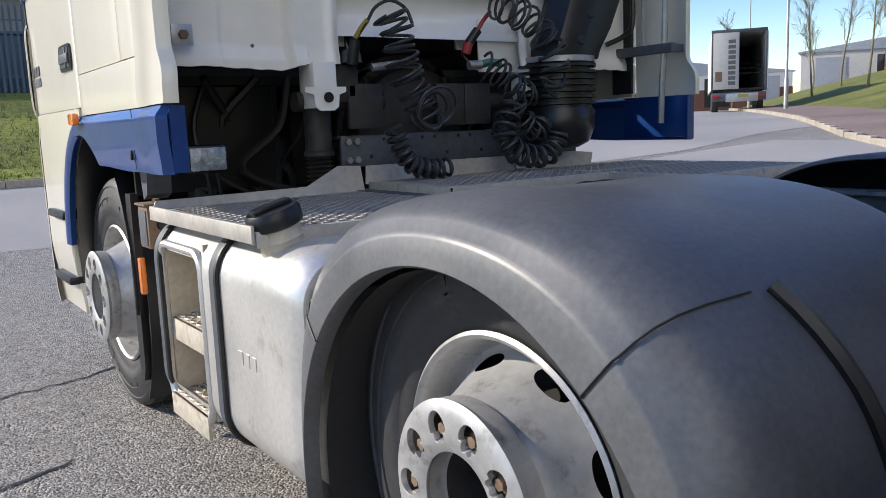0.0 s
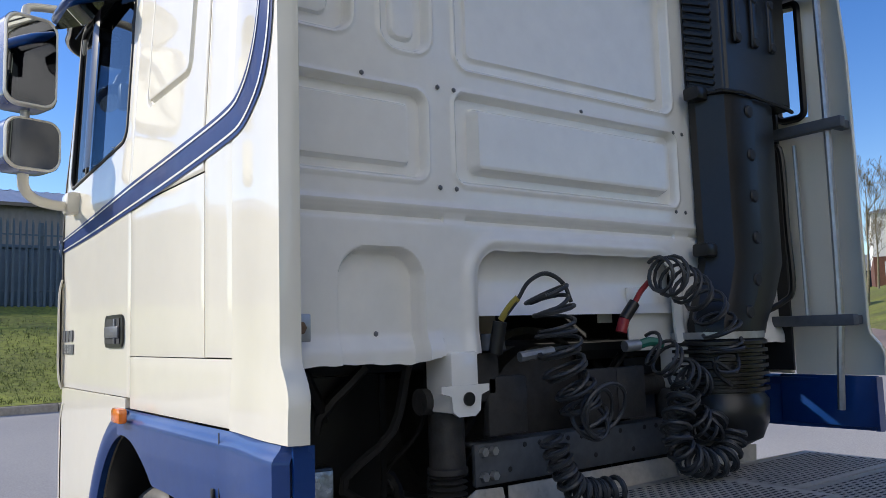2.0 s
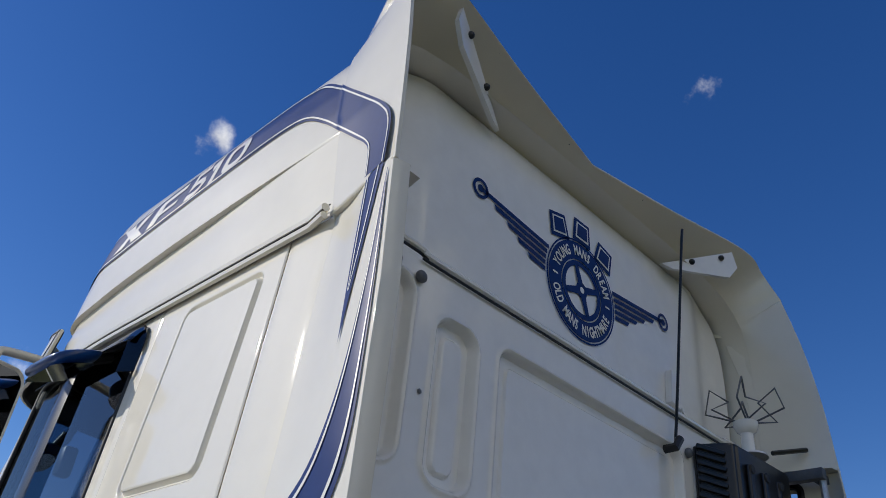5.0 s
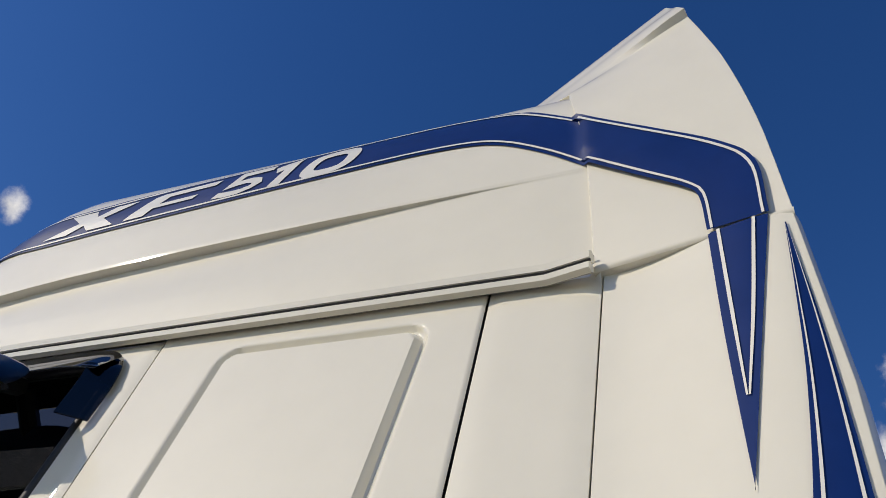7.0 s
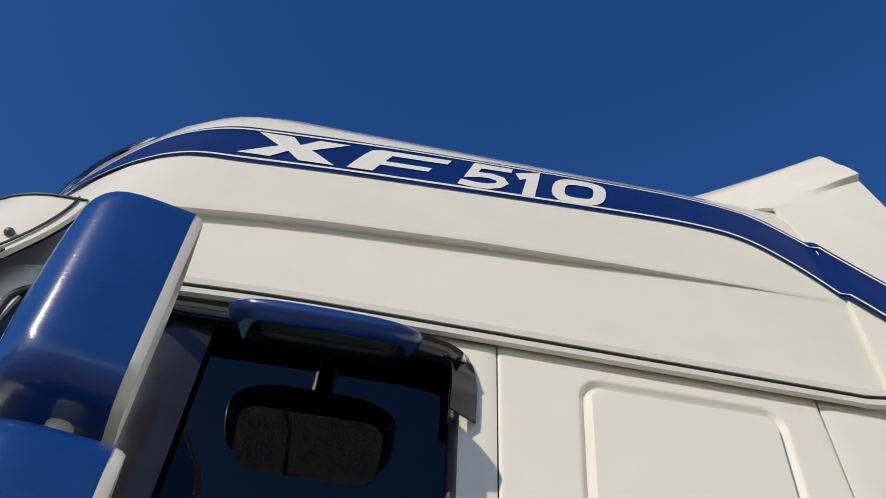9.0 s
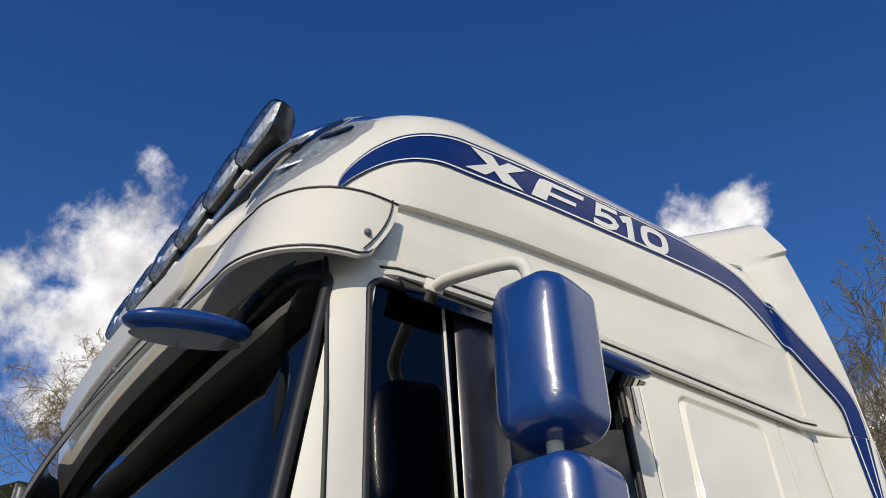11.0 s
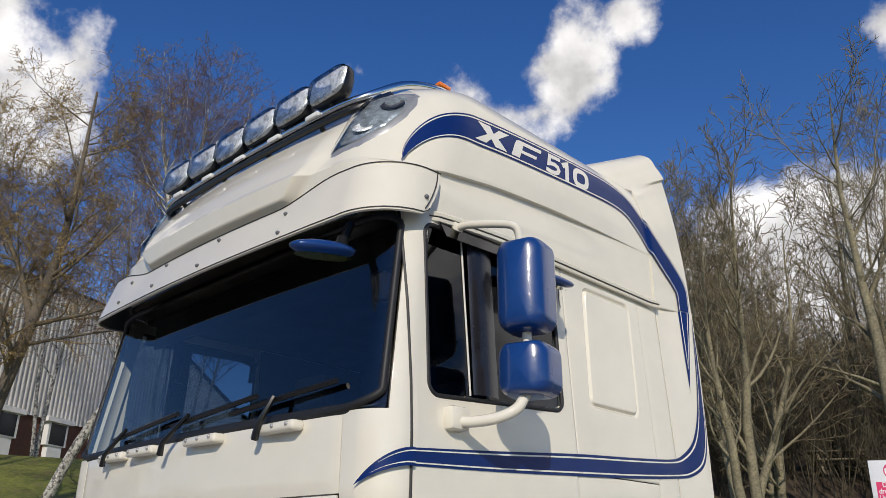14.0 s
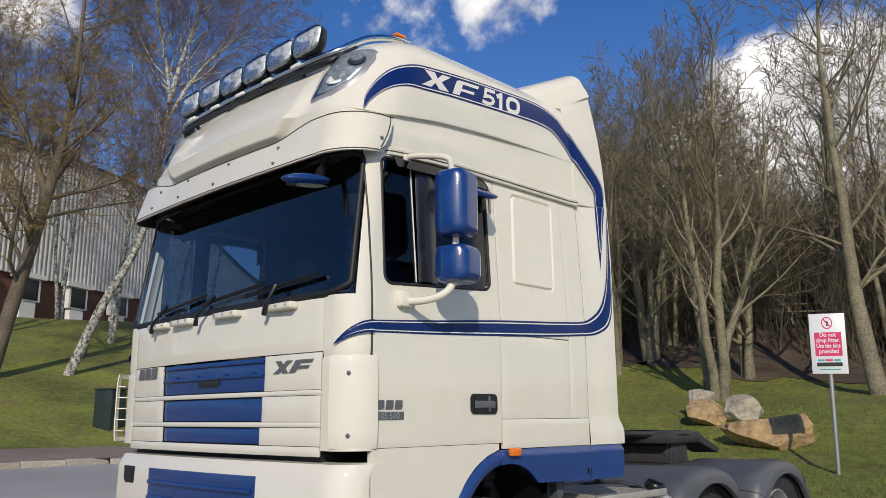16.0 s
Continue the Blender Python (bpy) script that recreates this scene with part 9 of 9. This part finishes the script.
def build_sign():
    x, y = 0.41, -9.27
    z = bank_a(x, y)
    turn = math.degrees(math.atan2(-4.3 - x, -(4.5 - y))) * -1
    m = Matrix.Translation((x, y, z)) @ pose(0, 0, 0, 0, 1.2, -162)
    sign = thing("litter_sign", "white litter notice on a grey post in grass", "sign", at=m)
    part("post", tubes([(0, 0.03, -0.2), (0, 0.03, 2.5)], r=0.033, n=14), "galv", sign)
    board = part("board", boxes((-0.34, 0.34, -0.012, 0.0, 1.84, 2.86), bevel=0.004), "white", sign, "white printed board")
    yb = -0.0145
    part("pink_panel", boxes((-0.255, 0.255, yb - 0.001, yb, 2.14, 2.54)), "pink_sign", sign, "magenta text panel")

    def words(text, size, z0, mat, nm, w):
        bm = letters(text, size, 0, 1, 0.002)
        xs = [v.co.x for v in bm.verts]
        k, mid = min(1.0, w / (max(xs) - min(xs))), (max(xs) + min(xs)) / 2
        for v in bm.verts:
            v.co = Vector(((v.co.x - mid) * k, yb - 0.003, z0 + v.co.y))
        part(nm, bm, mat, sign)
    for k, line in enumerate(("Do not", "drop litter.", "Use the bins", "provided")):
        words(line, 0.105, 2.465 - 0.093 * k, "white", "sign_words", 0.45)
    bm = bmesh.new()
    grid(bm, 36, 1, lambda u, v: Vector(((0.085 + 0.02 * v) * math.cos(u * math.tau), yb, 2.70 + (0.085 + 0.02 * v) * math.sin(u * math.tau))), wrap=True)
    part("prohibition_ring", bm, "pink_sign", sign)
    bm = bmesh.new()
    bm.faces.new([bm.verts.new((u, yb - 0.001, 2.70 + v)) for u, v in ((-0.075, 0.06), (-0.06, 0.075), (0.075, -0.06), (0.06, -0.075))])
    part("prohibition_bar", bm, "pink_sign", sign)
    part("pictogram", boxes((-0.012, 0.016, yb - 0.0006, yb, 2.645, 2.735), (-0.03, 0.035, yb - 0.0006, yb, 2.70, 2.715)), "ink", sign)
    for k, mat in enumerate(("teal", "pink_sign", "teal")):
        part("logo_bar", boxes((-0.22 + 0.15 * k, -0.09 + 0.15 * k, yb - 0.001, yb, 2.05, 2.085)), mat, sign)
    part("logo_bar", boxes((-0.24, 0.24, yb - 0.001, yb, 1.965, 2.03)), "ink", sign)
    part("logo_bar", boxes((-0.2, 0.2, yb - 0.001, yb, 1.905, 1.92)), "teal", sign)
    # narrow board, a little lower on its post
    for ob in sign.children:
        if not ob.name.startswith("post"):
            for v in ob.data.vertices:
                v.co.x, v.co.z = v.co.x * 0.78, 1.59 + (v.co.z - 1.84) * 0.956


build_sign()


def build_picnic():
    x, y = 5.5, -22.6
    t = thing("picnic_table", "weathered wooden picnic table under the trees", "picnic table", at=Matrix.Translation((x, y, bank_a(x, y))) @ pose(0, 0, 0, 0, 0, 35))
    for k in range(5):
        part("top_plank", boxes((-0.9, 0.9, -0.36 + 0.15 * k, -0.22 + 0.15 * k, 0.72, 0.76)), "bark", t)
    for s in (-1, 1):
        part("seat_plank", boxes((-0.9, 0.9, s * 0.72 - 0.13, s * 0.72 + 0.13, 0.42, 0.46)), "bark", t)
        for u in (-0.6, 0.6):
            part("leg", tubes([(u, s * 0.2, 0.72), (u, s * 0.75, 0.0)], r=0.045, n=4), "bark", t)
    for u in (-0.6, 0.6):
        part("seat_beam", boxes((u - 0.03, u + 0.03, -0.8, 0.8, 0.36, 0.42)), "bark", t)


build_picnic()
x, y = 16.9, -4.75
cab = thing("utility_cabinet", "dark green steel roadside cabinet on the grass", "utility box", at=Matrix.Translation((x, y, bank_a(x, y))) @ pose(0, 0, 0, 0, 0, 20))
part("cabinet_body", boxes((-0.3, 0.3, -0.25, 0.25, -0.1, 0.95), bevel=0.015), "cabinet", cab)
part("cabinet_top", boxes((-0.33, 0.33, -0.28, 0.28, 0.955, 1.0), bevel=0.01), "cabinet", cab)
part("cabinet_door", boxes((-0.308, -0.302, -0.22, 0.22, 0.05, 0.9)), "cabinet", cab)


# ---- warehouse on the east bank: corrugated barrel-roofed gable over a brick base ----
def build_warehouse():
    wh = thing("warehouse", "grey corrugated warehouse with brick base and windows", "warehouse")
    a, b = Vector((36.0, -4.0)), Vector((50.0, -31.0))
    d = (b - a).normalized()
    nrm = Vector((d.y, -d.x))
    if nrm.x > 0:
        nrm = -nrm
    L = (b - a).length

    def top(s):
        return 14.2 + 1.3 * math.sin(math.pi * min(1.0, max(0.0, (s + 6) / (L + 6)))) - 2.6 * ramp(s, L * 0.5, L)
    verts, faces = [], []
    n = int((L + 2) / 0.075)
    for i in range(n + 1):
        s = -2 + (L + 2) * i / n
        p = a + d * s + nrm * (0.06 if i % 4 in (0, 1) else 0.0)
        verts += [(p.x, p.y, 8.6), (p.x, p.y, top(s))]
    faces = [(2 * i, 2 * i + 2, 2 * i + 3, 2 * i + 1) for i in range(n)]
    me = bpy.data.meshes.new("cladding")
    me.from_pydata(verts, [], faces)
    me.materials.append(M["cladding"])
    ob = new("cladding", me)
    ob.parent = wh
    bm = bmesh.new()
    P = [a + d * s for s in (-2, L)]
    for off, z0, z1 in ((-0.1, 4.0, 8.7),):
        q = [p - nrm * 0.12 for p in P]
        r = [p - nrm * 25 for p in P]
        vs = [bm.verts.new((*c, z)) for z in (z0, z1) for c in (q[0], q[1], r[1], r[0])]
        for f in ((0, 1, 5, 4), (1, 2, 6, 5), (2, 3, 7, 6), (3, 0, 4, 7)):
            bm.faces.new([vs[i] for i in f])
    part("brick_base", bm, "brick", wh)
    bm = bmesh.new()
    grid(bm, 30, 2, lambda u, v: Vector((*(a + d * (-2 + (L + 2) * u) + nrm * (0.3 - 25 * v)), top(-2 + (L + 2) * u) + 0.05)))
    part("roof", bm, "darkclad", wh)
    bm = bmesh.new()
    grid(bm, 1, 1, lambda u, v: Vector((*(b - nrm * (25 * u)), 4 + v * (top(L) - 4))))
    part("end_wall", bm, "cladding", wh)
    for k in range(9):
        s = -0.6 + 3.4 * k
        c = a + d * s
        ang = math.degrees(math.atan2(d.y, d.x))
        m = Matrix.Translation((c.x, c.y, 0)) @ pose(0, 0, 0, 0, 0, ang)
        sg = 1 if (m.to_3x3() @ Vector((0, 1, 0))).to_2d().dot(nrm) > 0 else -1
        bm = bmesh.new()
        box(bm, -0.7, 0.7, sg * 0.0, sg * 0.35, 7.3, 8.45)
        box(bm, -0.95, 0.95, sg * 0.0, sg * 0.5, 8.45, 8.7)
        box(bm, -0.5, 0.5, sg * 0.0, sg * 0.3, 5.4, 7.3)
        bmesh.ops.transform(bm, matrix=m, verts=bm.verts)
        w = part("window", bm, "white", wh, "white-framed window bay")
        bm = bmesh.new()
        box(bm, -0.55, 0.55, sg * 0.355, sg * 0.36, 7.35, 8.4)
        bmesh.ops.transform(bm, matrix=m, verts=bm.verts)
        part("pane", bm, "glassdark", w)


build_warehouse()


# ---- north side: palisade fence, blue containers, warehouse ----
def build_north():
    y = 22.0
    fence = thing("palisade_fence", "grey-blue steel palisade fence with pointed pales", "fence")
    bm = bmesh.new()
    prism(bm, [(-0.033, 0), (0.033, 0), (0.033, 2.22), (0.012, 2.4), (0.0, 2.3), (-0.012, 2.4), (-0.033, 2.22)], lambda u, v, w: Vector((u, w - 0.02 * (abs(u) > 0.02), v)), 0.004)
    me = bpy.data.meshes.new("pale")
    bm.to_mesh(me)
    bm.free()
    me.materials.append(M["fence"])
    for k in range(130):
        x = -6.5 + 0.155 * k
        ob = new("pale", me)
        ob.parent = fence
        ob.matrix_world = Matrix.Translation((x, y, bank_b(x, y) - 0.02))
    for z in (0.45, 1.95):
        part("rail", tubes([(-6.6, y + 0.04, bank_b(-6.6, y) + z), (13.8, y + 0.04, bank_b(4, y) + z)], r=0.03, n=4), "fence", fence)
    for k in range(8):
        x = -6 + 2.75 * k
        part("post", boxes((x - 0.05, x + 0.05, y + 0.06, y + 0.16, bank_b(x, y) - 0.1, bank_b(x, y) + 2.3)), "fence", fence)
    for k, x in enumerate((-8.0, -3.9, 0.2, 4.3, 8.4)):
        z = bank_b(x, y + 2)
        c = thing("skip", "blue steel waste skip standing behind the fence", "skip", "skips behind the fence", at=Matrix.Translation((x + 2, y + 2.2, z)))
        part("skip_body", boxes((-1.95, 1.95, -0.9, 0.9, 0.05, 1.72), bevel=0.04), "fence", c)
        for j in range(7):
            part("skip_rib", boxes((-1.8 + 0.58 * j, -1.7 + 0.58 * j, -0.96, -0.9, 0.1, 1.65)), "fence", c)
        part("skip_rim", boxes((-2.0, 2.0, -0.98, -0.88, 1.68, 1.78), bevel=0.02), "fence", c)
    w = thing("warehouse", "slate-grey warehouse with pale ribbed metal roof", "warehouse")
    verts, faces = [], []
    n = 300
    for i in range(n + 1):
        x = -28 + 54 * i / n
        dy = 0.05 if i % 2 else 0.0
        verts += [(x, 48 + dy, 2), (x, 48 + dy, 9.3)]
        faces += [(2 * i, 2 * i + 2, 2 * i + 3, 2 * i + 1)] if i < n else []
    me = bpy.data.meshes.new("wall")
    me.from_pydata(verts, [], faces)
    me.materials.append(M["darkclad"])
    ob = new("wall", me)
    ob.parent = w
    bm = bmesh.new()
    grid(bm, 220, 1, lambda u, v: Vector((-28.5 + 55 * u, 47.6 + 11 * v, 9.3 + 2.6 * v + (0.08 if round(u * 220) % 3 == 0 else 0))))
    part("roof", bm, "metal_roof", w)
    part("gutter", boxes((-28.5, 26.5, 47.45, 47.65, 9.15, 9.35)), "glassdark", w)
    part("far_wall", boxes((-28, 26, 58, 58.3, 2, 11.8)), "darkclad", w)
    part("gable", boxes((25.9, 26.1, 48, 58, 2, 9.4)), "darkclad", w)


build_north()


# ---- along the road: box trailer, lamp posts, far sheds ----
def build_trailer():
    x, y = 33.5, 21.3
    t = thing("box_trailer", "white box trailer with one rear door open", "trailer", at=Matrix.Translation((x, y, ground_z(x, y))) @ pose(0, 0, 0, 0, 0, -53))
    part("side_wall", boxes((-1.27, -1.22, 0.0, 11, 1.1, 3.95)), "white", t)
    part("side_wall", boxes((1.22, 1.27, 0.0, 11, 1.1, 3.95)), "white", t)
    part("roof", boxes((-1.27, 1.27, 0.0, 11, 3.9, 3.97)), "white", t)
    part("floor", boxes((-1.27, 1.27, 0.0, 11, 1.05, 1.15)), "void", t)
    part("front_wall", boxes((-1.22, 1.22, 10.9, 11, 1.1, 3.95)), "void", t)
    part("door_frame", boxes((-1.29, 1.29, -0.06, 0.0, 3.84, 3.99), (-1.29, -1.2, -0.06, 0, 1.0, 3.9), (1.2, 1.29, -0.06, 0, 1.0, 3.9), bevel=0.01), "rail", t)
    # silver-grey door, the shade on the trailer's rear put into its tone as well
    part("rear_door", boxes((-1.2, 0.0, -0.07, -0.01, 1.12, 3.84), bevel=0.01), "cladding", t, "grey closed rear door")
    part("open_door", boxes((1.28, 1.34, -0.05, 1.2, 1.12, 3.84), bevel=0.01), "white", t)
    for k in range(9):
        part("lettering_bar", boxes((-0.50, -0.16, -0.075, -0.0715, 1.32 + 0.25 * k, 1.50 + 0.25 * k)), "grey_badge", t, "grey lettering bar")
    part("orange_panel", boxes((-1.1, -0.78, -0.075, -0.0715, 1.5, 1.98)), "rust", t)
    for k in range(3):
        part("cargo_shelf", boxes((0.02, 1.2, 1.5 + k, 1.6 + k, 1.9 + 0.3 * k, 1.96 + 0.3 * k)), "interior", t)
    part("rear_bumper", boxes((-1.27, 1.27, -0.1, 0.05, 0.55, 0.95), bevel=0.02), "rail", t)
    part("bumper_plate", boxes((-0.6, 0.9, -0.13, -0.1, 0.5, 0.9), bevel=0.01), "steel", t)
    part("number_plate", boxes((-0.05, 0.45, -0.15, -0.13, 0.72, 0.86)), "yellow", t)
    for s in (-1, 1):
        part("tail_lamp", boxes((s * 1.05 - 0.18, s * 1.05 + 0.18, -0.12, -0.1, 0.68, 0.82), bevel=0.01), "red", t)
        for k in range(3):
            part("wheel", lathe(bmesh.new(), [(0.0, -0.3), (0.5, -0.3), (0.52, -0.25), (0.52, -0.05), (0.5, 0.0), (0.3, 0.0), (0.28, -0.05), (0, -0.05)], 28, Matrix.Translation((s * 1.22, 1.6 + 1.35 * k, 0.52)) @ pose(0, 0, 0, 0, 90 * s, 0)), "rubber", t)
    part("underframe", boxes((-0.6, 0.6, 0.1, 10.5, 0.7, 1.05)), "dark", t)


build_trailer()


def build_lamp_post(x, y, h, height):
    t = thing("street_lamp", "tall grey galvanised street lamp beside the road", "street lamp", "street lamps", at=Matrix.Translation((x, y, height(x, y))))
    part("pole", tube(bmesh.new(), [(0, 0, -0.2), (0, 0, 1.2), (0, 0, 1.25), (0, 0, h)], [0.09, 0.09, 0.06, 0.045], 10), "galv", t)
    part("arm", tubes([(0, 0, h), (-0.35, 0.1, h + 0.1)], r=0.03, n=6), "galv", t)
    part("lantern", boxes((-0.9, -0.3, 0.0, 0.22, h + 0.05, h + 0.17), bevel=0.03), "galv", t)


build_lamp_post(29.6, 16.4, 8.5, bank_a)
build_lamp_post(49.0, 31.0, 8.5, bank_a)
build_lamp_post(42.0, 14.5, 9.0, bank_a)


def shed(name, label, x, y, turn, w, d, h, base, wall, roof, brick=0.0):
    z = base
    t = thing(name, label, "industrial building", at=Matrix.Translation((x, y, z)) @ pose(0, 0, 0, 0, 0, turn))
    part("wall", boxes((-w / 2, w / 2, 0, d, brick, h)), wall, t)
    if brick:
        part("brick_base", boxes((-w / 2 - 0.05, w / 2 + 0.05, -0.05, d + 0.05, -1, brick)), "brick", t)
    bm = bmesh.new()
    prism(bm, [(-w / 2 - 0.3, h), (w / 2 + 0.3, h), (w / 2 + 0.3, h + 0.15), (0, h + w * 0.07), (-w / 2 - 0.3, h + 0.15)], lambda u, v, q: Vector((u, q - 0.2, v)), d + 0.4)
    part("roof", bm, roof, t)
    for k in range(int(w / 6)):
        xx = -w / 2 + 3 + 6 * k
        part("shutter_door", boxes((xx - 1.5, xx + 1.5, -0.1, 0.02, 0.0, 3.6)), "glassdark" if k % 2 else "metal_roof", t)
    return t


shed("industrial_shed", "white-walled shed with red brick base", 71.5, 19.2, -64, 24, 20, 5.3, 4.9, "whitewall", "metal_roof", 1.7)
shed("industrial_shed", "pale grey industrial shed beyond the bank", 88.5, 40.0, -63, 18, 24, 4.2, 3.2, "cladding", "metal_roof")
shed("industrial_shed", "pale brick-based shed at the end of the road", 84, 66, -50, 30, 16, 4, 2.0, "whitewall", "metal_roof", 2.2)


def build_bank_fence():
    f = thing("bank_fence", "grey steel fence along the top of the bank", "fence")
    for k in range(60):
        u = k / 59
        x, y = 40 + 26 * u, 12 + 17 * u
        z = bank_a(x, y)
        part("pale", boxes((x - 0.05, x + 0.05, y - 0.03, y + 0.03, z, z + 1.9)), "galv", f)
    part("rail", tubes([(40, 12, bank_a(40, 12) + 1.6), (66, 29, bank_a(66, 29) + 1.6)], r=0.04, n=4), "galv", f)


build_bank_fence()

# folded sheet edges stay crisp
for ob in list(bpy.data.objects):
    if any(m.type == "SOLIDIFY" for m in ob.modifiers):
        bev = ob.modifiers.new("edge", "BEVEL")
        bev.width, bev.segments, bev.limit_method, bev.angle_limit, bev.harden_normals = 0.0012, 1, "ANGLE", radians(38), True
